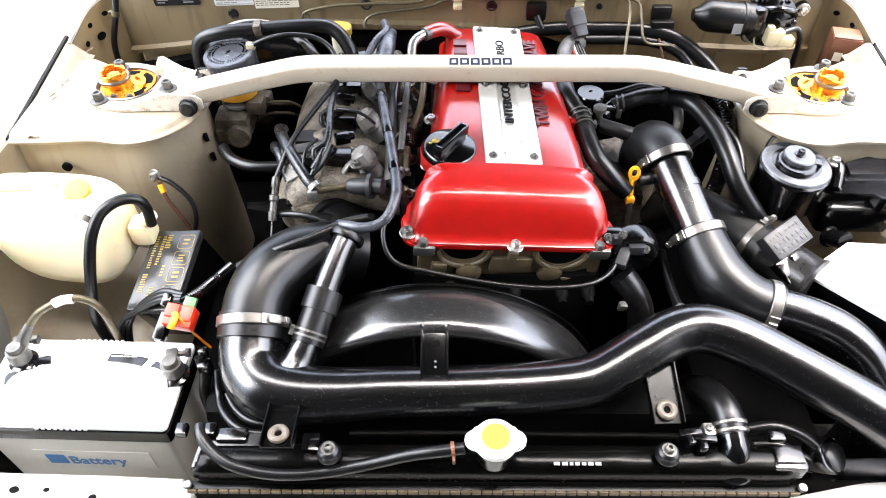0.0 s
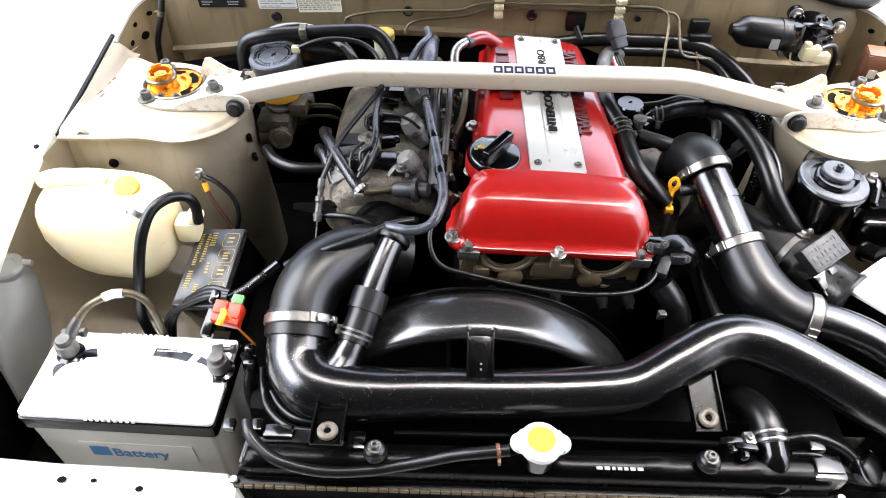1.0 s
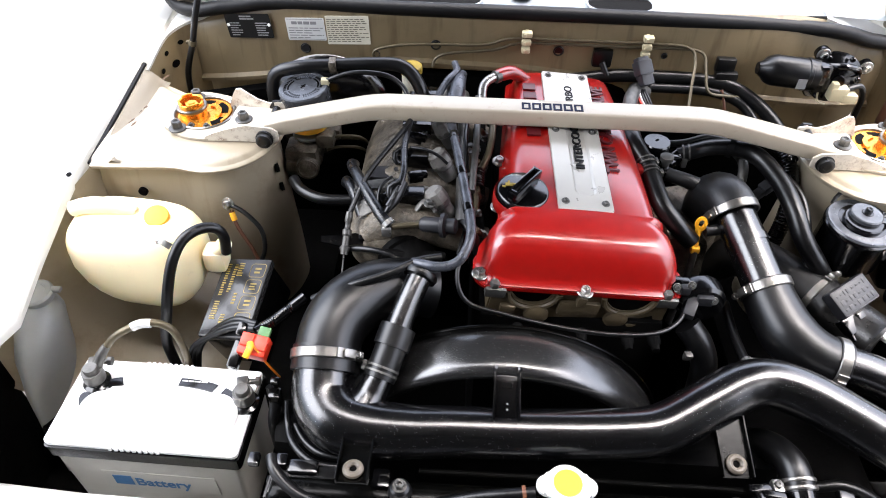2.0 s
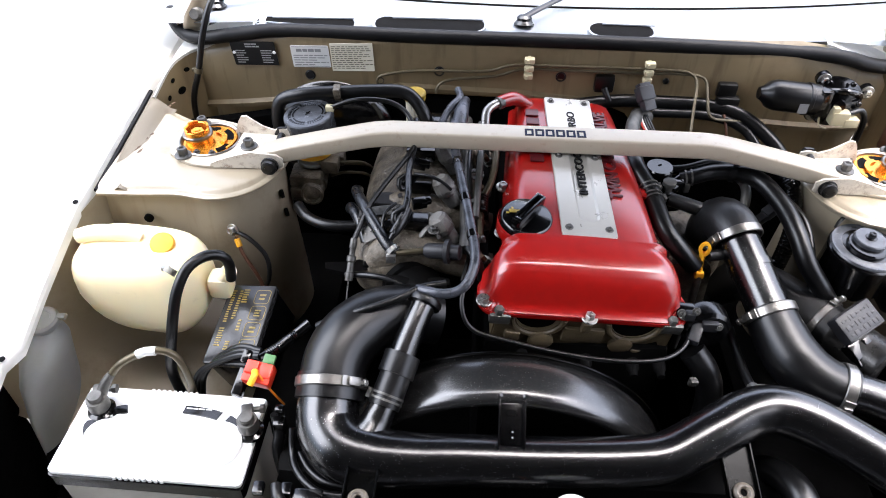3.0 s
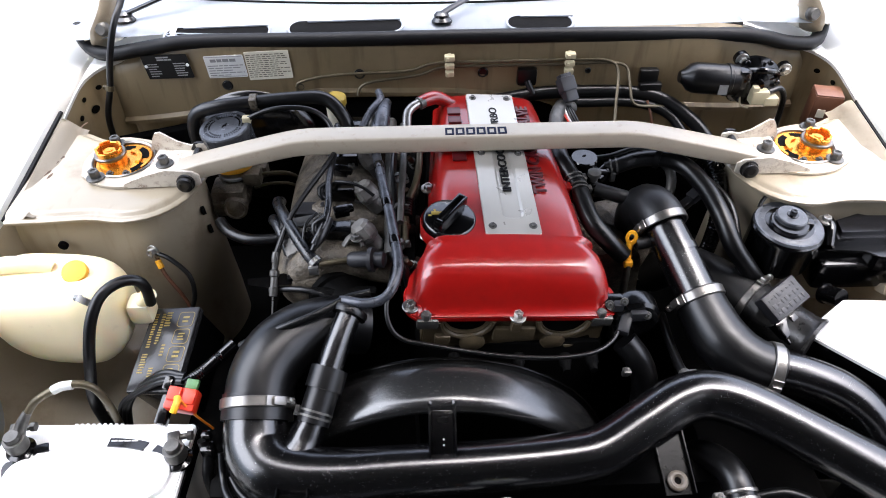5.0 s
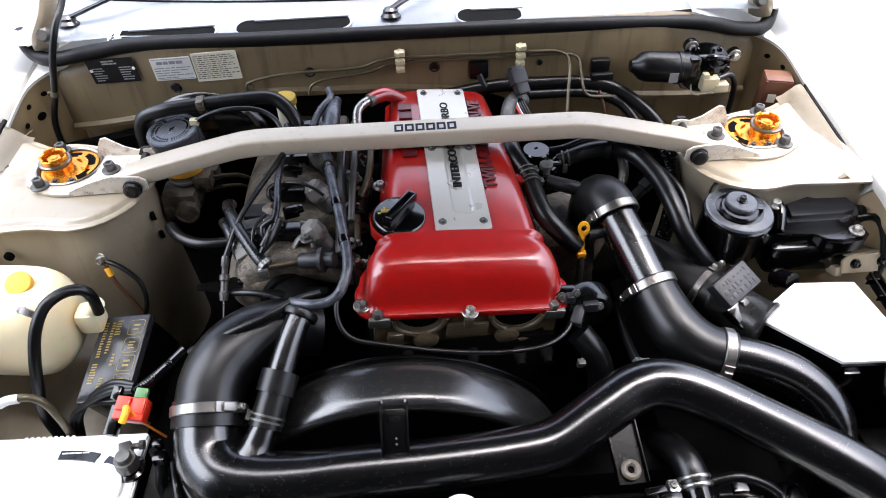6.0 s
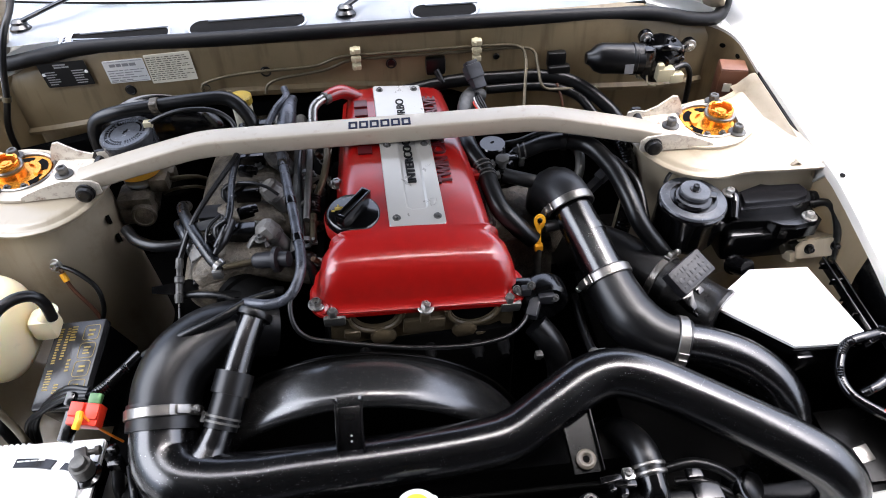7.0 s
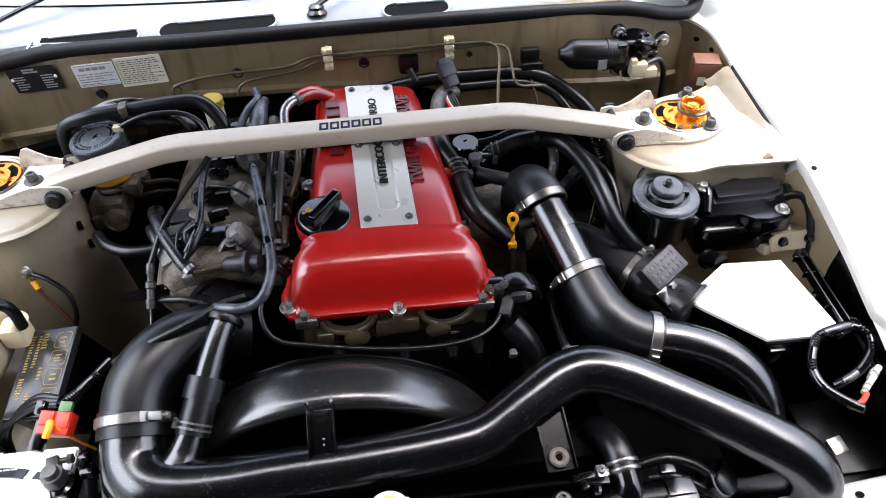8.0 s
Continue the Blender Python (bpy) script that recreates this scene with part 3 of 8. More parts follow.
bmesh.ops.solidify(bm, geom=bm.faces[:], thickness=-0.0015)
cowl = part("cowl_panel", bm, COWL, car, "glossy grey-white cowl panel below the windscreen")

# Windscreen
bm = bmesh.new()
rings = []
for k in range(23):
    x = -0.66 + k * 0.06
    b = 0.34 * x * x
    rings.append([(x * (1 - 0.12 * j / 4), 0.34 + b + 0.17 * j, 0.986 - 0.05 * x * x + 0.10 * j) for j in range(5)])
loft(bm, rings, closed=False)
bmesh.ops.solidify(bm, geom=bm.faces[:], thickness=0.005)
part("windscreen", bm, GLASS, car)
# Dashboard top behind the glass and the cabin wall, closing the view through it.
bm = bmesh.new()
box(bm, (0, 0.85, 0.86), (1.3, 0.9, 0.16), 0.03)
part("dashboard", bm, PLASTIC, car)

# Open bonnet, hinged at the cowl and standing up over the bay; its unseen dark pad is added to cut bounced light.
for nm, mat, lab, lift, wid in (("bonnet", FENDER, "white bonnet standing open on its hinges", 0.0, 0.60), ("bonnet_pad", DARK, "unseen dark pad added under the bonnet against bounced light", -0.024, 0.54)):
    bm = bmesh.new()
    rings = []
    for k in range(13):
        x = -wid + k * wid / 6
        c = 0.03 * (1 - (x / 0.6) ** 2)
        ring = []
        for j in range(9):
            d = 0.15 + j / 8 * 0.86
            ring.append((x * (1 - 0.06 * j / 8), 0.21 - d * math.cos(BONNET) + (c + lift) * math.sin(BONNET), 1.02 + d * math.sin(BONNET) + (c + lift) * math.cos(BONNET)))
        rings.append(ring)
    loft(bm, rings, closed=False)
    bmesh.ops.solidify(bm, geom=bm.faces[:], thickness=0.008)
    part(nm, bm, mat, car, lab)

# Front crossmember
bm = bmesh.new()
rings = []
for k in range(89):
    x = -0.66 + k * 0.015
    z = 0.668 - 0.035 * max(0.0, 1 - (abs(x) / (0.315 if x < 0 else 0.33)) ** (24 if x < 0 else 6)) - 0.02 * max(0, abs(x) - 0.55)
    d = float(np.interp(x, (-0.66, -0.53, -0.43, -0.33, -0.30, 0.30, 0.344, 0.384, 0.43, 0.53, 0.66), (0.004, -0.005, -0.007, -0.011, -0.042, -0.042, -0.029, -0.021, -0.012, -0.006, 0.004)))
    rings.append([(x, y, z + dz) for y, dz in ((-0.498 + d, -0.06), (-0.500 + d, -0.006), (-0.505 + d, 0.0), (-0.535 + d * 0.3, -0.002), (-0.548, -0.012), (-0.565, -0.016), (-0.60, -0.02), (-0.62, -0.10))])
loft(bm, rings, closed=False)
bmesh.ops.solidify(bm, geom=bm.faces[:], thickness=0.0015)
xm = part("crossmember", bm, FENDER, car, "white front crossmember with round holes")

# Black sheet on the firewall's foot and dark frame rails, standing in for deep shade.
bm = bmesh.new()
rings = []
for k in range(33):
    x = -0.60 + k * 0.0375
    ledge = float(np.interp(x, (-0.64, -0.58, -0.42, -0.23, -0.02, 0.14, 0.20, 0.51, 0.64), (0.775, 0.785, 0.815, 0.850, 0.848, 0.840, 0.760, 0.745, 0.745)))
    rings.append([(x, y, z) for y, z in ((0.160, ledge), (0.150, ledge - 0.006), (0.142, ledge - 0.05), (0.14, 0.62), (0.16, 0.40), (0.18, 0.20))])
loft(bm, rings, closed=False)
bmesh.ops.solidify(bm, geom=bm.faces[:], thickness=-0.006)
part("deadening_mat", bm, FOOTSHADE, car, "black sheet standing in for shade low on the firewall")
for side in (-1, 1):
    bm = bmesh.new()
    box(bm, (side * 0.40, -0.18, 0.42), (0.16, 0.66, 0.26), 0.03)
    part("frame_rail", bm, DARK, car, "frame rail painted near black as deep shade")

# Splash tray that closes the bay from below, near black to deepen the shade.
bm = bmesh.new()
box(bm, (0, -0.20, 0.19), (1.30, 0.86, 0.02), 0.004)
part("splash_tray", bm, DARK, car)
# Front panel below the crossmember
bm = bmesh.new()
box(bm, (0, -0.63, 0.42), (1.5, 0.02, 0.44), 0.006)
part("front_panel", bm, FENDER, car)

# ---- strut bar ----
strut = thing("strut_bar", (0, -0.04, 0.852), "silver-white strut bar bolted between the two strut towers", "strut bar")
bm = bmesh.new()
pts = [(-0.400, -0.052, 0.868), (-0.375, -0.050, 0.871), (-0.30, -0.044, 0.886), (-0.25, -0.041, 0.896), (-0.225, -0.040, 0.899), (-0.19, -0.040, 0.900), (0.0, -0.040, 0.900),
       (0.19, -0.040, 0.900), (0.225, -0.040, 0.899), (0.25, -0.041, 0.896), (0.30, -0.044, 0.886), (0.375, -0.050, 0.871), (0.400, -0.052, 0.868)]
centre = spline(pts, 0.008)
rings = []
for p in centre:
    end = max(0.0, (abs(p.x) - 0.37) / 0.03)
    rings.append([(p.x, p.y + yy * (1 - 0.1 * end), p.z + zz * (1 - 0.35 * end)) for yy, zz in rounded(0.034, 0.024, 0.0032, 3)])
loft(bm, rings)
part("bar", bm, BAR, strut, smooth=50)
MOUNT = {-1: (-0.492, -0.008, 0.8515), 1: (0.4875, -0.0165, 0.8515)}
for side in (-1, 1):
    mx_, my_, mz_ = MOUNT[side]
    dy = my_ + 0.008
    # Plate round the tower's opening
    bm = bmesh.new()
    out = spline([(x, y + dy, 0) for x, y in ((0.540, -0.046), (0.508, -0.068), (0.470, -0.074), (0.430, -0.066), (0.392, -0.060), (0.384, -0.030), (0.390, 0.004), (0.430, 0.022), (0.470, 0.040), (0.512, 0.048), (0.538, 0.028), (0.548, -0.012), (0.540, -0.046))], 0.012)[:-1]
    n = len(out)
    cxm = abs(mx_)
    inn = []
    for p in out:
        d = Vector((p.x - cxm, p.y - my_)).normalized()
        inn.append((cxm + 0.0445 * d.x, my_ + 0.0445 * d.y))
    out = [(p.x, p.y) for p in out]
    lo = [[bm.verts.new((side * x, y, z)) for x, y in outl] for outl, z in ((inn, 0.8525), (out, 0.8525), (out, 0.8560), (inn, 0.8565))]
    lo.append(lo[0])
    for a, b in zip(lo, lo[1:]):
        for j in range(n):
            bm.faces.new((a[j], a[(j + 1) % n], b[(j + 1) % n], b[j]))
    part("mounting_plate", bm, BAR, strut)
    # Folded bracket that carries the bar's end: a low front cheek, a tall rear cheek and a web.
    front = [(0.474, 0.8535), (0.471, 0.860), (0.458, 0.866), (0.442, 0.872), (0.412, 0.880), (0.392, 0.878), (0.376, 0.876), (0.368, 0.870), (0.368, 0.856), (0.376, 0.852), (0.414, 0.8535)]
    rear = [(0.460, 0.8545), (0.451, 0.878), (0.446, 0.886), (0.438, 0.888), (0.432, 0.884), (0.415, 0.873), (0.398, 0.868), (0.384, 0.872), (0.372, 0.870), (0.370, 0.856), (0.40, 0.8535)]
    for o, y0, slope in ((front, -0.072 + dy * 0.5, -0.03), (rear, 0.006 + dy * 0.5, 0.10)):
        bm = bmesh.new()
        loft(bm, [[(side * x, y0 + d + (x - 0.41) * slope, z) for x, z in o] for d in (0, 0.0032)])
        part("bracket_cheek", bm, RUSTY, strut, "rust-speckled bracket cheek", smooth=30)
    bm = bmesh.new()
    o = [(0.380, -0.066), (0.462, -0.068), (0.448, -0.030), (0.446, 0.008), (0.380, 0.004)]
    slab(bm, [(side * x, y + dy * 0.5) for x, y in o], 0.003, Matrix.Translation((0, 0, 0.857)))
    part("bracket_web", bm, RUSTY, strut)
    # Pivot bolt through the cheeks
    bm = bmesh.new()
    cyl(bm, (side * 0.386, -0.085, 0.862), (side * 0.386, 0.0, 0.862), 0.006)
    lathe(bm, [(0.0125, 0), (0.0125, 0.003), (0.0105, 0.004), (0.0105, 0.010), (0.008, 0.0115), (0.005, 0.0115), (0.0045, 0.008), (0, 0.008)], pose(side * 0.386, -0.074, 0.862, 90), 18)
    lathe(bm, [(0.012, 0), (0.012, 0.003), (0.0095, 0.004), (0.0095, 0.008), (0.006, 0.010)], pose(side * 0.386, 0.004, 0.862, -90), 6)
    part("pivot_bolt", bm, BLACKSTEEL, strut, "black pivot bolt")
    for x, y in ((0.518, -0.052), (0.515, 0.030), (0.428, -0.028)):
        put("tower_nut", BOLT_DARK, up_at((side * x, y, 0.8565 if x > 0.45 else 0.860)), strut, "dark hexagon nut on a stud")

# Brand mark on the bar: six plain letter-sized frames.
bmt = bmesh.new()
for bx, by, bw, bh in ((0, 0.0066, 0.0120, 0.0030), (0, -0.0066, 0.0120, 0.0030), (-0.0045, 0, 0.0030, 0.0104), (0.0045, 0, 0.0030, 0.0104)):
    box(bmt, (bx, by, 0), (bw, bh, 0.0008))
MARK = mesh_of("mark_frame", bmt, NAVY)
for k in range(6):
    put("mark_frame", MARK, up_at((-0.0255 + k * 0.0143, -0.0425, 0.9124)), strut, "plain navy frame")

# ---- adjustable top mounts in the towers ----
for side in (-1, 1):
    c = MOUNT[side]
    tm = thing("strut_top_mount", c, "orange-gold anodised top mount sunk in the tower opening", "strut mount", "strut top mounts")
    bm = bmesh.new()
    lathe(bm, [(0.044, 0.0006), (0.0443, 0.0)], up_at(c), 32)
    part("well", bm, DARK, tm)
    bm = bmesh.new()
    open_lathe(bm, [(0.0395, 0.0008), (0.0440, 0.0008), (0.0450, 0.0065), (0.0430, 0.0075), (0.0405, 0.0055)], up_at(c), 44)
    part("ring", bm, BAND, tm)
    # Gold plate with three wide curved windows
    bm = bmesh.new()
    bm_out = [(0.0392 * math.cos(a), 0.0392 * math.sin(a)) for a in np.linspace(0, 2 * math.pi, 64, endpoint=False)]
    slab(bm, bm_out, 0.0022, up_at((c[0], c[1], 0.8522)), 0.0006)
    plate = part("plate", bm, GOLD, tm)
    cx, cy = c[0] + side * 0.018, c[1] + 0.002
    for a0, a1, r0, r1 in ((118, 172, 0.035, 0.023), (196, 238, 0.035, 0.025), (60, 100, 0.035, 0.026)):
        bm = bmesh.new()
        arc = [radians(a0 + (a1 - a0) * j / 10) for j in range(11)]
        slab(bm, [(side * r0 * -math.cos(math.pi - a), r0 * math.sin(a)) for a in arc] + [(side * r1 * -math.cos(math.pi - a), r1 * math.sin(a)) for a in reversed(arc)], 0.0005, up_at((c[0], c[1], 0.8546)))
        part("window", bm, DARK, plate, "dark curved slot")
    bm = bmesh.new()
    for a0, a1, r0, r1 in ((100, 200, 0.0245, 0.0175), (150, 215, 0.0385, 0.0345)):
        arc = [radians(a0 + (a1 - a0) * j / 12) for j in range(13)]
        slab(bm, [(side * r0 * math.cos(a), r0 * math.sin(a)) for a in arc] + [(side * r1 * math.cos(a), r1 * math.sin(a)) for a in reversed(arc)], 0.0030, up_at((c[0], c[1], 0.8548)), 0.0006)
    part("raised_rib", bm, GOLD, plate)
    bm = bmesh.new()
    open_lathe(bm, [(0.013, 0.001), (0.0195, 0.001), (0.0195, 0.008), (0.0180, 0.010), (0.0180, 0.020), (0.0168, 0.021), (0.0152, 0.020), (0.0140, 0.010)], up_at((cx, cy, 0.8535)), 36)
    collar = part("collar", bm, GOLD, tm)
    bm = bmesh.new()
    open_lathe(bm, [(0.0182, 0.0080), (0.0212, 0.0084), (0.0220, 0.0100), (0.0220, 0.0130), (0.0208, 0.0142), (0.0182, 0.0142)], up_at((cx, cy, 0.8535)), 36)
    part("collar_ring", bm, BAND, collar)
    # Pale castellated top edge of the collar
    for a in (10, 100, 190, 280):
        bm = bmesh.new()
        arc = [radians(a + 52 * j / 6) for j in range(7)]
        slab(bm, [(0.0178 * math.cos(q), 0.0178 * math.sin(q)) for q in arc] + [(0.0152 * math.cos(q), 0.0152 * math.sin(q)) for q in reversed(arc)], 0.0022, up_at((cx, cy, 0.8742)), 0.0005)
        part("castle_tooth", bm, GOLD, collar)
    bm = bmesh.new()
    cyl(bm, (cx, cy, 0.855), (cx, cy, 0.870), 0.0095, seg=6)
    cyl(bm, (cx, cy, 0.86), (cx, cy, 0.872), 0.005)
    part("piston_rod", bm, GOLD, tm)
    for a in (250, 288, 55):
        ang = radians(a if side > 0 else 180 - a)
        put("screw", BOLT_SMALL, up_at((c[0] + 0.0345 * math.cos(ang), c[1] + 0.0345 * math.sin(ang), 0.8548)), tm, "small bright socket screw")

# ---- engine ----
engine = thing("engine", (0.03, -0.1, 0.25), "four-cylinder engine with a red cam cover and oily cast parts", "engine")
# Block is near black: the shade down beside the engine is painted in.
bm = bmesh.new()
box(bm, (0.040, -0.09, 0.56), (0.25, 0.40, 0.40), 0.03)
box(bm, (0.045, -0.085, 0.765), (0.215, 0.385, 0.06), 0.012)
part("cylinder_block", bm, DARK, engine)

# Cam cover: engine tilts slightly to one side and rises a little to the rear.
COVER = Matrix.Translation((0.0465, -0.275, 0.806)) @ Euler((radians(5.2), radians(4.6), radians(2.5))).to_matrix().to_4x4()


def cover_section(s):
    """Half width, height of the crown and of its shoulder at s metres behind the front."""
    w = float(np.interp(s, (0, 0.008, 0.020, 0.050, 0.062, 0.068, 0.074, 0.082, 0.20, 0.40), (0.113, 0.122, 0.1245, 0.1195, 0.1130, 0.1085, 0.1035, 0.0990, 0.0930, 0.0745)))
    h = float(np.interp(s, (-0.012, -0.004, 0.000, 0.004, 0.009, 0.014, 0.020, 0.027, 0.036, 0.046, 0.058, 0.070, 0.40), (0.004, 0.007, 0.0135, 0.0230, 0.0330, 0.0412, 0.0478, 0.0525, 0.0554, 0.0568, 0.0573, 0.0573, 0.0555)))
    return w, h


bm = bmesh.new()
rings = []
for s in (-0.010, -0.0095, -0.006, -0.002, 0.0, 0.0015, 0.003, 0.0055, 0.008, 0.011, 0.014, 0.0165, 0.019, 0.021, 0.023, 0.0255, 0.028, 0.031, 0.034, 0.038, 0.042, 0.050, 0.058, 0.064, 0.068, 0.0706, 0.0716, 0.0724, 0.0735, 0.078, 0.083, 0.10, 0.13, 0.16, 0.22, 0.28, 0.33, 0.365, 0.38, 0.388, 0.392):
    w, h = cover_section(s)
    step = 0.0 if s < 0.072 else 0.006
    fall = float(np.interp(s, (0.36, 0.38, 0.392), (0, 0.010, 0.040)))
    hh = h - step - fall
    rr = min(0.034, hh * 0.8) if s < 0.066 else 0.019
    half = [(w + 0.004, -0.002), (w + 0.004, 0.003), (w + 0.001, 0.006), (w - 0.002, 0.010 if hh > 0.02 else hh * 0.6)]
    for k in range(1, 7):
        a = radians(90 * k / 6)
        half.append((w - 0.004 - rr * (1 - math.cos(a)), max(hh - rr, hh * 0.3) + min(rr, hh * 0.7) * math.sin(a)))
    half.append((w * 0.45, hh + 0.002))
    half.append((0.0, hh + 0.0028))
    full = half + [(-x, z) for x, z in reversed(half[:-1])]
    bow = 0.004 * max(0.0, 1 - max(s, 0.0) / 0.06)
    dx = -0.005 * min(1.0, max(0.0, (0.085 - s) / 0.02))
    rings.append([COVER @ Vector((x + dx, s - bow * (1 - (x / 0.125) ** 2), z)) for x, z in full])
loft(bm, rings, closed=True)
slab(bm, rounded(0.264, 0.058, 0.022, 6), 0.0055, COVER @ pose(-0.004, 0.016, -0.0025), 0.0012)
cover = part("cam_cover", bm, RED, engine, "red crackle-painted cam cover")


def on_cover(x, s, z, rx=0, ry=0, rz=0):
    return COVER @ pose(x, s, z, rx, ry, rz)


# Silver centre plate with a shallow channel
bm = bmesh.new()
loft(bm, [[on_cover(-0.0005, 0.218, 0) @ Vector((x, y, z)) for x, y in o] for o, z in (
    (rounded(0.070, 0.288, 0.004, 6), 0.0530), (rounded(0.070, 0.288, 0.004, 6), 0.0570), (rounded(0.0688, 0.2868, 0.0036, 6), 0.0575),
    (rounded(0.0285, 0.190, 0.0085, 6, 0.0025, -0.022), 0.0575), (rounded(0.0270, 0.1885, 0.0080, 6, 0.0025, -0.022), 0.0571), (rounded(0.0225, 0.1840, 0.0062, 6, 0.0025, -0.022), 0.0553))])
plate = part("centre_plate", bm, ALU, engine, "brushed silver plate with a sunk channel, screwed on the cover", smooth=25)
for s in (0.088, 0.226, 0.352):
    for x in (-0.026, 0.025):
        put("plate_screw", BOLT_SMALL, on_cover(x, s, 0.0572), engine)
me = text_mesh("INTERCOOLER TURBO", 0.0160, 0.0012, BLACKPLATE, 0.178, 0.0002)
put("lettering", me, on_cover(0.0060, 0.150, 0.0572, 0, 0, 90), plate, "raised dark lettering")
me = text_mesh("TWIN CAM 16 VALVE", 0.0240, 0.0014, DARKRED, 0.186, 0.0008)
put("lettering", me, on_cover(0.0530, 0.150, 0.0545, 0, 0, 90), cover, "raised dark red lettering")
bmt = bmesh.new()
box(bmt, (0, 0, 0), (0.019, 0.0150, 0.003), 0.0008)
BLOCK = mesh_of("mark_block", bmt, DARKRED)
for k in range(6):
    put("mark_block", BLOCK, on_cover(-0.0560, 0.222 + k * 0.0205, 0.0533, 0, -3), cover)

# Oil filler cap, in a round seat sunk in the cover
cap = Matrix.Translation((-0.0305, -0.178, 0.8700)) @ COVER.to_quaternion().to_matrix().to_4x4()
bm = bmesh.new()
lathe(bm, [(0.030, -0.02), (0.0335, -0.004), (0.0335, 0.003), (0.0325, 0.005), (0.030, 0.0065), (0.0, 0.0075)], cap, 36)
well = bmesh.new()
open_lathe(well, [(0.0342, -0.02), (0.036, -0.02), (0.0368, -0.003), (0.036, -0.001), (0.0345, -0.003)], cap, 40)
part("filler_seat", well, RED, engine)
oil = part("oil_cap", bm, PLASTIC, engine, "black oil filler cap with a grip bar")
bm = bmesh.new()
GR = cap @ pose(0, 0, 0, 0, 0, -36)
box(bm, (0.0, 0.0, 0.010), (0.0120, 0.058, 0.010), 0.003, GR)
for x in (-0.0048, 0.0048):
    box(bm, (x, 0.0, 0.0155), (0.0034, 0.060, 0.013), 0.0012, GR)
box(bm, (0.0, -0.027, 0.0155), (0.0110, 0.006, 0.013), 0.0015, GR)
box(bm, (0.0, 0.027, 0.0155), (0.0110, 0.006, 0.013), 0.0015, GR)
part("grip", bm, PLASTIC, oil)
bm = bmesh.new()
box(bm, (-0.018, 0.006, 0.0072), (0.010, 0.006, 0.0012), 0.001, cap)
box(bm, (-0.0185, 0.0105, 0.0072), (0.0025, 0.004, 0.0012), 0, cap)
box(bm, (-0.0105, 0.0085, 0.0072), (0.006, 0.0022, 0.0012), 0, cap @ pose(0, 0, 0, 0, 0, 8))
box(bm, (-0.025, 0.002, 0.0070), (0.004, 0.0025, 0.0012), 0, cap)
part("oil_symbol", bm, YPRINT, oil)

# Cover screws along the flange
for x, s in ((-0.128, 0.004), (0.000, -0.012), (0.122, 0.004)):
    put("cover_bolt", BOLT10, on_cover(x, s, 0.0045), engine)
for s in (0.12, 0.21, 0.30):
    put("cover_bolt", BOLT10, on_cover(-0.102 + 0.06 * (s - 0.12), s, 0.004), engine)
    put("cover_bolt", BOLT10, on_cover(0.102 - 0.06 * (s - 0.12), s, 0.004), engine)

# Front face of the head: two deep half-moon recesses under the cover and a web between them
bm = bmesh.new()
face = [(-0.112, -0.004), (-0.092, -0.004)]
for cxx in (-0.060, 0.060):
    face += [(cxx - 0.030 * math.cos(a), -0.004 - 0.030 * math.sin(a)) for a in np.linspace(0, math.pi, 14)]
face += [(0.092, -0.004), (0.112, -0.004), (0.114, -0.050), (0.095, -0.064), (-0.095, -0.064), (-0.114, -0.050)]
slab(bm, face, 0.022, COVER @ pose(0, 0.012, 0, 90), 0.002)
for cxx in (-0.060, 0.060):
    arc = [COVER @ Vector((cxx - 0.033 * math.cos(a), -0.0105, -0.004 - 0.033 * math.sin(a))) for a in np.linspace(0.05, math.pi - 0.05, 9)]
    tube(bm, arc, 0.0036, 8, step=0.004)
box(bm, (0.0, -0.010, -0.030), (0.052, 0.010, 0.026), 0.003, COVER)
box(bm, (0.0, -0.012, -0.012), (0.012, 0.012, 0.018), 0.003, COVER)
for x in (-0.050, 0.052):
    lathe(bm, [(0.016, 0), (0.016, 0.004), (0.012, 0.007), (0.0, 0.008)], COVER @ pose(x, -0.010, -0.048, 90), 20)
box(bm, (0.080, -0.012, -0.054), (0.030, 0.012, 0.012), 0.004, COVER)
box(bm, (-0.088, -0.012, -0.038), (0.020, 0.010, 0.016), 0.004, COVER)
part("head_front", bm, HEAD, engine, "brown-stained front of the cylinder head", smooth=40)
# Near-black filler behind the half-moons paints the shade inside them.
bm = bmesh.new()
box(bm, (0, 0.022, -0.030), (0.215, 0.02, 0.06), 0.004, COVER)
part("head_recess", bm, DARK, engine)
for x, s, z in ((-0.108, -0.010, -0.006), (0.106, -0.008, -0.006)):
    bm = bmesh.new()
    box(bm, (x, s, z), (0.026, 0.014, 0.016), 0.003, COVER)
    lathe(bm, [(0.0065, 0), (0.0065, 0.006), (0.005, 0.008)], COVER @ pose(x - 0.002, s, z + 0.008), 6)
    part("harness_clip", bm, DULL, engine)

# ---- intercooler pipes ----
icp = thing("intercooler_pipe", (0.02, -0.445, 0.71), "black speckled intercooler pipe across the front of the bay", "intercooler pipe")
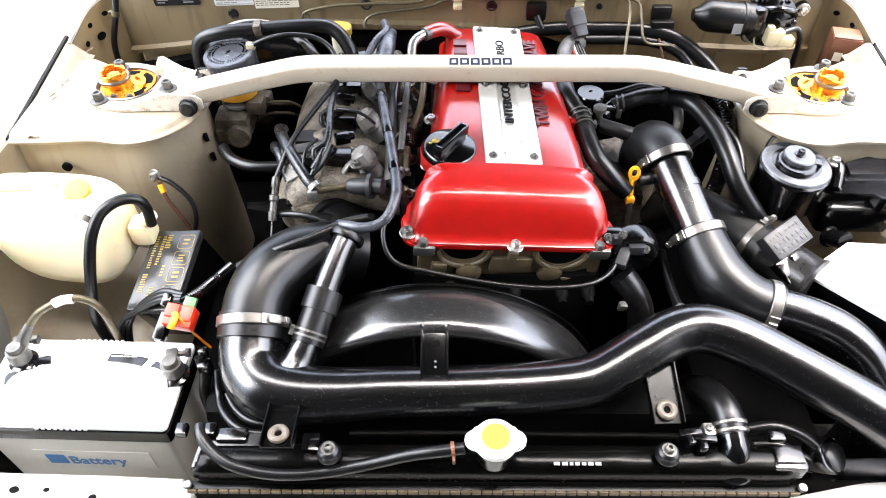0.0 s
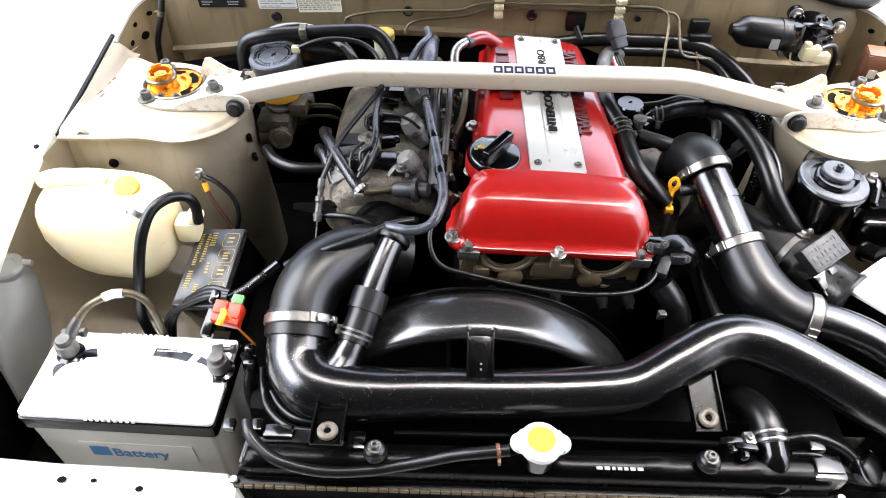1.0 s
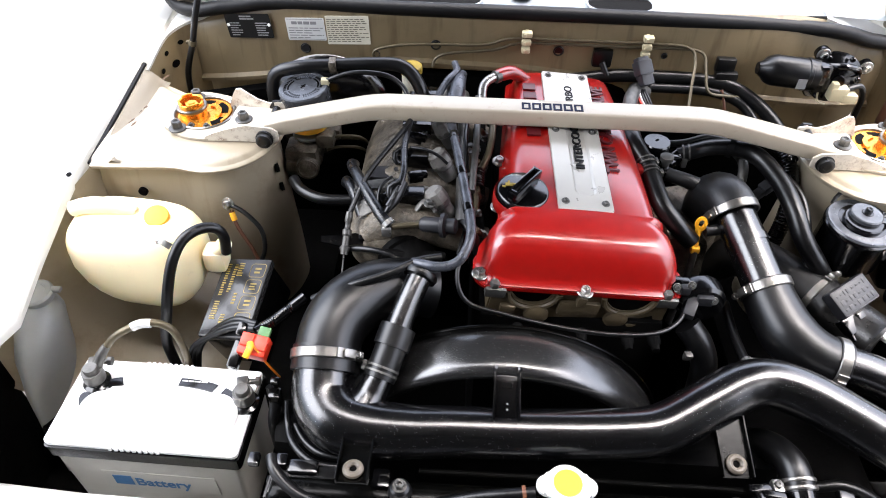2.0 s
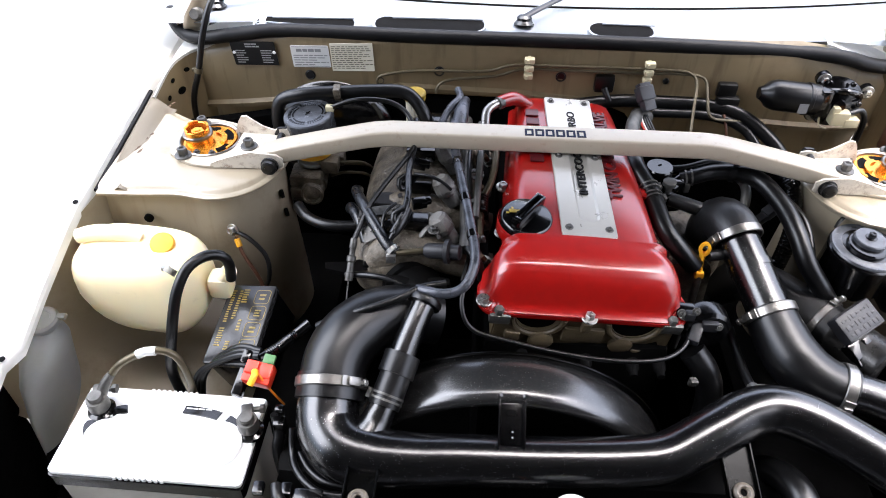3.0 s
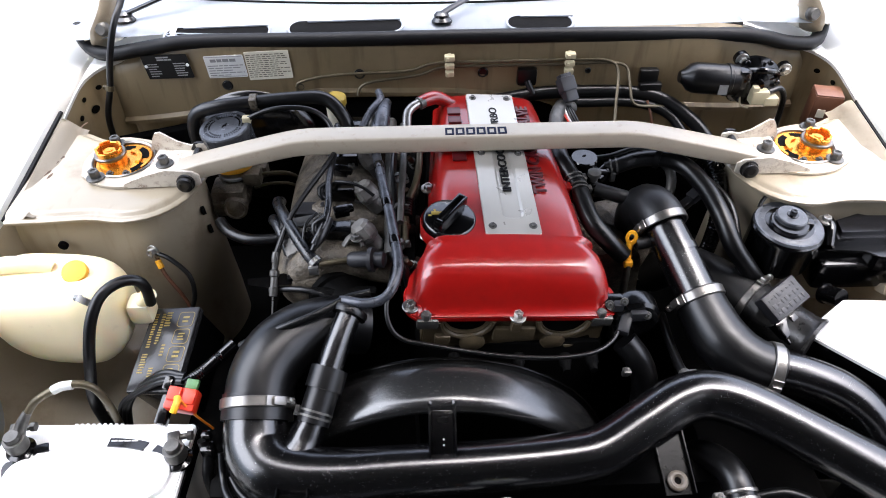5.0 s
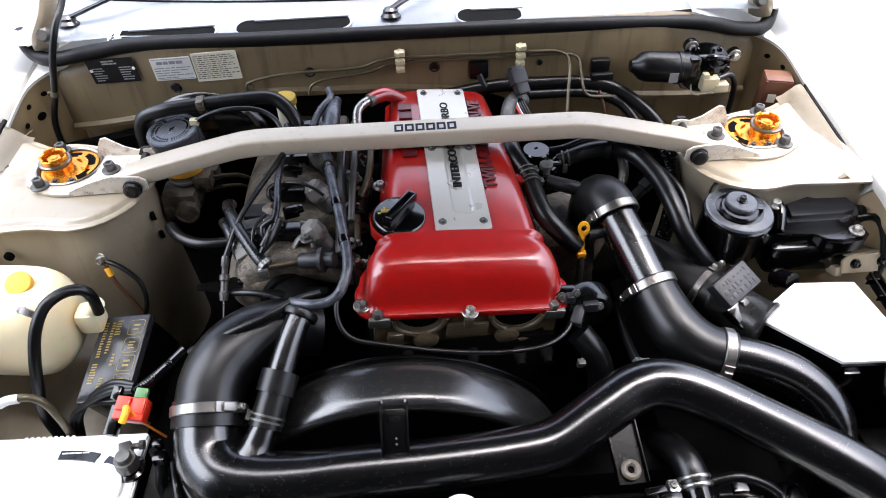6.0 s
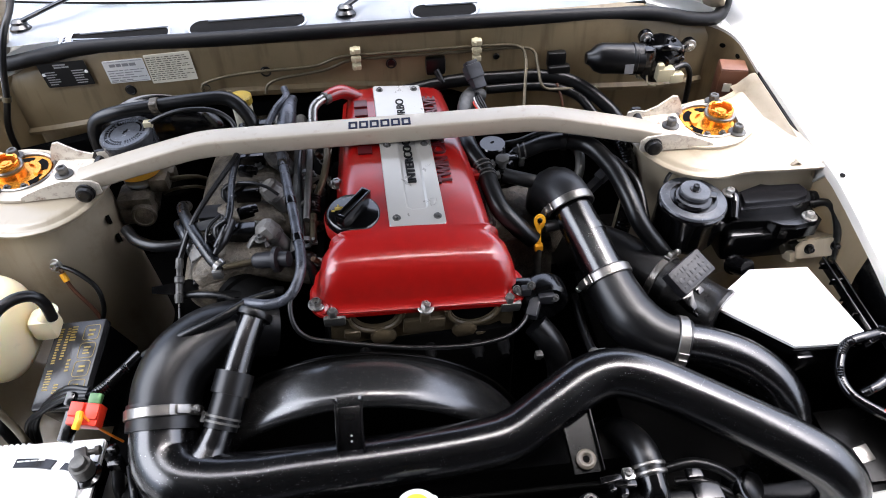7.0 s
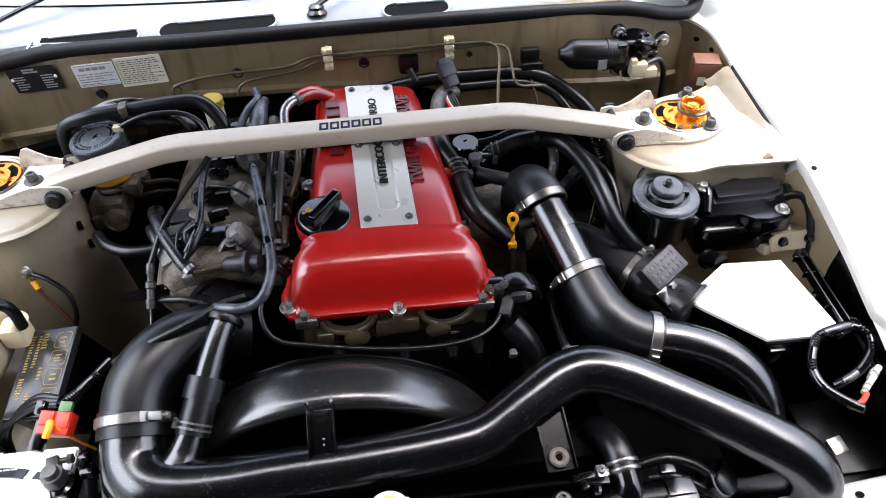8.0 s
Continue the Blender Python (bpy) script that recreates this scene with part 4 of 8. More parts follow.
run = [(-0.257, -0.372, 0.766), (-0.258, -0.392, 0.754), (-0.254, -0.415, 0.743), (-0.235, -0.437, 0.737), (-0.200, -0.446, 0.736), (-0.15, -0.448, 0.738), (-0.10, -0.446, 0.740), (0.0, -0.443, 0.740), (0.09, -0.437, 0.741),
       (0.135, -0.428, 0.744), (0.185, -0.403, 0.757), (0.225, -0.383, 0.766), (0.258, -0.378, 0.768), (0.295, -0.390, 0.766), (0.352, -0.424, 0.757), (0.434, -0.473, 0.739), (0.472, -0.496, 0.722), (0.492, -0.510, 0.690), (0.498, -0.515, 0.62), (0.498, -0.515, 0.5)]
bm = bmesh.new()
tube(bm, run, taper(run, [0.0345, 0.036, 0.037, 0.0365, 0.0335, 0.0300] + [0.0287] * 14, 120), 36, step=0.005)
body = part("pipe", bm, PIPE, icp, smooth=60)
bm = bmesh.new()
run = [(-0.214, -0.436, 0.740), (-0.207, -0.425, 0.748), (-0.199, -0.411, 0.757), (-0.190, -0.392, 0.768)]
tube(bm, run, taper(run, [0.031, 0.0235, 0.0180, 0.0158]), 26, step=0.003)
part("branch", bm, PIPE, body, smooth=60)
# Welded bracket in the middle
BR = Matrix.Translation((-0.047, -0.441, 0.768)) @ pose(0, 0, 0, 28)
bm = bmesh.new()
box(bm, (0, 0.022, 0), (0.026, 0.046, 0.002), 0.0006, BR)
for x in (-0.0140, 0.0140):
    box(bm, (x, 0.024, 0.003), (0.0022, 0.054, 0.009), 0.0007, BR)
    box(bm, (x * 1.22, 0.052, 0.006), (0.0055, 0.0045, 0.0022), 0.0008, BR @ pose(0, 0, 0, 0, 20 if x < 0 else -20, 0))
box(bm, (0, -0.004, -0.012), (0.031, 0.003, 0.026), 0.0007, BR)
bracket = part("bracket", bm, PLASTIC, icp, "folded sheet bracket welded to the pipe")
bm = bmesh.new()
slab(bm, rounded(0.012, 0.006, 0.0028, 4), 0.0006, BR @ pose(0, 0.034, 0.0012))
part("slot", bm, DARK, bracket)
for yy in (0.014, 0.008):
    bm = bmesh.new()
    lathe(bm, [(0.0012, 0), (0.0010, 0.0008)], BR @ pose(0.001, yy, 0.001), 10)
    part("spot_weld", bm, GREYPRINT, bracket)
for m, h in ((Matrix.Translation((-0.206, -0.464, 0.750)) @ pose(0, 0, 0, -8, 0, 0), 0.049), (Matrix.Translation((0.2030, -0.412, 0.7530)) @ pose(0, 0, 0, 17, 0, 2), 0.060)):
    bm = bmesh.new()
    slab(bm, [(-0.0155, -h - 0.010), (0.0155, -h - 0.010), (0.0155, 0.012 if h > 0.05 else 0.0), (-0.0155, -0.008 if h > 0.05 else 0.0)], 0.0022, m @ pose(0, 0, -0.0011), 0.0005)
    for x, top_ in ((-0.0162, -0.008 if h > 0.05 else 0.002), (0.0162, 0.016 if h > 0.05 else 0.002)):
        box(bm, (x, (top_ - h - 0.010) / 2, 0.0025), (0.0020, top_ + h + 0.010, 0.0095), 0.0006, m)
    mount = part("mount_bracket", bm, TANKBLACK, icp, "folded mounting ear")
    bm = bmesh.new()
    open_lathe(bm, [(0.0040, 0), (0.0100, 0), (0.0112, 0.002), (0.0108, 0.005), (0.0085, 0.0068), (0.0062, 0.0066), (0.0040, 0.0045)], m @ pose(0, -h + 0.004, 0.001), 28)
    bush = part("bushing", bm, BUSH, mount, "brownish rubber bushing")
    bm = bmesh.new()
    lathe(bm, [(0.0040, 0), (0.0040, 0.002)], m @ pose(0, -h + 0.004, 0.0011), 20)
    part("bore", bm, DARK, bush)
band_clamp((-0.2565, -0.372, 0.767), (0.0, 0.85, 0.45), 0.0405, 0.012, (0.75, -0.1, 0.8))

th = thing("intake_hose", (-0.2, -0.3, 0.74), "fat black rubber intake hose to the throttle", "intake hose")
bm = bmesh.new()
tube(bm, [(-0.140, -0.262, 0.772), (-0.175, -0.270, 0.783), (-0.212, -0.287, 0.789), (-0.240, -0.315, 0.787), (-0.254, -0.345, 0.778), (-0.257, -0.380, 0.761)], [0.036, 0.037, 0.039, 0.040, 0.039, 0.0385], 28)
part("hose_body", bm, RUBBER, th)
bm = bmesh.new()
tube(bm, [(-0.2565, -0.362, 0.771), (-0.257, -0.387, 0.757)], 0.0405, 28)
part("cuff", bm, RUBBER, th)

bv = thing("bypass_pipe", (-0.18, -0.35, 0.75), "black bypass pipe with a rubber coupling and spring clip", "pipe")
bm = bmesh.new()
tube(bm, [(-0.190, -0.392, 0.768), (-0.178, -0.355, 0.789), (-0.163, -0.312, 0.811), (-0.152, -0.285, 0.823)], 0.0155, 20)
part("pipe", bm, PIPE, bv)
bm = bmesh.new()
tube(bm, [(-0.192, -0.398, 0.765), (-0.178, -0.358, 0.788)], 0.0185, 22)
part("coupling", bm, RUBBER, bv)
bm = bmesh.new()
tube(bm, [(-0.181, -0.366, 0.783), (-0.174, -0.345, 0.795)], 0.0215, 24)
part("sleeve", bm, RUBBER, bv)
bm = bmesh.new()
for d in (0.0, 0.006):
    open_lathe(bm, [(0.0185, d), (0.0198, d), (0.0198, d + 0.0025), (0.0185, d + 0.0025)], along((-0.1905, -0.393, 0.7675), (-0.178, -0.358, 0.788)), 28)
box(bm, (0.021, 0, 0.004), (0.006, 0.010, 0.012), 0.001, along((-0.1905, -0.393, 0.7675), (-0.178, -0.358, 0.788)))
part("spring_clip", bm, DULL, bv)

tp = thing("turbo_outlet_pipe", (0.27, -0.2, 0.74), "black turbo outlet pipe with rubber elbows and steel clamps", "intercooler pipe")
bm = bmesh.new()
tube(bm, [(0.238, -0.098, 0.775), (0.239, -0.100, 0.805), (0.244, -0.110, 0.826), (0.250, -0.130, 0.833), (0.256, -0.152, 0.828)], [0.030, 0.032, 0.033, 0.032, 0.0315], 26)
part("upper_elbow", bm, SILICONE, tp, "matt black rubber elbow")
bm = bmesh.new()
tube(bm, [(0.252, -0.140, 0.831), (0.264, -0.180, 0.815), (0.285, -0.252, 0.785)], 0.0265, 26)
part("upper_pipe", bm, PIPE, tp)
bm = bmesh.new()
tube(bm, [(0.2655, -0.184, 0.8135), (0.268, -0.192, 0.810)], 0.0275, 26)
part("joint_ring", bm, PIPE, tp)
bm = bmesh.new()
tube(bm, [(0.281, -0.238, 0.790), (0.290, -0.268, 0.777), (0.304, -0.300, 0.765), (0.328, -0.324, 0.757), (0.362, -0.337, 0.753)], [0.030, 0.0325, 0.034, 0.0325, 0.030], 28)
part("lower_elbow", bm, RUBBER, tp, "ribbed black rubber elbow")
bm = bmesh.new()
tube(bm, [(0.350, -0.333, 0.754), (0.390, -0.343, 0.750), (0.432, -0.360, 0.740), (0.462, -0.384, 0.722), (0.478, -0.408, 0.690), (0.484, -0.42, 0.63), (0.485, -0.42, 0.52)], 0.0255, 26)
part("lower_pipe", bm, PIPE, tp)
band_clamp((0.2535, -0.148, 0.828), (0.25, -0.85, -0.35), 0.0325, 0.012, (-1.0, -0.2, 0.1))
band_clamp((0.283, -0.246, 0.787), (0.25, -0.85, -0.35), 0.0315, 0.012, (-1.0, -0.2, 0.2))
band_clamp((0.352, -0.334, 0.7545), (0.95, -0.28, -0.1), 0.0315, 0.013, (-0.2, -1.0, 0.1))

# ---- fan shroud ----
fs = thing("fan_shroud", (-0.03, -0.37, 0.5), "dusty glossy black fan shroud behind the radiator", "fan shroud")
bm = bmesh.new()
prof = [(0.2125, -0.002), (0.2150, 0.004), (0.2160, 0.014), (0.2160, 0.028), (0.2150, 0.040)]
prof += [(0.2030 + 0.0120 * math.cos(radians(a)), 0.040 + 0.0180 * math.sin(radians(a))) for a in range(15, 181, 15)]
prof += [(0.1890, 0.036), (0.1960, 0.020), (0.2060, 0.0)]
open_lathe(bm, prof, pose(-0.046, -0.338, 0.5745, 90), 128)
shell = part("ring", bm, SHROUD, fs, smooth=60)
bm = bmesh.new()
open_lathe(bm, [(0.2110, -0.004), (0.2195, -0.004), (0.2200, -0.002), (0.2195, 0.0), (0.2150, 0.0012), (0.2110, 0.0)], pose(-0.046, -0.336, 0.5745, 90), 128)
part("rear_rim", bm, TANKBLACK, shell, "thin raised rear rim")
bm = bmesh.new()
box(bm, (-0.02, -0.425, 0.52), (0.60, 0.05, 0.36), 0.02)
part("cowling", bm, DARK, fs)

# ---- radiator ----
rad = thing("radiator", (0.02, -0.51, 0.25), "black radiator with a plastic top tank and filler cap", "radiator")
bm = bmesh.new()
rings = []
for k in range(60):
    x = -0.308 + 0.650 * k / 59
    e = min(1.0, (x + 0.308) / 0.012, (0.342 - x) / 0.012)
    e = math.sqrt(max(0.04, 1 - (1 - e) ** 2))
    up = 0.0025 * max(0.0, 1 - abs(((x + 0.02) % 0.11) - 0.055) / 0.006)
    sec = [(-0.0175, -0.010), (-0.0175, 0.004), (-0.0150, 0.0105), (-0.0095, 0.0145 + up), (0.0, 0.0160 + up), (0.0095, 0.0145 + up), (0.0150, 0.0105), (0.0175, 0.004), (0.0175, -0.010)]
    rings.append([(x, -0.508 + y * (0.75 + 0.25 * e), 0.700 + (z if z < 0 else z * e)) for y, z in sec])
loft(bm, rings)
tank = part("top_tank", bm, TANKBLACK, rad, "ribbed black plastic top tank", smooth=50)
bm = bmesh.new()
box(bm, (0.017, -0.512, 0.48), (0.640, 0.030, 0.42), 0.004)
part("core", bm, DARK, rad)
bm = bmesh.new()
box(bm, (0.017, -0.5285, 0.6830), (0.662, 0.010, 0.0052), 0.0016)
box(bm, (0.017, -0.4870, 0.6830), (0.662, 0.010, 0.0052), 0.0016)
part("core_edge", bm, TANKBLACK, rad)
bmt = bmesh.new()
box(bmt, (0, 0, 0), (0.0100, 0.0032, 0.0046), 0.0008)
TAB = mesh_of("crimp_tab", bmt, FIN)
for k in range(58):
    put("crimp_tab", TAB, up_at((-0.308 + k * 0.01135, -0.5350, 0.6842), -12), rad)
# Filler cap
c = (0.017, -0.508, 0.735)
bm = bmesh.new()
lathe(bm, [(0.018, -0.02), (0.018, 0.004), (0.022, 0.006), (0.022, 0.010)], up_at(c), 28)
part("filler_neck", bm, PLASTIC, rad)
bm = bmesh.new()
o = []
for k in range(48):
    a = 2 * math.pi * k / 48
    r = 0.0225 + 0.0095 * max(0, abs(math.cos(a)) - 0.86) / 0.14
    o.append((r * math.cos(a), r * math.sin(a)))
slab(bm, o, 0.007, up_at((c[0], c[1], 0.7455)), 0.002)
lathe(bm, [(0.019, 0), (0.0185, 0.003), (0.016, 0.004)], up_at((c[0], c[1], 0.7525)), 30)
capob = part("filler_cap", bm, LABEL, rad, "pale metal radiator cap with a yellow sticker")
bm = bmesh.new()
lathe(bm, [(0.0150, 0), (0.0150, 0.0006)], up_at((c[0], c[1], 0.7566)), 30)
part("sticker", bm, LEMON, capob, "round yellow sticker")
for x in (-0.158, 0.199):
    bm = bmesh.new()
    lathe(bm, [(0.0125, 0), (0.0130, 0.002), (0.0125, 0.004), (0.0112, 0.006), (0.0108, 0.010), (0.0085, 0.0125), (0.0070, 0.013)], up_at((x, -0.511, 0.722)), 28)
    stud = part("mount_stud", bm, RUBBER, rad, "rubber radiator mount with a stud")
    bm = bmesh.new()
    lathe(bm, [(0.0052, 0), (0.0052, 0.0055), (0.0042, 0.0065), (0.0026, 0.0065), (0.0022, 0.003), (0, 0.003)], up_at((x, -0.511, 0.7345)), 6)
    lathe(bm, [(0.0078, 0), (0.0078, 0.0012)], up_at((x, -0.511, 0.7345)), 20)
    part("nut", bm, DULL, stud)
# Outlet neck: the tank swells and rises into the hose
bm = bmesh.new()
run = [(0.2775, -0.5035, 0.690), (0.2775, -0.5035, 0.701), (0.2773, -0.5005, 0.711), (0.2768, -0.4940, 0.7150), (0.276, -0.482, 0.7200)]
tube(bm, run, taper(run, [0.0150, 0.0158, 0.0158, 0.0156, 0.0154]), 30, step=0.003)
lathe(bm, [(0.0270, 0), (0.0250, 0.006), (0.0195, 0.011), (0.0165, 0.016)], up_at((0.2775, -0.5030, 0.694)), 30)
part("outlet_neck", bm, PLASTIC, rad, "glossy black outlet neck", smooth=60)
bm = bmesh.new()
run = [(0.256, -0.385, 0.640), (0.260, -0.408, 0.690), (0.267, -0.432, 0.716), (0.273, -0.459, 0.7270), (0.276, -0.484, 0.7195)]
tube(bm, run, 0.0172, 28)
solo("radiator_hose", bm, RUBBER, "black top radiator hose on the outlet neck", "hose", smooth=60)
rc = thing("hose_clamp", (0.2755, -0.475, 0.723), "twin-wire hose clamp of brownish steel with a square screw block", "hose clamp", "hose clamps")
cm = along((0.2752, -0.471, 0.7240), (0.2762, -0.486, 0.7190))
for d in (0.0, 0.0085):
    bm = bmesh.new()
    open_lathe(bm, [(0.0171, d), (0.0182, d), (0.0188, d + 0.0014), (0.0188, d + 0.0030), (0.0182, d + 0.0044), (0.0171, d + 0.0044)], cm, 36)
    part("band", bm, BAND, rc)
bm = bmesh.new()
box(bm, (0.2490, -0.4830, 0.7230), (0.011, 0.015, 0.014), 0.002)
box(bm, (0.2555, -0.4810, 0.7210), (0.010, 0.010, 0.006), 0.001)
blk = part("screw_block", bm, STEEL, rc)
bm = bmesh.new()
lathe(bm, [(0.0042, 0), (0.0042, 0.003), (0.0030, 0.0035), (0.0012, 0.0035), (0.001, 0.002)], pose(0.2490, -0.4830, 0.7305), 10)
part("screw", bm, DULL, blk)

# ---- battery ----
bat = thing("battery", (-0.458, -0.42, 0.49), "car battery with sky glare painted white on top and cables on both posts", "battery")
BM = Matrix.Translation((-0.4620, -0.4100, 0.0)) @ pose(0, 0, 0, 0, 0, -1.5)
bm = bmesh.new()
rings = [[BM @ Vector((x, y, z)) for x, y in rounded(0.222 * k, 0.117 * k, 0.006, 3)] for z, k in ((0.50, 0.965), (0.52, 0.97), (0.69, 1.0))]
loft(bm, rings)
case = part("case", bm, BATGREY, bat, "pale grey battery case")
bm = bmesh.new()
slab(bm, rounded(0.231, 0.123, 0.006, 3), 0.021, BM @ pose(0, 0, 0.6770), 0.002)
part("lid_rim", bm, PLASTIC, bat, "black rim of the lid")
# The lid's white stands in for bright sky mirrored in dark gloss.
bm = bmesh.new()
slab(bm, rounded(0.228, 0.119, 0.006, 3), 0.007, BM @ pose(0, 0, 0.698), 0.002)
lid = part("lid", bm, WHITE_AND_GLARE, bat, "glossy battery lid painted white as sky reflection")
bm = bmesh.new()
box(bm, (0.005, -0.012, 0.7065), (0.135, 0.060, 0.012), 0.005, BM)
lathe(bm, [(0.030, 0), (0.030, 0.0105), (0.027, 0.0125)], BM @ pose(0.072, -0.012, 0.7005), 28)
lathe(bm, [(0.022, 0), (0.022, 0.0105), (0.020, 0.0125)], BM @ pose(-0.066, -0.012, 0.7005), 28)
part("raised_cover", bm, WHITE_AND_GLARE, lid)


# ---- battery: posts, print and cables ----
for sy in (-1, 1):
    bm = bmesh.new()
    box(bm, (-0.006, 0.0585 * sy, 0.7000), (0.064, 0.0020, 0.0050), 0.0006, BM)
    for k in range(9):
        box(bm, (-0.034 + k * 0.0070, 0.0592 * sy, 0.7010), (0.0040, 0.004, 0.0060), 0.0008, BM)
    part("grip_strip", bm, WHITE_AND_GLARE, lid)
bm = bmesh.new()
arc = [(0.088 * math.cos(a), 0.008 + 0.030 * math.sin(a) ** 0.7) for a in np.linspace(0.02, math.pi - 0.02, 16)]
slab(bm, arc + [(x * 0.93, y - 0.009) for x, y in reversed(arc)], 0.0016, BM @ pose(0.004, 0.0, 0.7052))
strap = part("handle_strap", bm, WHITE_AND_GLARE, lid, "carrying strap with dark sleeves")
for a0, a1 in ((0.10, 0.62), (0.80, 1.42), (2.30, 2.62)):
    bm = bmesh.new()
    arc = [(0.0885 * math.cos(a), 0.008 + 0.0305 * math.sin(a) ** 0.7) for a in np.linspace(a0, a1, 9)]
    slab(bm, arc + [(x * 0.92, y - 0.011) for x, y in reversed(arc)], 0.0022, BM @ pose(0.004, 0.0, 0.7062), 0.0006)
    part("sleeve", bm, PLASTIC, strap, "glossy black sleeve")
bm = bmesh.new()
bars(bm, -0.02, 0.0325, 0.042, 0.0025, 1, BM @ pose(0.040, 0, 0.7086), 0.0004, 0.7, 5)
part("strap_print", bm, LABEL, strap)
bm = bmesh.new()
bars(bm, 0.006, -0.040, 0.058, 0.018, 3, BM @ pose(0.01, 0, 0.7126), 0.0003, 0.5, 3, random.Random(8))
part("lid_print", bm, BATGREY, lid)
bm = bmesh.new()
slab(bm, rounded(0.055, 0.012, 0.004), 0.0004, BM @ pose(0.01, -0.045, 0.7054))
part("warning_label", bm, CREAMLABEL, lid, "faded pale yellow label")
for sx in (-1, 1):
    # Black hooks that hold the strap's ends
    bm = bmesh.new()
    arc = [(sx * (0.0885 - 0.030 * (q - 0.2) * (q > 0.2) + 0.012 * q), 0.010 - 0.034 * q) for q in np.linspace(0, 1, 8)]
    slab(bm, arc + [(x + sx * 0.010, y - 0.003) for x, y in reversed(arc)], 0.0050, BM @ pose(0.004, 0.0, 0.7040), 0.0012)
    part("strap_hook", bm, PLASTIC, strap, "black strap hook")
for x, y in ((-0.5455, -0.384), (-0.3560, -0.402)):
    bm = bmesh.new()
    lathe(bm, [(0.0165, 0), (0.0165, 0.004), (0.0115, 0.006), (0.0105, 0.012)], up_at((x, y, 0.704)), 24)
    part("post_seat", bm, PLASTIC, bat)
    bm = bmesh.new()
    open_lathe(bm, [(0.0085, 0), (0.0125, 0), (0.0130, 0.004), (0.0120, 0.016), (0.0085, 0.016)], up_at((x, y, 0.714)), 24)
    box(bm, (0, 0.016, 0.008), (0.014, 0.016, 0.014), 0.002, up_at((x, y, 0.714), 0, 0, 15))
    cyl(bm, Vector((x - 0.012, y + 0.018, 0.722)), Vector((x + 0.012, y + 0.021, 0.722)), 0.0035, seg=8)
    lathe(bm, [(0.006, 0), (0.006, 0.005)], along((x + 0.010, y + 0.021, 0.722), (x + 0.02, y + 0.022, 0.722)), 6)
    cl = part("terminal_clamp", bm, DULL, bat, "grey metal terminal clamp")
    bm = bmesh.new()
    lathe(bm, [(0.0088, 0), (0.0088, 0.006), (0.0080, 0.0075), (0, 0.008)], up_at((x, y, 0.7295)), 22)
    part("post", bm, DULL, cl)
bm = bmesh.new()
box(bm, (0.006, -0.0582, 0.624), (0.140, 0.0010, 0.040), 0, BM)
part("front_label", bm, BATGREY, case, "pale label with a blue square")
bm = bmesh.new()
box(bm, (-0.042, -0.0589, 0.624), (0.023, 0.0008, 0.021), 0, BM)
part("label_square", bm, BLUE, case)
put("label_word", text_mesh("Battery", 0.0250, 0.0003, BLUE, 0.070, 0.0004), BM @ pose(-0.0275, -0.0589, 0.6135, 90), case, "blue word Battery")

hose("battery_earth_cable", [(-0.5425, -0.374, 0.728), (-0.529, -0.362, 0.750), (-0.511, -0.355, 0.768), (-0.478, -0.346, 0.780), (-0.454, -0.343, 0.770), (-0.444, -0.346, 0.740), (-0.447, -0.343, 0.690), (-0.455, -0.335, 0.60)], 0.0045, "grey-yellow battery earth cable with a silver sleeve", BRASS, "cable")
bm = bmesh.new()
tube(bm, [(-0.494, -0.350, 0.776), (-0.484, -0.347, 0.779), (-0.472, -0.3455, 0.779)], 0.0056, 14)
solo("cable_sleeve", bm, SILVERLABEL, "silver sleeve on the battery earth cable", "cable sleeve")
bm = bmesh.new()
tube(bm, [(-0.5435, -0.377, 0.726), (-0.537, -0.368, 0.740), (-0.528, -0.362, 0.752)], [0.007, 0.0065, 0.005], 12)
solo("cable_lug", bm, DULL, "crimped lug on the battery earth cable", "cable lug")
for k in range(3):
    hose("battery_positive_cable", [(-0.452 + 0.006 * k, -0.338, 0.680), (-0.440 + 0.004 * k, -0.330, 0.716), (-0.412, -0.327 + 0.004 * k, 0.738), (-0.380, -0.328 + 0.005 * k, 0.757 + 0.002 * k), (-0.352, -0.334 + 0.004 * k, 0.764)], 0.0040, "black positive cable running to the fusible link", RUBBER, "cable", group="positive cables")
fl = thing("fusible_link", (-0.345, -0.375, 0.735), "red fusible link block with an orange and a green wire", "fusible link")
FM = Matrix.Translation((-0.345, -0.362, 0.765)) @ pose(0, 0, 0, 18, 6, -8)
bm = bmesh.new()
box(bm, (0, 0, 0), (0.034, 0.026, 0.020), 0.0025, FM)
box(bm, (-0.008, 0.004, 0.011), (0.015, 0.016, 0.006), 0.0015, FM)
box(bm, (0.009, 0.003, 0.010), (0.014, 0.018, 0.005), 0.0015, FM)
part("housing", bm, REDPLASTIC, fl)
bm = bmesh.new()
box(bm, (-0.020, -0.012, -0.010), (0.012, 0.034, 0.016), 0.002, FM)
box(bm, (-0.020, 0.016, 0.006), (0.010, 0.016, 0.010), 0.002, FM)
part("terminal_bar", bm, PLASTIC, fl)
bm = bmesh.new()
box(bm, (0.008, 0.018, 0.008), (0.014, 0.012, 0.007), 0.0015, FM)
part("plug", bm, GREEN, fl, "green plug")
bm = bmesh.new()
tube(bm, [(-0.347, -0.366, 0.777), (-0.346, -0.374, 0.777), (-0.350, -0.382, 0.771)], 0.0042, 10)
part("boot", bm, YELLOW, fl)
bm = bmesh.new()
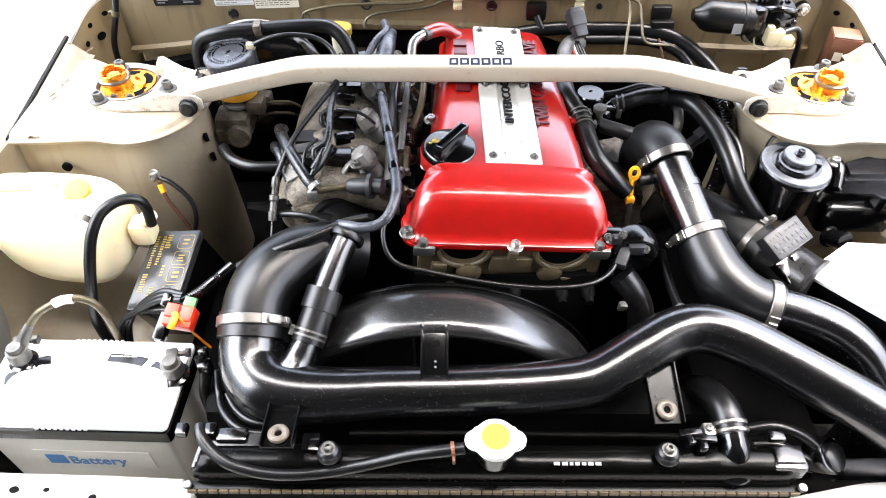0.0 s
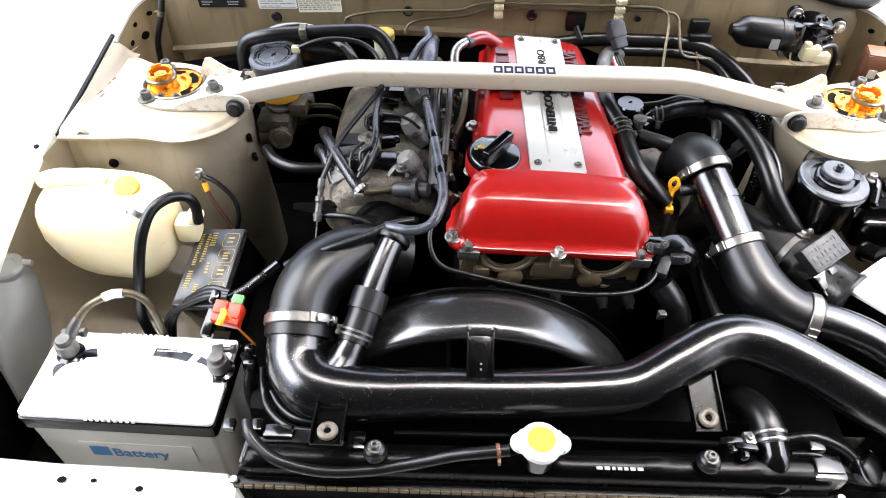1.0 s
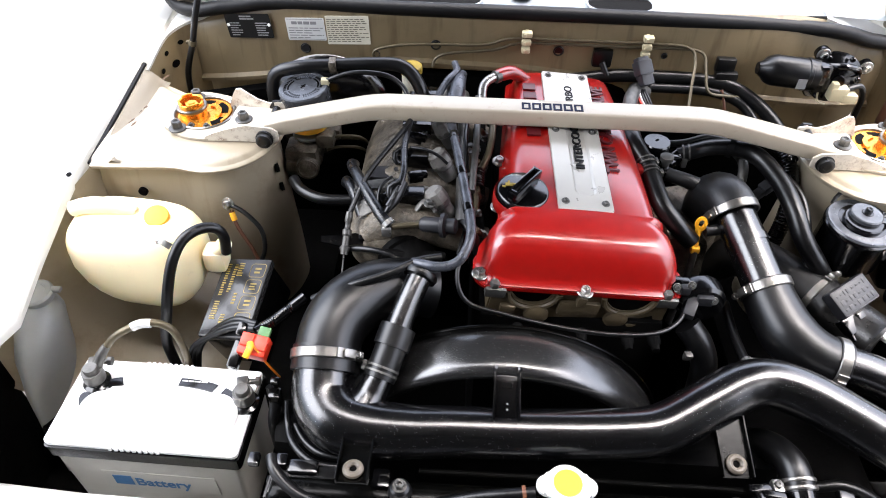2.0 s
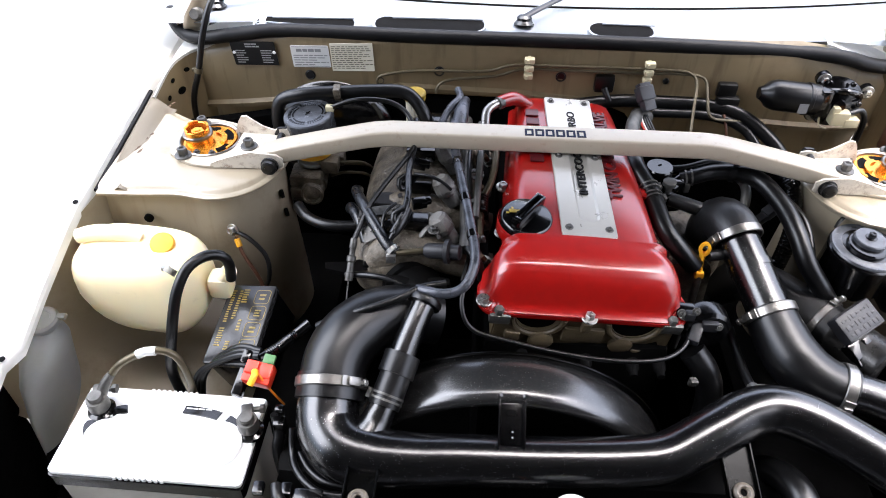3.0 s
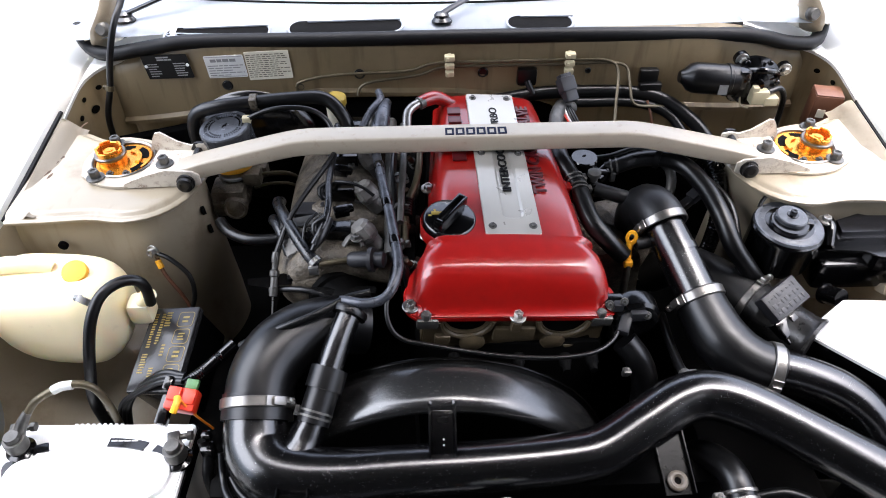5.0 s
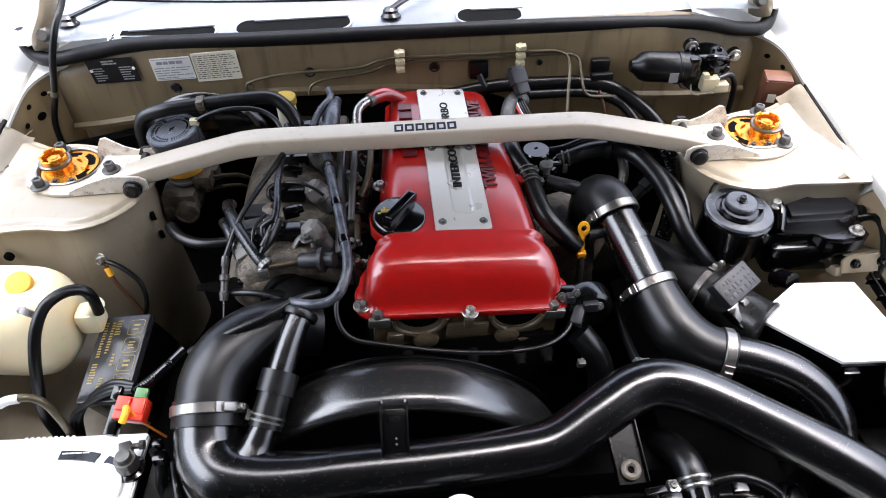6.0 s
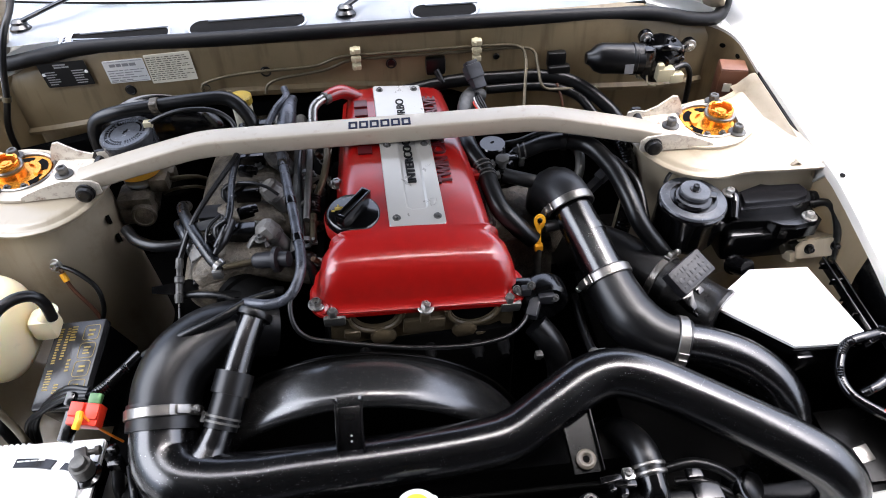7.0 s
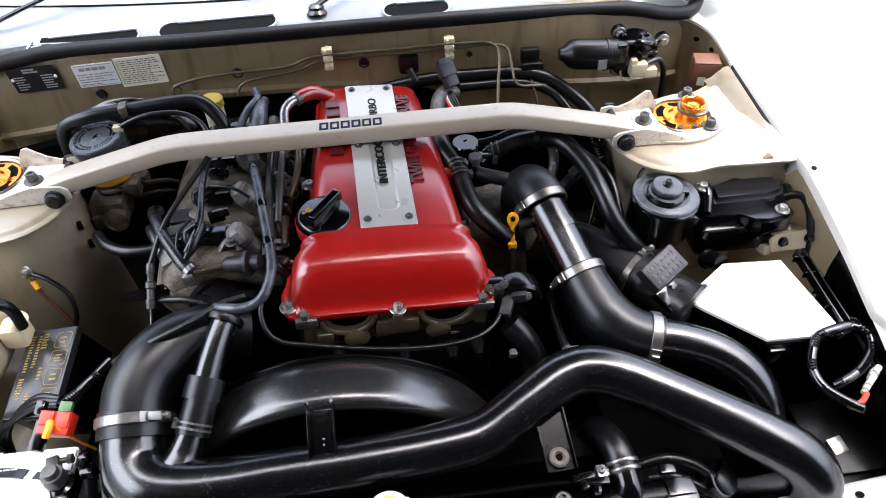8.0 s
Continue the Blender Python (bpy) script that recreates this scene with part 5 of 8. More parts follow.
tube(bm, [(-0.344, -0.368, 0.777), (-0.335, -0.375, 0.768), (-0.330, -0.372, 0.745), (-0.322, -0.366, 0.712)], 0.0014, 8)
part("wire", bm, ORANGE, fl, "thin orange wire")
hose("corrugated_conduit", [(-0.352, -0.336, 0.760), (-0.338, -0.320, 0.758), (-0.321, -0.303, 0.762), (-0.299, -0.284, 0.771)], 0.0075, "black corrugated conduit beside the battery", PLASTIC, "conduit", ribs=0.0005, pitch=0.0034)
hose("wiring_loom", [(-0.322, -0.395, 0.735), (-0.318, -0.405, 0.715), (-0.320, -0.42, 0.690), (-0.315, -0.43, 0.62)], 0.007, "taped black wiring loom beside the battery", RUBBER, "cable")
bm = bmesh.new()
box(bm, (-0.317, -0.402, 0.722), (0.014, 0.014, 0.022), 0.003)
box(bm, (-0.316, -0.395, 0.742), (0.010, 0.008, 0.014), 0.002)
solo("loom_connector", bm, PLASTIC, "black plug on the loom beside the battery", "connector")
for pts in ([(-0.302, -0.405, 0.722), (-0.300, -0.425, 0.706), (-0.291, -0.448, 0.706), (-0.272, -0.469, 0.709), (-0.252, -0.479, 0.710), (-0.222, -0.480, 0.709)], [(-0.292, -0.425, 0.700), (-0.276, -0.446, 0.700), (-0.254, -0.461, 0.702), (-0.222, -0.466, 0.702)]):
    hose("thin_hose", pts, 0.0042, "thin black hose by the radiator corner", RUBBER, group="thin hoses by the radiator")

# ---- washer tank ----
wt = thing("washer_tank", (-0.53, -0.205, 0.69), "cream translucent washer tank with a yellow cap", "washer tank")
bm = bmesh.new()
rings = []
for k in range(17):
    a = -math.pi / 2 + math.pi * k / 16
    ca, sa = math.cos(a), math.sin(a)
    s = abs(ca) ** 0.45
    z = 0.762 + 0.068 * math.copysign(abs(sa) ** 0.62, sa)
    ring = []
    for j in range(40):
        b = 2 * math.pi * j / 40
        cb, sb = math.cos(b), math.sin(b)
        x = math.copysign(abs(cb) ** 0.55, cb)
        y = math.copysign(abs(sb) ** 0.62, sb)
        low = max(0.0, (0.762 - z) / 0.07)
        ring.append((-0.5370 + x * s * (0.090 - 0.030 * low ** 1.6) + 0.006 * low, -0.2100 + y * s * 0.054 - 0.006 * x, z))
    rings.append(ring)
loft(bm, rings)
part("tank", bm, TANK, wt, smooth=80)
bm = bmesh.new()
tube(bm, [(-0.612, -0.204, 0.830), (-0.590, -0.203, 0.836), (-0.555, -0.202, 0.836), (-0.530, -0.202, 0.828)], [0.010, 0.0115, 0.0105, 0.008], 16)
part("filler_tube", bm, TANK, wt)
bm = bmesh.new()
lathe(bm, [(0.0155, 0), (0.0155, 0.005), (0.014, 0.007), (0.0, 0.0075)], pose(-0.498, -0.212, 0.8290, 24, 10), 28)
part("cap", bm, YELLOW, wt, "yellow press-on cap")
bm = bmesh.new()
box(bm, (-0.430, -0.222, 0.772), (0.030, 0.030, 0.034), 0.008)
cyl(bm, (-0.424, -0.224, 0.785), (-0.412, -0.226, 0.802), 0.010)
part("pump_boss", bm, TANK, wt)
hose("washer_hose", [(-0.472, -0.330, 0.660), (-0.477, -0.324, 0.715), (-0.467, -0.316, 0.765), (-0.460, -0.304, 0.800), (-0.453, -0.288, 0.828), (-0.443, -0.268, 0.845), (-0.427, -0.250, 0.848), (-0.411, -0.240, 0.841), (-0.405, -0.238, 0.825), (-0.409, -0.234, 0.795)], 0.0068, "black hose looping over the washer tank", RUBBER)
bm = bmesh.new()
lathe(bm, [(0.008, -0.004), (0.008, 0.004)], along((-0.470, -0.262, 0.832), (-0.460, -0.245, 0.843)), 14)
box(bm, (-0.476, -0.260, 0.834), (0.010, 0.006, 0.006), 0.001)
solo("hose_clip", bm, BOTTLE, "small white clip on the washer hose", "clip")

# ---- coolant bottle ----
cb = thing("coolant_bottle", (-0.66, -0.33, 0.47), "milky white coolant bottle tucked under the fender edge", "coolant bottle")
bm = bmesh.new()
rings = []
for z, w, d in ((0.47, 0.010, 0.050), (0.56, 0.014, 0.056), (0.64, 0.020, 0.058), (0.690, 0.026, 0.053), (0.708, 0.028, 0.045), (0.722, 0.025, 0.034), (0.730, 0.0205, 0.024), (0.738, 0.0195, 0.020)):
    yc = float(np.interp(z, (0.47, 0.60, 0.69, 0.738), (-0.335, -0.325, -0.305, -0.279)))
    rings.append([(-0.660 - 0.03 * max(0.0, 0.70 - z) + w * math.cos(2 * math.pi * j / 32), yc + d * math.sin(2 * math.pi * j / 32), z) for j in range(32)])
loft(bm, rings)
part("bottle", bm, BOTTLE, cb, smooth=70)
bm = bmesh.new()
lathe(bm, [(0.0205, 0), (0.0215, 0.002), (0.0215, 0.009), (0.019, 0.012), (0.012, 0.0128), (0.011, 0.0115), (0, 0.012)], pose(-0.658, -0.278, 0.738, 6), 32)
box(bm, (-0.635, -0.272, 0.747), (0.014, 0.009, 0.006), 0.002)
part("cap", bm, BOTTLE, cb)

# ---- fuse box ----
ax = Vector((0.067, -0.009, 0.011)).normalized()
ay = Vector((0.010, 0.085, 0.020)).normalized()
az = ax.cross(ay).normalized()
ay = az.cross(ax)
FB = Matrix((ax, ay, az)).transposed().to_4x4()
FB.translation = Vector((-0.3945, -0.273, 0.7525))
fb = thing("fuse_box", (-0.395, -0.27, 0.68), "charcoal fuse box with yellow print on the lid", "fuse box")
bm = bmesh.new()
box(bm, (0, 0, -0.045), (0.064, 0.112, 0.070), 0.004, FB)
part("body", bm, PLASTIC, fb)
bm = bmesh.new()
box(bm, (0, 0, -0.006), (0.068, 0.117, 0.012), 0.003, FB)
fl_lid = part("lid", bm, FUSELID, fb, "charcoal lid printed with fuse positions")
bm = bmesh.new()
for k in range(4):
    yy = 0.040 - k * 0.0245
    o = rounded(0.022, 0.021, 0.004, 3, 0.019, yy)
    i = rounded(0.0205, 0.0195, 0.0034, 3, 0.019, yy)
    va = [bm.verts.new(FB @ Vector((x, y, 0.0004))) for x, y in o]
    vb = [bm.verts.new(FB @ Vector((x, y, 0.0004))) for x, y in i]
    for j in range(len(o)):
        bm.faces.new((va[j], va[(j + 1) % len(o)], vb[(j + 1) % len(o)], vb[j]))
    bars(bm, 0.0145, yy - 0.006, 0.009, 0.012, 2 + k % 2, FB, 0.0004, 0.45, 2, random.Random(k))
for x, y, w, h, r in ((-0.026, 0.0, 0.005, 0.050, 14), (-0.016, 0.005, 0.005, 0.045, 12), (-0.004, -0.012, 0.005, 0.018, 4), (-0.010, 0.030, 0.008, 0.022, 6), (-0.027, -0.035, 0.008, 0.028, 8), (-0.012, -0.040, 0.006, 0.014, 4)):
    bars(bm, x, y, w, h, r, FB, 0.0004, 0.5, 2, random.Random(int(1000 * (x + y) + 200)))
part("lid_print", bm, YPRINT, fl_lid, "mustard-yellow print")

# ---- earth lead on the tower ----
el = thing("earth_lead", (-0.436, -0.128, 0.78), "short earth lead bolted to the strut tower with a yellow tag", "cable")
bm = bmesh.new()
tube(bm, [(-0.434, -0.134, 0.788), (-0.412, -0.142, 0.782), (-0.388, -0.156, 0.764), (-0.383, -0.170, 0.740), (-0.392, -0.180, 0.715)], 0.0033, 10)
part("lead", bm, RUBBER, el)
bm = bmesh.new()
tube(bm, [(-0.434, -0.134, 0.786), (-0.424, -0.148, 0.760), (-0.404, -0.160, 0.725), (-0.395, -0.168, 0.70)], 0.0026, 10)
part("second_lead", bm, COPPER, el)
bm = bmesh.new()
tube(bm, [(-0.431, -0.140, 0.779), (-0.427, -0.145, 0.769)], 0.0042, 10)
part("tag", bm, YELLOW, el)
put("bolt", BOLT10, pose(-0.436, -0.133, 0.788, 70, 0, -20), el)
# Plugged holes in the towers and aprons
for x, y, z, rx, rz in ((-0.381, -0.060, 0.800, 90, -60), (-0.379, -0.060, 0.765, 90, -60), (-0.556, -0.1275, 0.800, 90, 0), (-0.607, -0.30, 0.60, 90, 85), (0.3665, -0.07, 0.775, 90, -40)):
    bm = bmesh.new()
    lathe(bm, [(0.0065, -0.002), (0.0065, 0.0022), (0.005, 0.003), (0, 0.003)], pose(x, y, z, rx, 0, rz), 18)
    part("hole_plug", bm, DARK, car)

# ---- firewall: plates, stickers, lines ----


def wall_y(x):
    return 0.1485 + 0.55 * max(0.0, abs(x) - 0.30) ** 2


def on_wall(x, z, lift=0.0, turn=0.0):
    slope = math.degrees(math.atan(1.1 * max(0.0, abs(x) - 0.30))) * (1 if x > 0 else -1)
    return Matrix.Translation((x, wall_y(x) - lift, z)) @ pose(0, 0, 0, 90, 0, slope) @ pose(0, 0, 0, 0, 0, turn)


m = on_wall(-0.4595, 0.911, 0.002, 6.5)
bm = bmesh.new()
slab(bm, rounded(0.078, 0.040, 0.002), 0.0012, m)
pl = part("maker_plate", bm, BLACKPLATE, firewall, "black enamel data plate with small print")
bm = bmesh.new()
bars(bm, -0.013, 0.010, 0.026, 0.008, 2, m @ pose(0, 0, 0.0013), 0.0003, 0.6, 2)
bars(bm, -0.033, -0.017, 0.020, 0.024, 6, m @ pose(0, 0, 0.0013), 0.0003, 0.4, 3)
bars(bm, 0.012, -0.017, 0.020, 0.024, 6, m @ pose(0, 0, 0.0013), 0.0003, 0.4, 3, random.Random(5))
part("plate_print", bm, GREYPRINT, pl)
for x in (-0.0355, 0.0355):
    bm = bmesh.new()
    lathe(bm, [(0.0028, 0), (0.0024, 0.001), (0, 0.0014)], m @ pose(x, 0.002, 0.0012), 12)
    part("rivet", bm, WHITE_AND_GLARE, pl)
m = on_wall(-0.3655, 0.915, 0.002, 3.5)
bm = bmesh.new()
slab(bm, rounded(0.062, 0.037, 0.002), 0.0006, m)
pl = part("foil_sticker", bm, SILVERLABEL, firewall, "silver foil sticker with lines of print")
bm = bmesh.new()
bars(bm, -0.022, 0.006, 0.044, 0.009, 1, m @ pose(0, 0, 0.0007), 0.0003, 0.55, 4)
bars(bm, -0.028, -0.016, 0.056, 0.020, 5, m @ pose(0, 0, 0.0007), 0.0003, 0.35, 4, random.Random(2))
for s in (-0.0165, 0.0165):
    box(bm, (0, s, 0.0008), (0.058, 0.0008, 0.0003), 0, m)
part("sticker_print", bm, GREYPRINT, pl)
m = on_wall(-0.2985, 0.917, 0.002, 2.0)
bm = bmesh.new()
slab(bm, rounded(0.068, 0.047, 0.001), 0.0006, m)
pl = part("paper_sticker", bm, CREAMLABEL, firewall, "yellowed paper sticker with worn print")
bm = bmesh.new()
bars(bm, -0.032, -0.020, 0.064, 0.040, 12, m @ pose(0, 0, 0.0007), 0.0003, 0.3, 9, random.Random(6))
part("sticker_print", bm, BRASS, pl)
for x, z, r in ((-0.370, 0.882, 0.0085), (-0.160, 0.898, 0.0085), (0.034, 0.896, 0.0085), (-0.255, 0.878, 0.006), (0.20, 0.895, 0.005)):
    bm = bmesh.new()
    lathe(bm, [(r, -0.002), (r, 0.001), (r * 0.8, 0.002), (r * 0.7, 0.0005), (0, 0.0004)], on_wall(x, z, 0.001), 20)
    part("rubber_plug", bm, RUBBER, firewall)
bm = bmesh.new()
box(bm, (0.103, 0.143, 0.890), (0.032, 0.014, 0.030), 0.006)
cyl(bm, (0.103, 0.136, 0.885), (0.112, 0.125, 0.868), 0.005)
part("grommet", bm, RUBBER, firewall, "black rubber grommet")

bl = thing("brake_lines", (0.1, 0.14, 0.86), "dull brass brake lines clipped across the firewall", "brake line")
for pts in ([(-0.258, 0.136, 0.876), (-0.256, 0.137, 0.890), (-0.217, 0.139, 0.899), (-0.164, 0.139, 0.903), (-0.085, 0.140, 0.905), (-0.041, 0.140, 0.917), (0.05, 0.140, 0.918), (0.180, 0.140, 0.918), (0.231, 0.138, 0.915), (0.243, 0.128, 0.900), (0.236, 0.090, 0.875), (0.227, 0.046, 0.850)],
            [(-0.164, 0.132, 0.868), (-0.160, 0.136, 0.880), (-0.139, 0.138, 0.889), (-0.068, 0.139, 0.898), (-0.028, 0.140, 0.910), (0.05, 0.140, 0.911), (0.16, 0.140, 0.911), (0.223, 0.140, 0.912), (0.256, 0.138, 0.906), (0.262, 0.120, 0.885), (0.268, 0.10, 0.862), (0.300, 0.102, 0.855), (0.347, 0.11, 0.850)]):
    bm = bmesh.new()
    tube(bm, pts, 0.0024, 10)
    part("line", bm, BRASS, bl)
for x in (-0.019, 0.167):
    bm = bmesh.new()
    for dz, w in ((0.0132, 0.0155), (0.0, 0.0145), (-0.0130, 0.0135)):
        box(bm, (x, 0.1365, 0.9145 + dz), (w, 0.012, 0.0080), 0.0018)
        box(bm, (x - 0.003, 0.1300, 0.9145 + dz), (0.004, 0.003, 0.0060), 0.0008)
    box(bm, (x, 0.1430, 0.914), (0.005, 0.006, 0.034), 0.001)
    part("line_clip", bm, IVORY, bl, "ivory plastic clip")
hose("thick_cable", [(0.05, 0.125, 0.858), (0.131, 0.132, 0.866), (0.20, 0.133, 0.866), (0.266, 0.130, 0.865), (0.315, 0.116, 0.860), (0.355, 0.088, 0.842), (0.386, 0.060, 0.812), (0.40, 0.05, 0.76)], 0.0105, "thick black taped cable along the firewall ledge", RUBBER, "cable")
hose("thick_cable", [(0.18, 0.118, 0.855), (0.27, 0.118, 0.853), (0.32, 0.100, 0.845), (0.345, 0.075, 0.825), (0.37, 0.05, 0.79)], 0.0075, "thick black taped cable along the firewall ledge", RUBBER, "cable")
hose("red_wire", [(0.292, 0.112, 0.860), (0.300, 0.098, 0.835), (0.304, 0.09, 0.80)], 0.0022, "thin dark red wire below the firewall cables", COPPER, "cable")
hose("bonnet_cable", [(-0.505, 0.215, 1.03), (-0.511, 0.190, 1.004), (-0.521, 0.163, 0.980), (-0.534, 0.146, 0.941), (-0.549, 0.138, 0.889), (-0.568, 0.135, 0.836), (-0.575, 0.14, 0.77)], 0.0050, "black washer hose rising to the bonnet", RUBBER)
bm = bmesh.new()
lathe(bm, [(0.0065, -0.004), (0.0065, 0.004)], along((-0.549, 0.138, 0.889), (-0.534, 0.146, 0.941)), 12)
box(bm, (-0.556, 0.140, 0.889), (0.008, 0.006, 0.005), 0.001)
solo("hose_clip", bm, BRASS, "tan clip on the bonnet hose", "clip")

# Weather seal along the cowl's front edge
bm = bmesh.new()
tube(bm, [(-0.625, 0.260, 0.933), (-0.611, 0.233, 0.925), (-0.584, 0.203, 0.919), (-0.549, 0.185, 0.922), (-0.473, 0.170, 0.940), (-0.400, 0.166, 0.949), (-0.200, 0.158, 0.951), (0.000, 0.156, 0.952), (0.200, 0.158, 0.950), (0.400, 0.166, 0.942), (0.470, 0.166, 0.936), (0.516, 0.172, 0.923), (0.567, 0.188, 0.913), (0.590, 0.213, 0.916), (0.606, 0.243, 0.924)], 0.0112, 14, step=0.012)
part("weather_seal", bm, GASKET, car, "thick black rubber bonnet seal")
# Slots in the cowl
for x0, x1, yc in ((-0.456, -0.298, 0.168), (-0.264, -0.092, 0.180), (0.074, 0.172, 0.181)):
    xm_, w = (x0 + x1) / 2, x1 - x0
    zc = 0.9590 - 0.05 * xm_ * xm_
    tilt = math.degrees(math.atan(0.10 * xm_))
    b = 0.10 * xm_ * xm_
    m = Matrix.Translation((xm_, yc + b, zc + 0.0015)) @ pose(0, 0, 0, 5, tilt * 0.5, 0)
    bm = bmesh.new()
    slab(bm, rounded(w, 0.038, 0.017, 6), 0.0012, m)
    slot = part("air_slot", bm, DARK, cowl, "dark air intake slot")
    bm = bmesh.new()
    o = rounded(w + 0.004, 0.042, 0.019, 6)
    tube(bm, [m @ Vector((x, y, 0.001)) for x, y in o + o[:1]], 0.0016, 6, step=0.01)
    part("slot_rim", bm, COWL, slot)
    bm = bmesh.new()
    box(bm, (0.012, 0.014, 0.003), (w * 0.84, 0.002, 0.003), 0.0008, m)
    part("slot_bar", bm, COWL, slot)
    if x0 < -0.4:
        bm = bmesh.new()
        for i in range(17):
            for j in range(3):
                cx, cy = -0.074 + i * 0.0088 + (j % 2) * 0.0044, -0.0165 + j * 0.0072
                if (cy > -0.004 and i > 1) or i > 13 - 3 * j:
                    continue
                open_lathe(bm, [(0.0034, 0), (0.0046, 0), (0.0046, 0.0014), (0.0034, 0.0014)], m @ pose(cx, cy, 0.0016), 6)
        part("mesh_grille", bm, COWL, slot, "honeycomb mesh")
# Seam across the cowl
bm = bmesh.new()
tube(bm, [(x, 0.2475 + 0.30 * x * x, 0.9668 - 0.05 * x * x) for x in np.linspace(-0.62, 0.62, 13)], 0.0016, 6, step=0.02)
part("cowl_seam", bm, DARK, cowl)

# ---- wipers ----
for px, py, pz, pts in ((-0.540, 0.250, 0.945, [(-0.540, 0.250, 0.957), (-0.507, 0.256, 0.968), (-0.459, 0.270, 0.982), (-0.40, 0.29, 0.995), (-0.25, 0.32, 1.012)]),
                        (-0.029, 0.194, 0.958, [(-0.029, 0.194, 0.972), (0.001, 0.212, 0.982), (0.047, 0.242, 0.992), (0.092, 0.262, 0.998), (0.22, 0.295, 1.005), (0.40, 0.345, 1.012)])):
    wp = thing("windscreen_wiper", (px, py, pz), "black wiper arm on its spindle at the windscreen's foot", "wiper", "wipers")
    bm = bmesh.new()
    lathe(bm, [(0.016, 0), (0.016, 0.003), (0.012, 0.008), (0.012, 0.012), (0.0085, 0.016), (0, 0.017)], pose(px, py, pz, -12), 22)
    part("spindle_cap", bm, PLASTIC, wp)
    bm = bmesh.new()
    tube(bm, pts, [0.006, 0.0055, 0.0048, 0.004, 0.0035], 10, flat=0.6)
    part("arm", bm, PLASTIC, wp)
    bm = bmesh.new()
    e = Vector(pts[-1])
    tube(bm, [e + Vector((-0.20, -0.045, -0.012)), e + Vector((0, 0.006, -0.002)), e + Vector((0.2, 0.055, 0.006))], 0.0045, 8)
    part("blade", bm, RUBBER, wp)

# ---- bonnet hinges ----
for side in (-1, 1):
    bm = bmesh.new()
    tube(bm, [(side * 0.572, 0.215, 0.925), (side * 0.560, 0.200, 0.950), (side * 0.540, 0.196, 0.985), (side * 0.520, 0.200, 1.035)], [0.018, 0.020, 0.014, 0.012], 12, flat=0.35)
    hg = part("bonnet_hinge", bm, BODY, car, "cream steel bonnet hinge")
    bm = bmesh.new()
    box(bm, (0, 0, 0), (0.040, 0.050, 0.004), 0.0015, pose(side * 0.580, 0.235, 0.940, 0, side * 20, 0))
    part("foot", bm, BODY, hg)
    bm = bmesh.new()
    lathe(bm, [(0.012, 0), (0.012, 0.006), (0.008, 0.010), (0.0, 0.010)], pose(side * 0.552, 0.192, 0.962, 80, 0, 10 * side), 18)
    part("pin", bm, DULL, hg)

# ---- wiper motor ----
wm = thing("wiper_motor", (0.42, 0.14, 0.87), "black wiper motor bolted to the firewall with an ivory plug", "wiper motor")
bm = bmesh.new()
lathe(bm, [(0.009, -0.010), (0.012, -0.004), (0.020, 0.004), (0.0235, 0.014), (0.0235, 0.060), (0.0250, 0.061), (0.0250, 0.066), (0.0235, 0.067), (0.0235, 0.078), (0.018, 0.080)], along((0.346, 0.116, 0.897), (0.420, 0.112, 0.892)), 30)
can = part("motor_can", bm, RUBBER, wm, "black motor can with a pressed seam")
bm = bmesh.new()
box(bm, (0.398, 0.0895, 0.888), (0.014, 0.001, 0.016), 0, None)
part("sticker", bm, GREYPRINT, can)
bm = bmesh.new()
GM = pose(0.455, 0.128, 0.886, 80, 0, -5)
lathe(bm, [(0.036, 0), (0.036, 0.010), (0.0385, 0.011), (0.0385, 0.015), (0.033, 0.017), (0.028, 0.021), (0.020, 0.023), (0.019, 0.030), (0.010, 0.032), (0.009, 0.036), (0, 0.0365)], GM, 32)
for a in range(0, 360, 60):
    box(bm, (0.026, 0, 0.020), (0.014, 0.003, 0.006), 0.001, GM @ pose(0, 0, 0, 0, 0, a + 15))
    lathe(bm, [(0.0040, 0.012), (0.0040, 0.019), (0.003, 0.020)], GM @ pose(0, 0, 0, 0, 0, a) @ pose(0.0345, 0, 0), 8)
tube(bm, [(0.430, 0.118, 0.905), (0.455, 0.098, 0.915), (0.482, 0.108, 0.905), (0.490, 0.118, 0.885)], 0.005, 10)
box(bm, (0.430, 0.112, 0.893), (0.018, 0.036, 0.044), 0.005)
part("gear_case", bm, PLASTIC, wm)
for p in ((0.432, 0.140, 0.918), (0.509, 0.148, 0.895), (0.438, 0.143, 0.855)):
    bm = bmesh.new()
    tube(bm, [(0.455, 0.130, 0.888), ((0.455 + p[0]) / 2, 0.132, (0.888 + p[2]) / 2), (p[0], p[1] - 0.004, p[2])], 0.008, 10, flat=0.7)
    lathe(bm, [(0.0115, -0.004), (0.0115, 0.004)], pose(p[0], p[1] - 0.008, p[2], 90), 18)
    leg = part("mounting_leg", bm, PLASTIC, wm)
    put("bolt", BOLT10, pose(p[0], p[1] - 0.012, p[2], 90), leg)
bm = bmesh.new()
box(bm, (0.456, 0.090, 0.876), (0.026, 0.018, 0.022), 0.003)
box(bm, (0.474, 0.088, 0.870), (0.022, 0.016, 0.014), 0.002)
box(bm, (0.447, 0.088, 0.888), (0.010, 0.010, 0.012), 0.002)
part("plug", bm, IVORY, wm, "ivory electrical plug")
bm = bmesh.new()
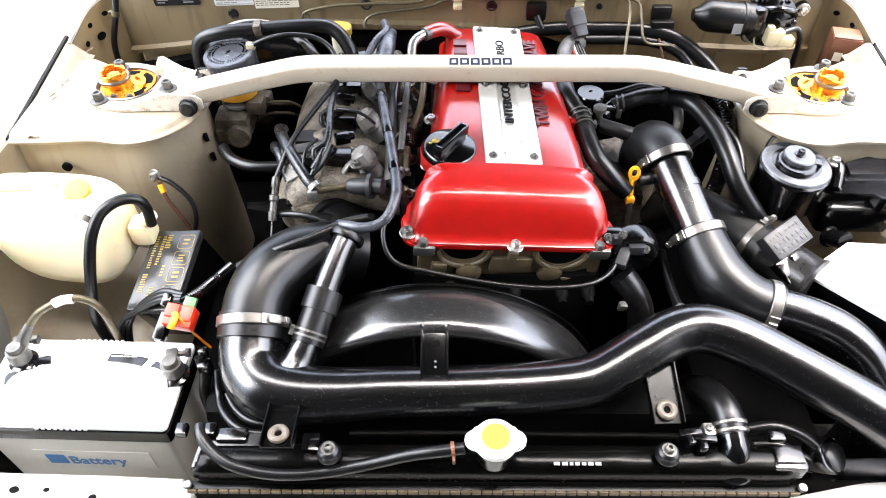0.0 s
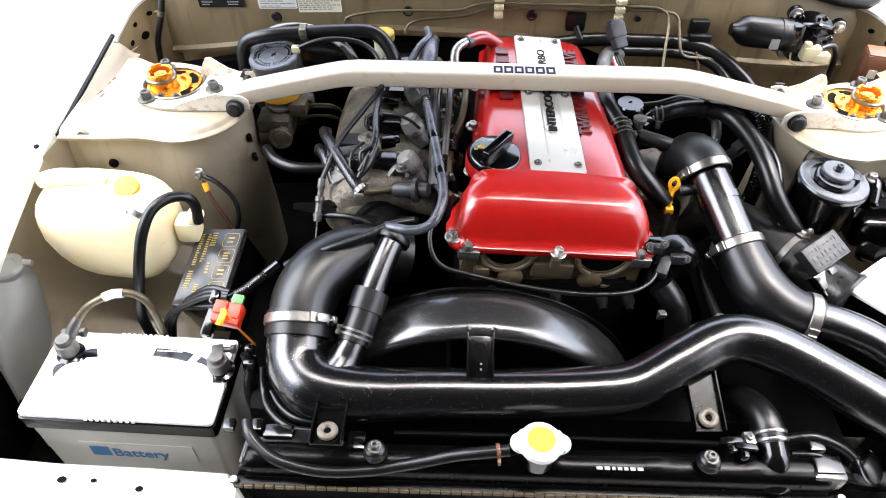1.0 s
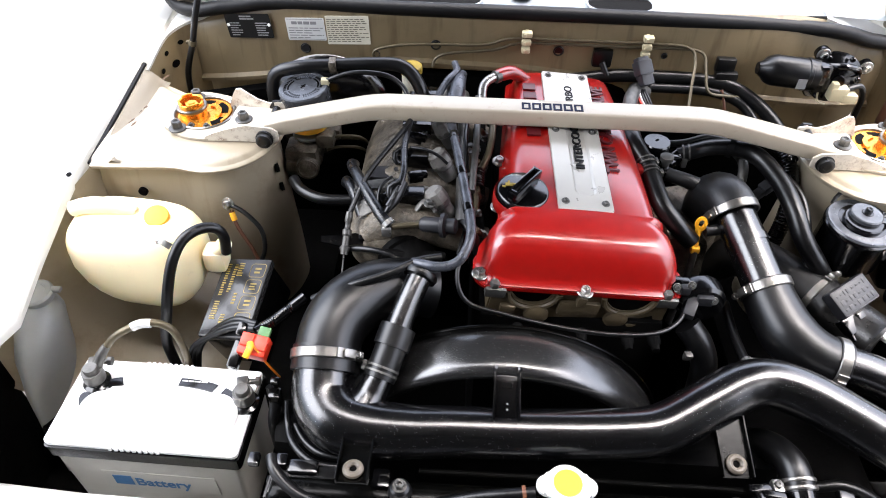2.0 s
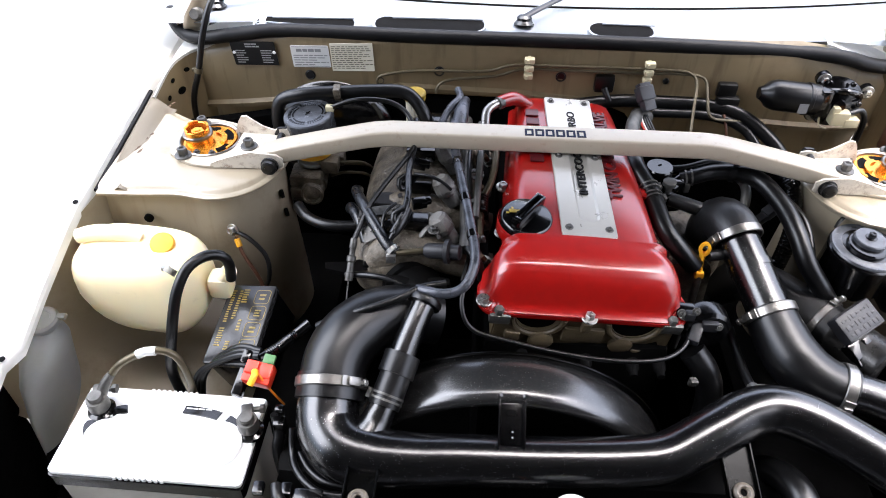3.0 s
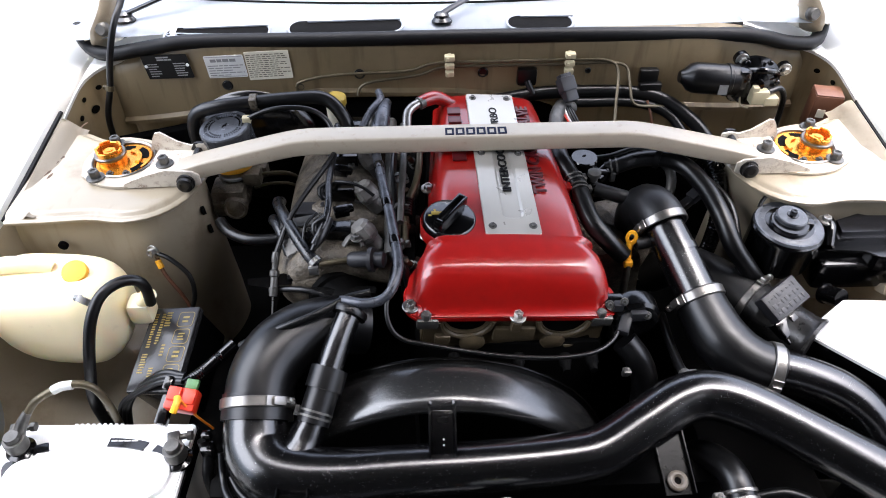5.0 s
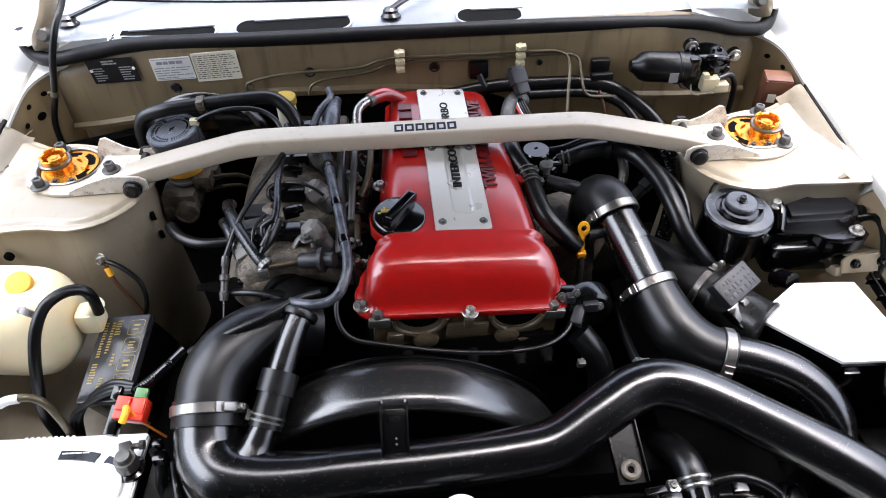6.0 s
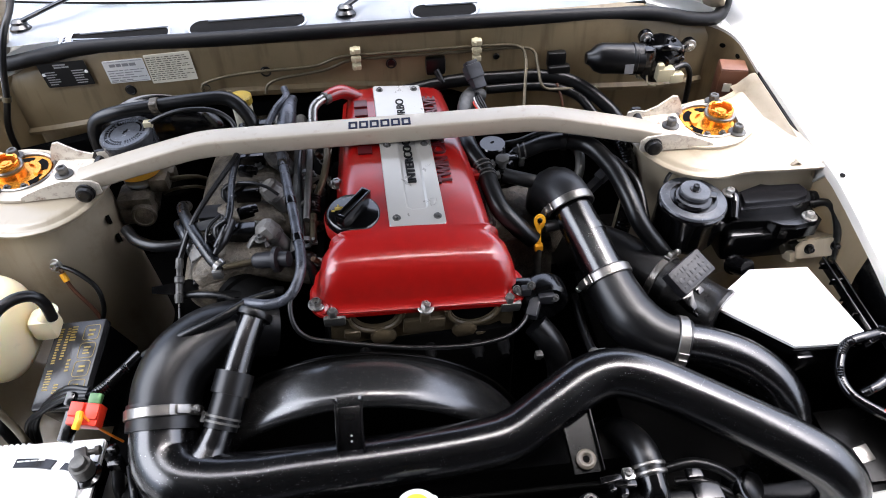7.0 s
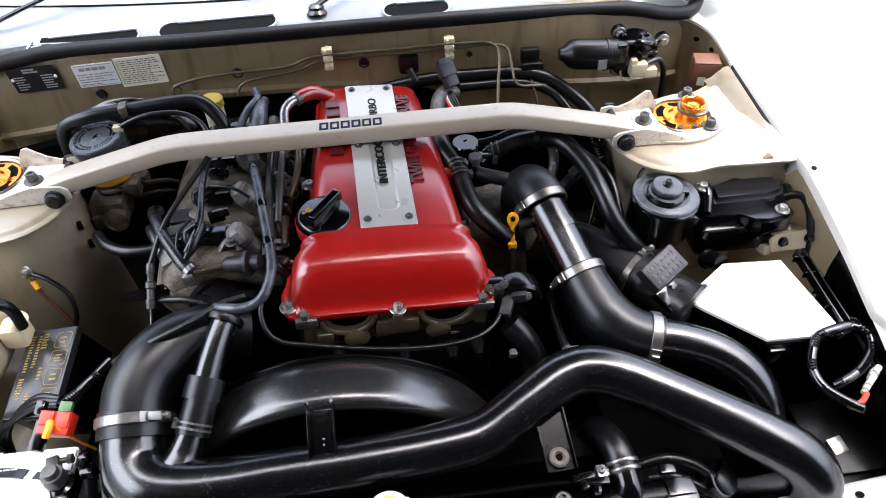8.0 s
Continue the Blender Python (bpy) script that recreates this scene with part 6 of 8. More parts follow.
tube(bm, [(0.470, 0.092, 0.882), (0.490, 0.098, 0.884), (0.502, 0.100, 0.868), (0.508, 0.105, 0.840), (0.512, 0.11, 0.80)], 0.0045, 10)
part("lead", bm, RUBBER, wm)
bm = bmesh.new()
tube(bm, [(0.432, 0.10, 0.875), (0.434, 0.095, 0.858), (0.448, 0.095, 0.852)], 0.0015, 8)
part("thin_wire", bm, IVORY, wm)

bm = bmesh.new()
box(bm, (0.294, 0.136, 0.890), (0.030, 0.014, 0.024), 0.004)
box(bm, (0.297, 0.128, 0.868), (0.036, 0.016, 0.030), 0.005)
solo("line_bracket", bm, RUBBER, "black rubber bracket holding lines on the firewall", "bracket")
rb = thing("relay_box", (0.572, 0.10, 0.80), "brown relay box in the rear corner of the bay", "relay")
bm = bmesh.new()
box(bm, (0, 0, 0), (0.042, 0.036, 0.066), 0.002, pose(0.579, 0.112, 0.834, 0, 0, -14))
part("case", bm, COPPER, rb)
bm = bmesh.new()
box(bm, (0, 0, 0.0342), (0.040, 0.034, 0.002), 0.0008, pose(0.579, 0.112, 0.834, 0, 0, -14))
part("lid", bm, COPPER, rb)
bm = bmesh.new()
box(bm, (-0.006, -0.0185, 0.004), (0.012, 0.001, 0.014), 0, pose(0.579, 0.112, 0.834, 0, 0, -14))
part("label", bm, CREAMLABEL, rb)

# ---- brake master cylinder ----
mc = thing("brake_master_cylinder", (-0.345, 0.02, 0.76), "cast brake master cylinder with a black-capped amber reservoir", "brake cylinder")
CAP = Matrix.Translation((-0.3475, 0.026, 0.873)) @ pose(0, 0, 0, 3, -6, 0)
bm = bmesh.new()
lathe(bm, [(0.034, -0.022), (0.0365, -0.020), (0.0365, 0.0), (0.0375, 0.002), (0.0375, 0.012), (0.036, 0.014), (0.030, 0.0145), (0.029, 0.0135), (0.012, 0.0135), (0, 0.0142)], CAP, 40)
cp = part("reservoir_cap", bm, GREYGLARE, mc, "black cap with grey glare painted in and moulded print round it")
bm = bmesh.new()
for k in range(46):
    if k % 9 == 8:
        continue
    a = 2 * math.pi * k / 46
    for r, s in ((0.0275, 0.0030), (0.0225, 0.0022)):
        box(bm, (r, 0, 0.0140), (s, 0.0018, 0.0008), 0, CAP @ pose(0, 0, 0, 0, 0, math.degrees(a)))
box(bm, (0, 0, 0.0143), (0.010, 0.0018, 0.0008), 0, CAP @ pose(0, 0, 0, 0, 0, 60))
box(bm, (0, 0, 0.0143), (0.006, 0.0018, 0.0008), 0, CAP @ pose(0, 0, 0, 0, 0, -30))
part("cap_print", bm, PLASTIC, cp)
bm = bmesh.new()
lathe(bm, [(0.022, 0), (0.029, 0.004), (0.030, 0.012), (0.030, 0.040)], Matrix.Translation((-0.346, 0.012, 0.822)) @ pose(0, 0, 0, -6), 28)
part("reservoir", bm, AMBER, mc, "amber plastic reservoir")
bm = bmesh.new()
lathe(bm, [(0.018, -0.006), (0.0235, 0), (0.0235, 0.004), (0.020, 0.006)], up_at((-0.346, 0.008, 0.816)), 24)
part("neck", bm, BOTTLE, mc)
bm = bmesh.new()
lathe(bm, [(0.010, -0.004), (0.0165, 0.0), (0.0175, 0.004), (0.0175, 0.02), (0.020, 0.022), (0.020, 0.12), (0.026, 0.13)], along((-0.342, -0.040, 0.785), (-0.350, 0.10, 0.800)), 24)
box(bm, (-0.352, -0.012, 0.796), (0.050, 0.044, 0.030), 0.008)
lathe(bm, [(0.0172, 0), (0.0172, 0.006), (0.0150, 0.008), (0.0135, 0.008), (0.0125, 0.0065), (0.0, 0.0068)], along((-0.3418, -0.036, 0.7845), (-0.3395, -0.060, 0.788)), 26)
box(bm, (-0.364, -0.022, 0.782), (0.024, 0.036, 0.026), 0.007)
box(bm, (-0.318, 0.0, 0.815), (0.028, 0.026, 0.024), 0.006)
box(bm, (-0.308, 0.02, 0.812), (0.020, 0.020, 0.02), 0.005)
part("cylinder", bm, CAST, mc, "oily cast cylinder body")
for k, (y, z) in enumerate(((0.0, 0.812), (0.012, 0.800), (-0.004, 0.795))):
    bm = bmesh.new()
    tube(bm, [(-0.318, y, z), (-0.300, y + 0.004, z + 0.004), (-0.272, y + 0.008, z + 0.002), (-0.262, y + 0.03, z - 0.02)], 0.0024, 8)
    part("pipe", bm, BRASS, mc)
bb = thing("brake_booster", (-0.34, 0.13, 0.72), "black domed brake booster behind the master cylinder", "brake booster")
bm = bmesh.new()
lathe(bm, [(0.106, 0.0), (0.109, 0.006), (0.106, 0.012), (0.098, 0.020), (0.080, 0.032), (0.05, 0.036), (0.0, 0.037)], pose(-0.335, 0.135, 0.775, 90), 48)
part("shell", bm, PLASTIC, bb)
hose("booster_hose", [(-0.398, 0.040, 0.830), (-0.402, 0.048, 0.866), (-0.394, 0.053, 0.891), (-0.358, 0.052, 0.903), (-0.301, 0.057, 0.906), (-0.251, 0.059, 0.909), (-0.209, 0.060, 0.908), (-0.187, 0.050, 0.896), (-0.172, 0.036, 0.872), (-0.166, 0.02, 0.84)], 0.0100, "fat black vacuum hose arching over the brake reservoir", RUBBER)
bm = bmesh.new()
open_lathe(bm, [(0.0100, -0.005), (0.0125, -0.005), (0.0125, 0.005), (0.0100, 0.005)], along((-0.307, 0.0565, 0.9055), (-0.25, 0.059, 0.909)), 24)
box(bm, (-0.307, 0.045, 0.913), (0.010, 0.008, 0.010), 0.002)
solo("hose_clamp", bm, CAST, "stained clamp on the vacuum hose", "hose clamp", "hose clamps")
hose("slim_cable", [(-0.318, 0.030, 0.893), (-0.290, 0.033, 0.904), (-0.260, 0.034, 0.909), (-0.224, 0.034, 0.905), (-0.200, 0.022, 0.894), (-0.190, 0.002, 0.880), (-0.187, -0.02, 0.862)], 0.0036, "slim black cable curving beside the vacuum hose", RUBBER, "cable")
bm = bmesh.new()
box(bm, (-0.3165, 0.031, 0.893), (0.012, 0.010, 0.010), 0.002)
solo("pipe_union", bm, IVORY, "ivory union at the end of the slim cable", "connector")
cr = thing("clutch_reservoir", (-0.194, 0.085, 0.83), "small clutch reservoir with a yellowed cap", "reservoir")
bm = bmesh.new()
lathe(bm, [(0.017, 0), (0.017, 0.010), (0.0155, 0.0115), (0.0, 0.012)], up_at((-0.194, 0.085, 0.884)), 26)
part("cap", bm, YPRINT, cr, "yellowed plastic cap")
bm = bmesh.new()
lathe(bm, [(0.010, 0), (0.0145, 0.01), (0.0145, 0.056)], up_at((-0.194, 0.085, 0.829)), 22)
part("bowl", bm, CREAMLABEL, cr)
hose("heater_hose", [(-0.352, -0.085, 0.800), (-0.335, -0.106, 0.797), (-0.305, -0.122, 0.797), (-0.268, -0.124, 0.798), (-0.245, -0.12, 0.80)], 0.0080, "black heater hose leading to the manifold", RUBBER)


# ---- intake manifold ----
im = thing("intake_manifold", (-0.19, -0.08, 0.72), "oily cast-aluminium intake manifold beside the cam cover", "intake manifold")
bm = bmesh.new()
rings = []
for y, r, dz in ((-0.222, 0.012, -0.006), (-0.218, 0.028, -0.004), (-0.208, 0.039, -0.002), (-0.190, 0.045, 0.0), (-0.160, 0.047, 0.0), (-0.10, 0.045, 0.0), (0.0, 0.046, 0.0), (0.06, 0.042, 0.0), (0.08, 0.02, 0.0)):
    rings.append([(-0.207 + 1.12 * r * math.cos(2 * math.pi * j / 26), y, 0.786 + dz + r * math.sin(2 * math.pi * j / 26)) for j in range(26)])
loft(bm, rings)
part("plenum", bm, CAST, im, smooth=60)
for k, y in enumerate((-0.188, -0.104, -0.022, 0.058)):
    bm = bmesh.new()
    tube(bm, [(-0.225, y - 0.004, 0.800), (-0.197, y - 0.002, 0.820), (-0.162, y, 0.818), (-0.120, y, 0.804), (-0.075, y, 0.790)], [0.026, 0.025, 0.023, 0.022, 0.021], 18)
    part("runner", bm, CAST, im, smooth=60)
    # Webs and head flange are near black, for the shade between the runners.
    if k:
        bm = bmesh.new()
        box(bm, (-0.150, y - 0.042, 0.792), (0.085, 0.030, 0.020), 0.006)
        part("web", bm, DARK, im)
bm = bmesh.new()
box(bm, (-0.085, -0.065, 0.792), (0.020, 0.300, 0.046), 0.004)
part("head_flange", bm, DARK, im)
bm = bmesh.new()
box(bm, (-0.212, -0.108, 0.8345), (0.052, 0.026, 0.010), 0.002)
lathe(bm, [(0.005, 0), (0.005, 0.006)], up_at((-0.198, -0.108, 0.839)), 6)
part("cover_plate", bm, GREY, im, "grey bracket plate")
# Throttle body in front, facing the intake hose
bm = bmesh.new()
lathe(bm, [(0.043, 0), (0.043, 0.010), (0.037, 0.014), (0.036, 0.055), (0.040, 0.058), (0.040, 0.066)], along((-0.150, -0.262, 0.772), (-0.185, -0.19, 0.782)), 28)
box(bm, (-0.165, -0.235, 0.776), (0.085, 0.016, 0.070), 0.008)
part("throttle_body", bm, DARK, im)
# Fast-idle can on top
bm = bmesh.new()
lathe(bm, [(0.008, 0), (0.010, 0.004), (0.010, 0.026), (0.016, 0.028), (0.016, 0.033), (0.010, 0.035), (0.010, 0.046), (0.007, 0.048)], along((-0.158, -0.206, 0.834), (-0.118, -0.214, 0.840)), 20)
part("vacuum_can", bm, GREY, im, "grey vacuum can with a flange")
bm = bmesh.new()
tube(bm, [(-0.195, -0.216, 0.836), (-0.178, -0.210, 0.834), (-0.156, -0.206, 0.834)], 0.0042, 10)
part("vacuum_pipe", bm, BRASS, im)
bm = bmesh.new()
tube(bm, [(-0.172, -0.196, 0.832), (-0.160, -0.184, 0.848), (-0.148, -0.178, 0.852), (-0.140, -0.192, 0.842)], 0.0042, 8, flat=0.5)
box(bm, (-0.150, -0.200, 0.832), (0.038, 0.014, 0.010), 0.002)
part("bracket", bm, DULL, im)
for p in ((-0.148, -0.186, 0.851), (-0.180, -0.196, 0.832), (-0.165, -0.030, 0.848)):
    put("bolt", BOLT8, up_at(p), im)

# Injectors and their plugs
for k, (x, y, z) in enumerate(((-0.146, -0.172, 0.850), (-0.146, -0.098, 0.856), (-0.146, -0.022, 0.858), (-0.143, 0.050, 0.860))):
    ij = thing("fuel_injector", (x, y, z - 0.03), "grey-capped fuel injector with its black plug", "fuel injector", "fuel injectors")
    ax_ = Vector((-0.50, 0.12, 0.84)).normalized()
    p0 = Vector((x + 0.022, y - 0.004, z - 0.026))
    bm = bmesh.new()
    lathe(bm, [(0.0125, 0), (0.0125, 0.018), (0.0145, 0.020), (0.0145, 0.026)], along(p0, p0 + ax_), 18)
    part("body", bm, DULL, ij)
    bm = bmesh.new()
    lathe(bm, [(0.0150, 0), (0.0155, 0.003), (0.0135, 0.017), (0.010, 0.021), (0, 0.0215)], along(p0 + 0.024 * ax_, p0 + ax_), 8)
    part("cap", bm, CAPGREY, ij, "grey faceted cap", smooth=0)
    bm = bmesh.new()
    box(bm, (x - 0.026, y + 0.004, z - 0.002), (0.032, 0.021, 0.019), 0.002, None)
    box(bm, (x - 0.046, y + 0.004, z - 0.002), (0.012, 0.015, 0.014), 0.002, None)
    part("plug", bm, PLASTIC, ij, "black electrical plug")
    bm = bmesh.new()
    tube(bm, [(x - 0.012, y + 0.015, z + 0.004), (x - 0.002, y + 0.018, z - 0.002), (x + 0.010, y + 0.016, z - 0.008)], 0.003, 8)
    part("clip", bm, STEEL, ij)

bm = bmesh.new()
tube(bm, [(-0.112, 0.09, 0.845), (-0.110, 0.0, 0.840), (-0.108, -0.10, 0.836), (-0.106, -0.20, 0.832)], 0.0085, 14)
solo("fuel_rail", bm, DULL, "grey steel fuel rail along the injectors", "fuel rail")
for pts, r, mat, lab in (([(-0.091, 0.03, 0.878), (-0.090, -0.031, 0.868), (-0.092, -0.089, 0.858), (-0.094, -0.150, 0.845)], 0.0046, DULL, "grey steel pipe beside the cam cover"),
                         ([(-0.070, 0.02, 0.876), (-0.068, -0.03, 0.862), (-0.073, -0.07, 0.850), (-0.086, -0.11, 0.838), (-0.088, -0.17, 0.825)], 0.0050, BRASS, "brown-stained fuel pipe beside the cam cover")):
    hose("fuel_pipe", pts, r, lab, mat, "pipe")
bm = bmesh.new()
lathe(bm, [(0.009, 0), (0.009, 0.010), (0.0075, 0.012), (0.0075, 0.022), (0.009, 0.024)], along((-0.069, 0.004, 0.872), (-0.068, -0.03, 0.862)), 14)
solo("pipe_union", bm, DULL, "steel union on the fuel pipe", "connector")
bm = bmesh.new()
for s in range(7):
    lathe(bm, [(0.0078, s * 0.0042), (0.0092, s * 0.0042 + 0.001), (0.0092, s * 0.0042 + 0.003), (0.0078, s * 0.0042 + 0.004)], along((-0.086, -0.10, 0.842), (-0.088, -0.17, 0.825)), 12)
solo("flexible_joint", bm, RUBBER, "ribbed rubber joint on the fuel pipe", "hose")

# Harnesses and hoses over the manifold
hose("main_harness", [(-0.132, 0.06, 0.878), (-0.130, 0.0, 0.884), (-0.127, -0.045, 0.884), (-0.115, -0.115, 0.880), (-0.103, -0.180, 0.871), (-0.094, -0.240, 0.863), (-0.098, -0.268, 0.854), (-0.110, -0.284, 0.845), (-0.130, -0.287, 0.840), (-0.150, -0.282, 0.838), (-0.162, -0.275, 0.834)], 0.0062, "silver-grey taped wiring harness beside the cam cover", SILVERTAPE, "cable")
for p, q in (((-0.1287, -0.022, 0.8842), (-0.127, -0.045, 0.884)), ((-0.1215, -0.078, 0.8825), (-0.115, -0.115, 0.880)), ((-0.109, -0.148, 0.8758), (-0.103, -0.180, 0.871)), ((-0.0985, -0.210, 0.867), (-0.094, -0.240, 0.863))):
    bm = bmesh.new()
    open_lathe(bm, [(0.0058, -0.006), (0.0068, -0.0055), (0.0072, 0.0), (0.0068, 0.0055), (0.0058, 0.006)], along(p, q), 16)
    solo("tape_band", bm, PLASTIC, "glossy black tape band round the harness", "tape", "tape bands on the harness")
hose("front_harness", [(-0.100, -0.268, 0.852), (-0.108, -0.292, 0.840), (-0.104, -0.310, 0.824), (-0.090, -0.318, 0.811), (-0.060, -0.322, 0.804), (0.009, -0.327, 0.790), (0.076, -0.331, 0.785), (0.130, -0.325, 0.783), (0.160, -0.308, 0.784), (0.176, -0.285, 0.790)], 0.0028, "thin black harness in front of the cylinder head", RUBBER, "cable")
hose("harness_branch", [(-0.128, -0.266, 0.836), (-0.157, -0.275, 0.836), (-0.189, -0.295, 0.833), (-0.228, -0.308, 0.825), (-0.262, -0.312, 0.812), (-0.280, -0.312, 0.800)], 0.0050, "black harness branch over the intake hose", RUBBER, "cable")
bm = bmesh.new()
open_lathe(bm, [(0.0160, -0.004), (0.0205, -0.004), (0.0215, 0.0), (0.0205, 0.004), (0.0160, 0.004)], along((-0.1525, -0.286, 0.8225), (-0.163, -0.312, 0.811)), 26)
solo("harness_holder", bm, RUBBER, "black rubber ring holding the harness on the bypass pipe", "bracket")
hose("injector_harness", [(-0.186, 0.02, 0.885), (-0.184, -0.040, 0.886), (-0.187, -0.100, 0.880), (-0.184, -0.150, 0.876), (-0.188, -0.176, 0.868), (-0.200, -0.200, 0.855)], 0.0044, "black injector harness over the manifold", TAPE, "cable")
for y in (-0.098, -0.172):
    hose("plug_lead", [(-0.186, y, 0.874), (-0.200, y - 0.006, 0.868), (-0.196, y - 0.016, 0.860), (-0.183, y + 0.004, 0.855)], 0.0042, "short taped lead to an injector plug", RUBBER, "cable", group="injector leads")
bm = bmesh.new()
tube(bm, [(-0.186, -0.164, 0.866), (-0.193, -0.190, 0.858), (-0.202, -0.206, 0.850)], [0.009, 0.008, 0.003], 12)
solo("lead_boot", bm, RUBBER, "pointed black boot hanging from the harness", "connector")
cw = thing("throttle_cable", (-0.255, -0.2, 0.75), "throttle cable in black sheath with a stamped bracket", "cable")
bm = bmesh.new()
tube(bm, [(-0.175, -0.02, 0.890), (-0.189, -0.071, 0.888), (-0.231, -0.142, 0.862), (-0.249, -0.186, 0.838), (-0.2545, -0.200, 0.826)], 0.0036, 10)
part("sheath", bm, RUBBER, cw)
bm = bmesh.new()
lathe(bm, [(0.0042, 0), (0.0050, 0.004), (0.0050, 0.012), (0.0038, 0.014), (0.0038, 0.022), (0.0062, 0.024), (0.0062, 0.030), (0.0045, 0.032), (0.0045, 0.044), (0.006, 0.046), (0.005, 0.056)], along((-0.2515, -0.190, 0.835), (-0.2565, -0.238, 0.790)), 14)
part("adjuster", bm, DULL, cw)
bm = bmesh.new()
tube(bm, [(-0.2558, -0.232, 0.797), (-0.2575, -0.255, 0.772), (-0.258, -0.262, 0.74)], 0.0012, 6)
part("inner_wire", bm, STEEL, cw)
bm = bmesh.new()
slab(bm, [(-0.034, -0.004), (-0.010, -0.008), (0.020, -0.004), (0.030, 0.006), (0.010, 0.010), (-0.012, 0.006), (-0.034, 0.004)], 0.003, pose(-0.2535, -0.214, 0.806, 35, 8, 8))
box(bm, (-0.228, -0.206, 0.806), (0.022, 0.016, 0.012), 0.003)
part("bracket", bm, PLASTIC, cw)
hose("vacuum_hose", [(-0.262, -0.080, 0.828), (-0.261, -0.100, 0.842), (-0.245, -0.140, 0.851), (-0.227, -0.175, 0.850), (-0.206, -0.208, 0.843), (-0.196, -0.216, 0.837)], 0.0075, "glossy black vacuum hose over the manifold", TAPE)
hose("vacuum_hose", [(-0.272, -0.100, 0.810), (-0.266, -0.117, 0.826), (-0.252, -0.145, 0.828), (-0.238, -0.176, 0.815)], 0.0075, "glossy black vacuum hose over the manifold", TAPE)
bm = bmesh.new()
open_lathe(bm, [(0.0075, -0.003), (0.0092, -0.003), (0.0092, 0.003), (0.0075, 0.003)], along((-0.199, -0.214, 0.839), (-0.206, -0.208, 0.843)), 18)
box(bm, (-0.200, -0.224, 0.834), (0.012, 0.006, 0.012), 0.001)
solo("hose_clamp", bm, STEEL, "small bright clamp on the vacuum hose", "hose clamp", "hose clamps")
# Blue-grey plug and junk behind the bar
gp = thing("harness_plug", (-0.122, 0.05, 0.86), "blue-grey taped harness fork behind the strut bar", "connector")
bm = bmesh.new()
tube(bm, [(-0.124, 0.010, 0.878), (-0.120, 0.045, 0.890), (-0.115, 0.070, 0.893)], [0.012, 0.0115, 0.007], 14)
part("trunk", bm, SILVERTAPE, gp)
bm = bmesh.new()
tube(bm, [(-0.150, 0.018, 0.882), (-0.138, 0.045, 0.893), (-0.124, 0.068, 0.898), (-0.128, 0.088, 0.900)], 0.0055, 10)
part("branch", bm, SILVERTAPE, gp)
bm = bmesh.new()
for x, y, z, s in ((-0.152, 0.028, 0.880, 0.020), (-0.168, 0.016, 0.872, 0.016), (-0.145, 0.005, 0.876, 0.014), (-0.16, 0.05, 0.868, 0.022)):
    box(bm, (x, y, z), (s, s * 0.9, s * 0.7), 0.003, None)
solo("connector_cluster", bm, PLASTIC, "cluster of black plugs behind the strut bar", "connector")

# Vapour pipe with red end behind the bar
vp = thing("vapour_pipe", (-0.06, 0.05, 0.87), "bright steel vapour pipe with a red elbow at the cam cover", "pipe")
bm = bmesh.new()
tube(bm, [(-0.083, -0.010, 0.872), (-0.085, 0.015, 0.887), (-0.083, 0.034, 0.897), (-0.072, 0.045, 0.902), (-0.058, 0.054, 0.903)], 0.0065, 14)
part("pipe", bm, STEEL, vp)
bm = bmesh.new()
tube(bm, [(-0.066, 0.049, 0.903), (-0.052, 0.059, 0.903), (-0.040, 0.067, 0.900), (-0.018, 0.074, 0.885)], [0.009, 0.0105, 0.010, 0.009], 14)
part("elbow", bm, RED, vp, "red painted elbow")
bm = bmesh.new()
lathe(bm, [(0.0095, -0.004), (0.0095, 0.004)], along((-0.064, 0.050, 0.9025), (-0.052, 0.059, 0.903)), 14)
part("clip", bm, DULL, vp)

# ---- exhaust side of the engine ----
bm = bmesh.new()
rings = []
for j in range(15):
    y = -0.165 + j * 0.0085
    row = []
    for i in range(13):
        x = 0.148 + i * 0.0068
        h = 0.790 - 0.9 * (x - 0.185) ** 2 * 6 + 0.010 * noise.noise((x * 38, y * 38, 0.3)) + 0.005 * noise.noise((x * 110, y * 110, 2.0))
        row.append((x, y, h))
    row = [(0.146, y, 0.70)] + row + [(0.236, y, 0.70)]
    rings.append(row)
loft(bm, rings)
part("exhaust_manifold", bm, CAST, engine, "rough grey heat shield over the exhaust manifold")
bm = bmesh.new()
lathe(bm, [(0.05, 0), (0.062, 0.01), (0.066, 0.03), (0.06, 0.05), (0.03, 0.06)], along((0.25, -0.05, 0.72), (0.26, -0.12, 0.70)), 26)
tube(bm, [(0.238, -0.098, 0.72), (0.238, -0.098, 0.78)], 0.028, 18)
part("turbocharger", bm, CAST, engine)

vv = thing("coolant_valve", (0.165, -0.045, 0.82), "black plastic coolant valve with hoses", "valve")
bm = bmesh.new()
lathe(bm, [(0.014, 0), (0.0195, 0.006), (0.0195, 0.022), (0.018, 0.024), (0, 0.0245)], up_at((0.166, -0.036, 0.836)), 24)
box(bm, (0.185, -0.046, 0.838), (0.030, 0.022, 0.020), 0.004)
box(bm, (0.168, -0.072, 0.830), (0.030, 0.026, 0.022), 0.004)
cyl(bm, (0.183, -0.052, 0.834), (0.200, -0.040, 0.842), 0.011)
part("body", bm, PLASTIC, vv)
bm = bmesh.new()
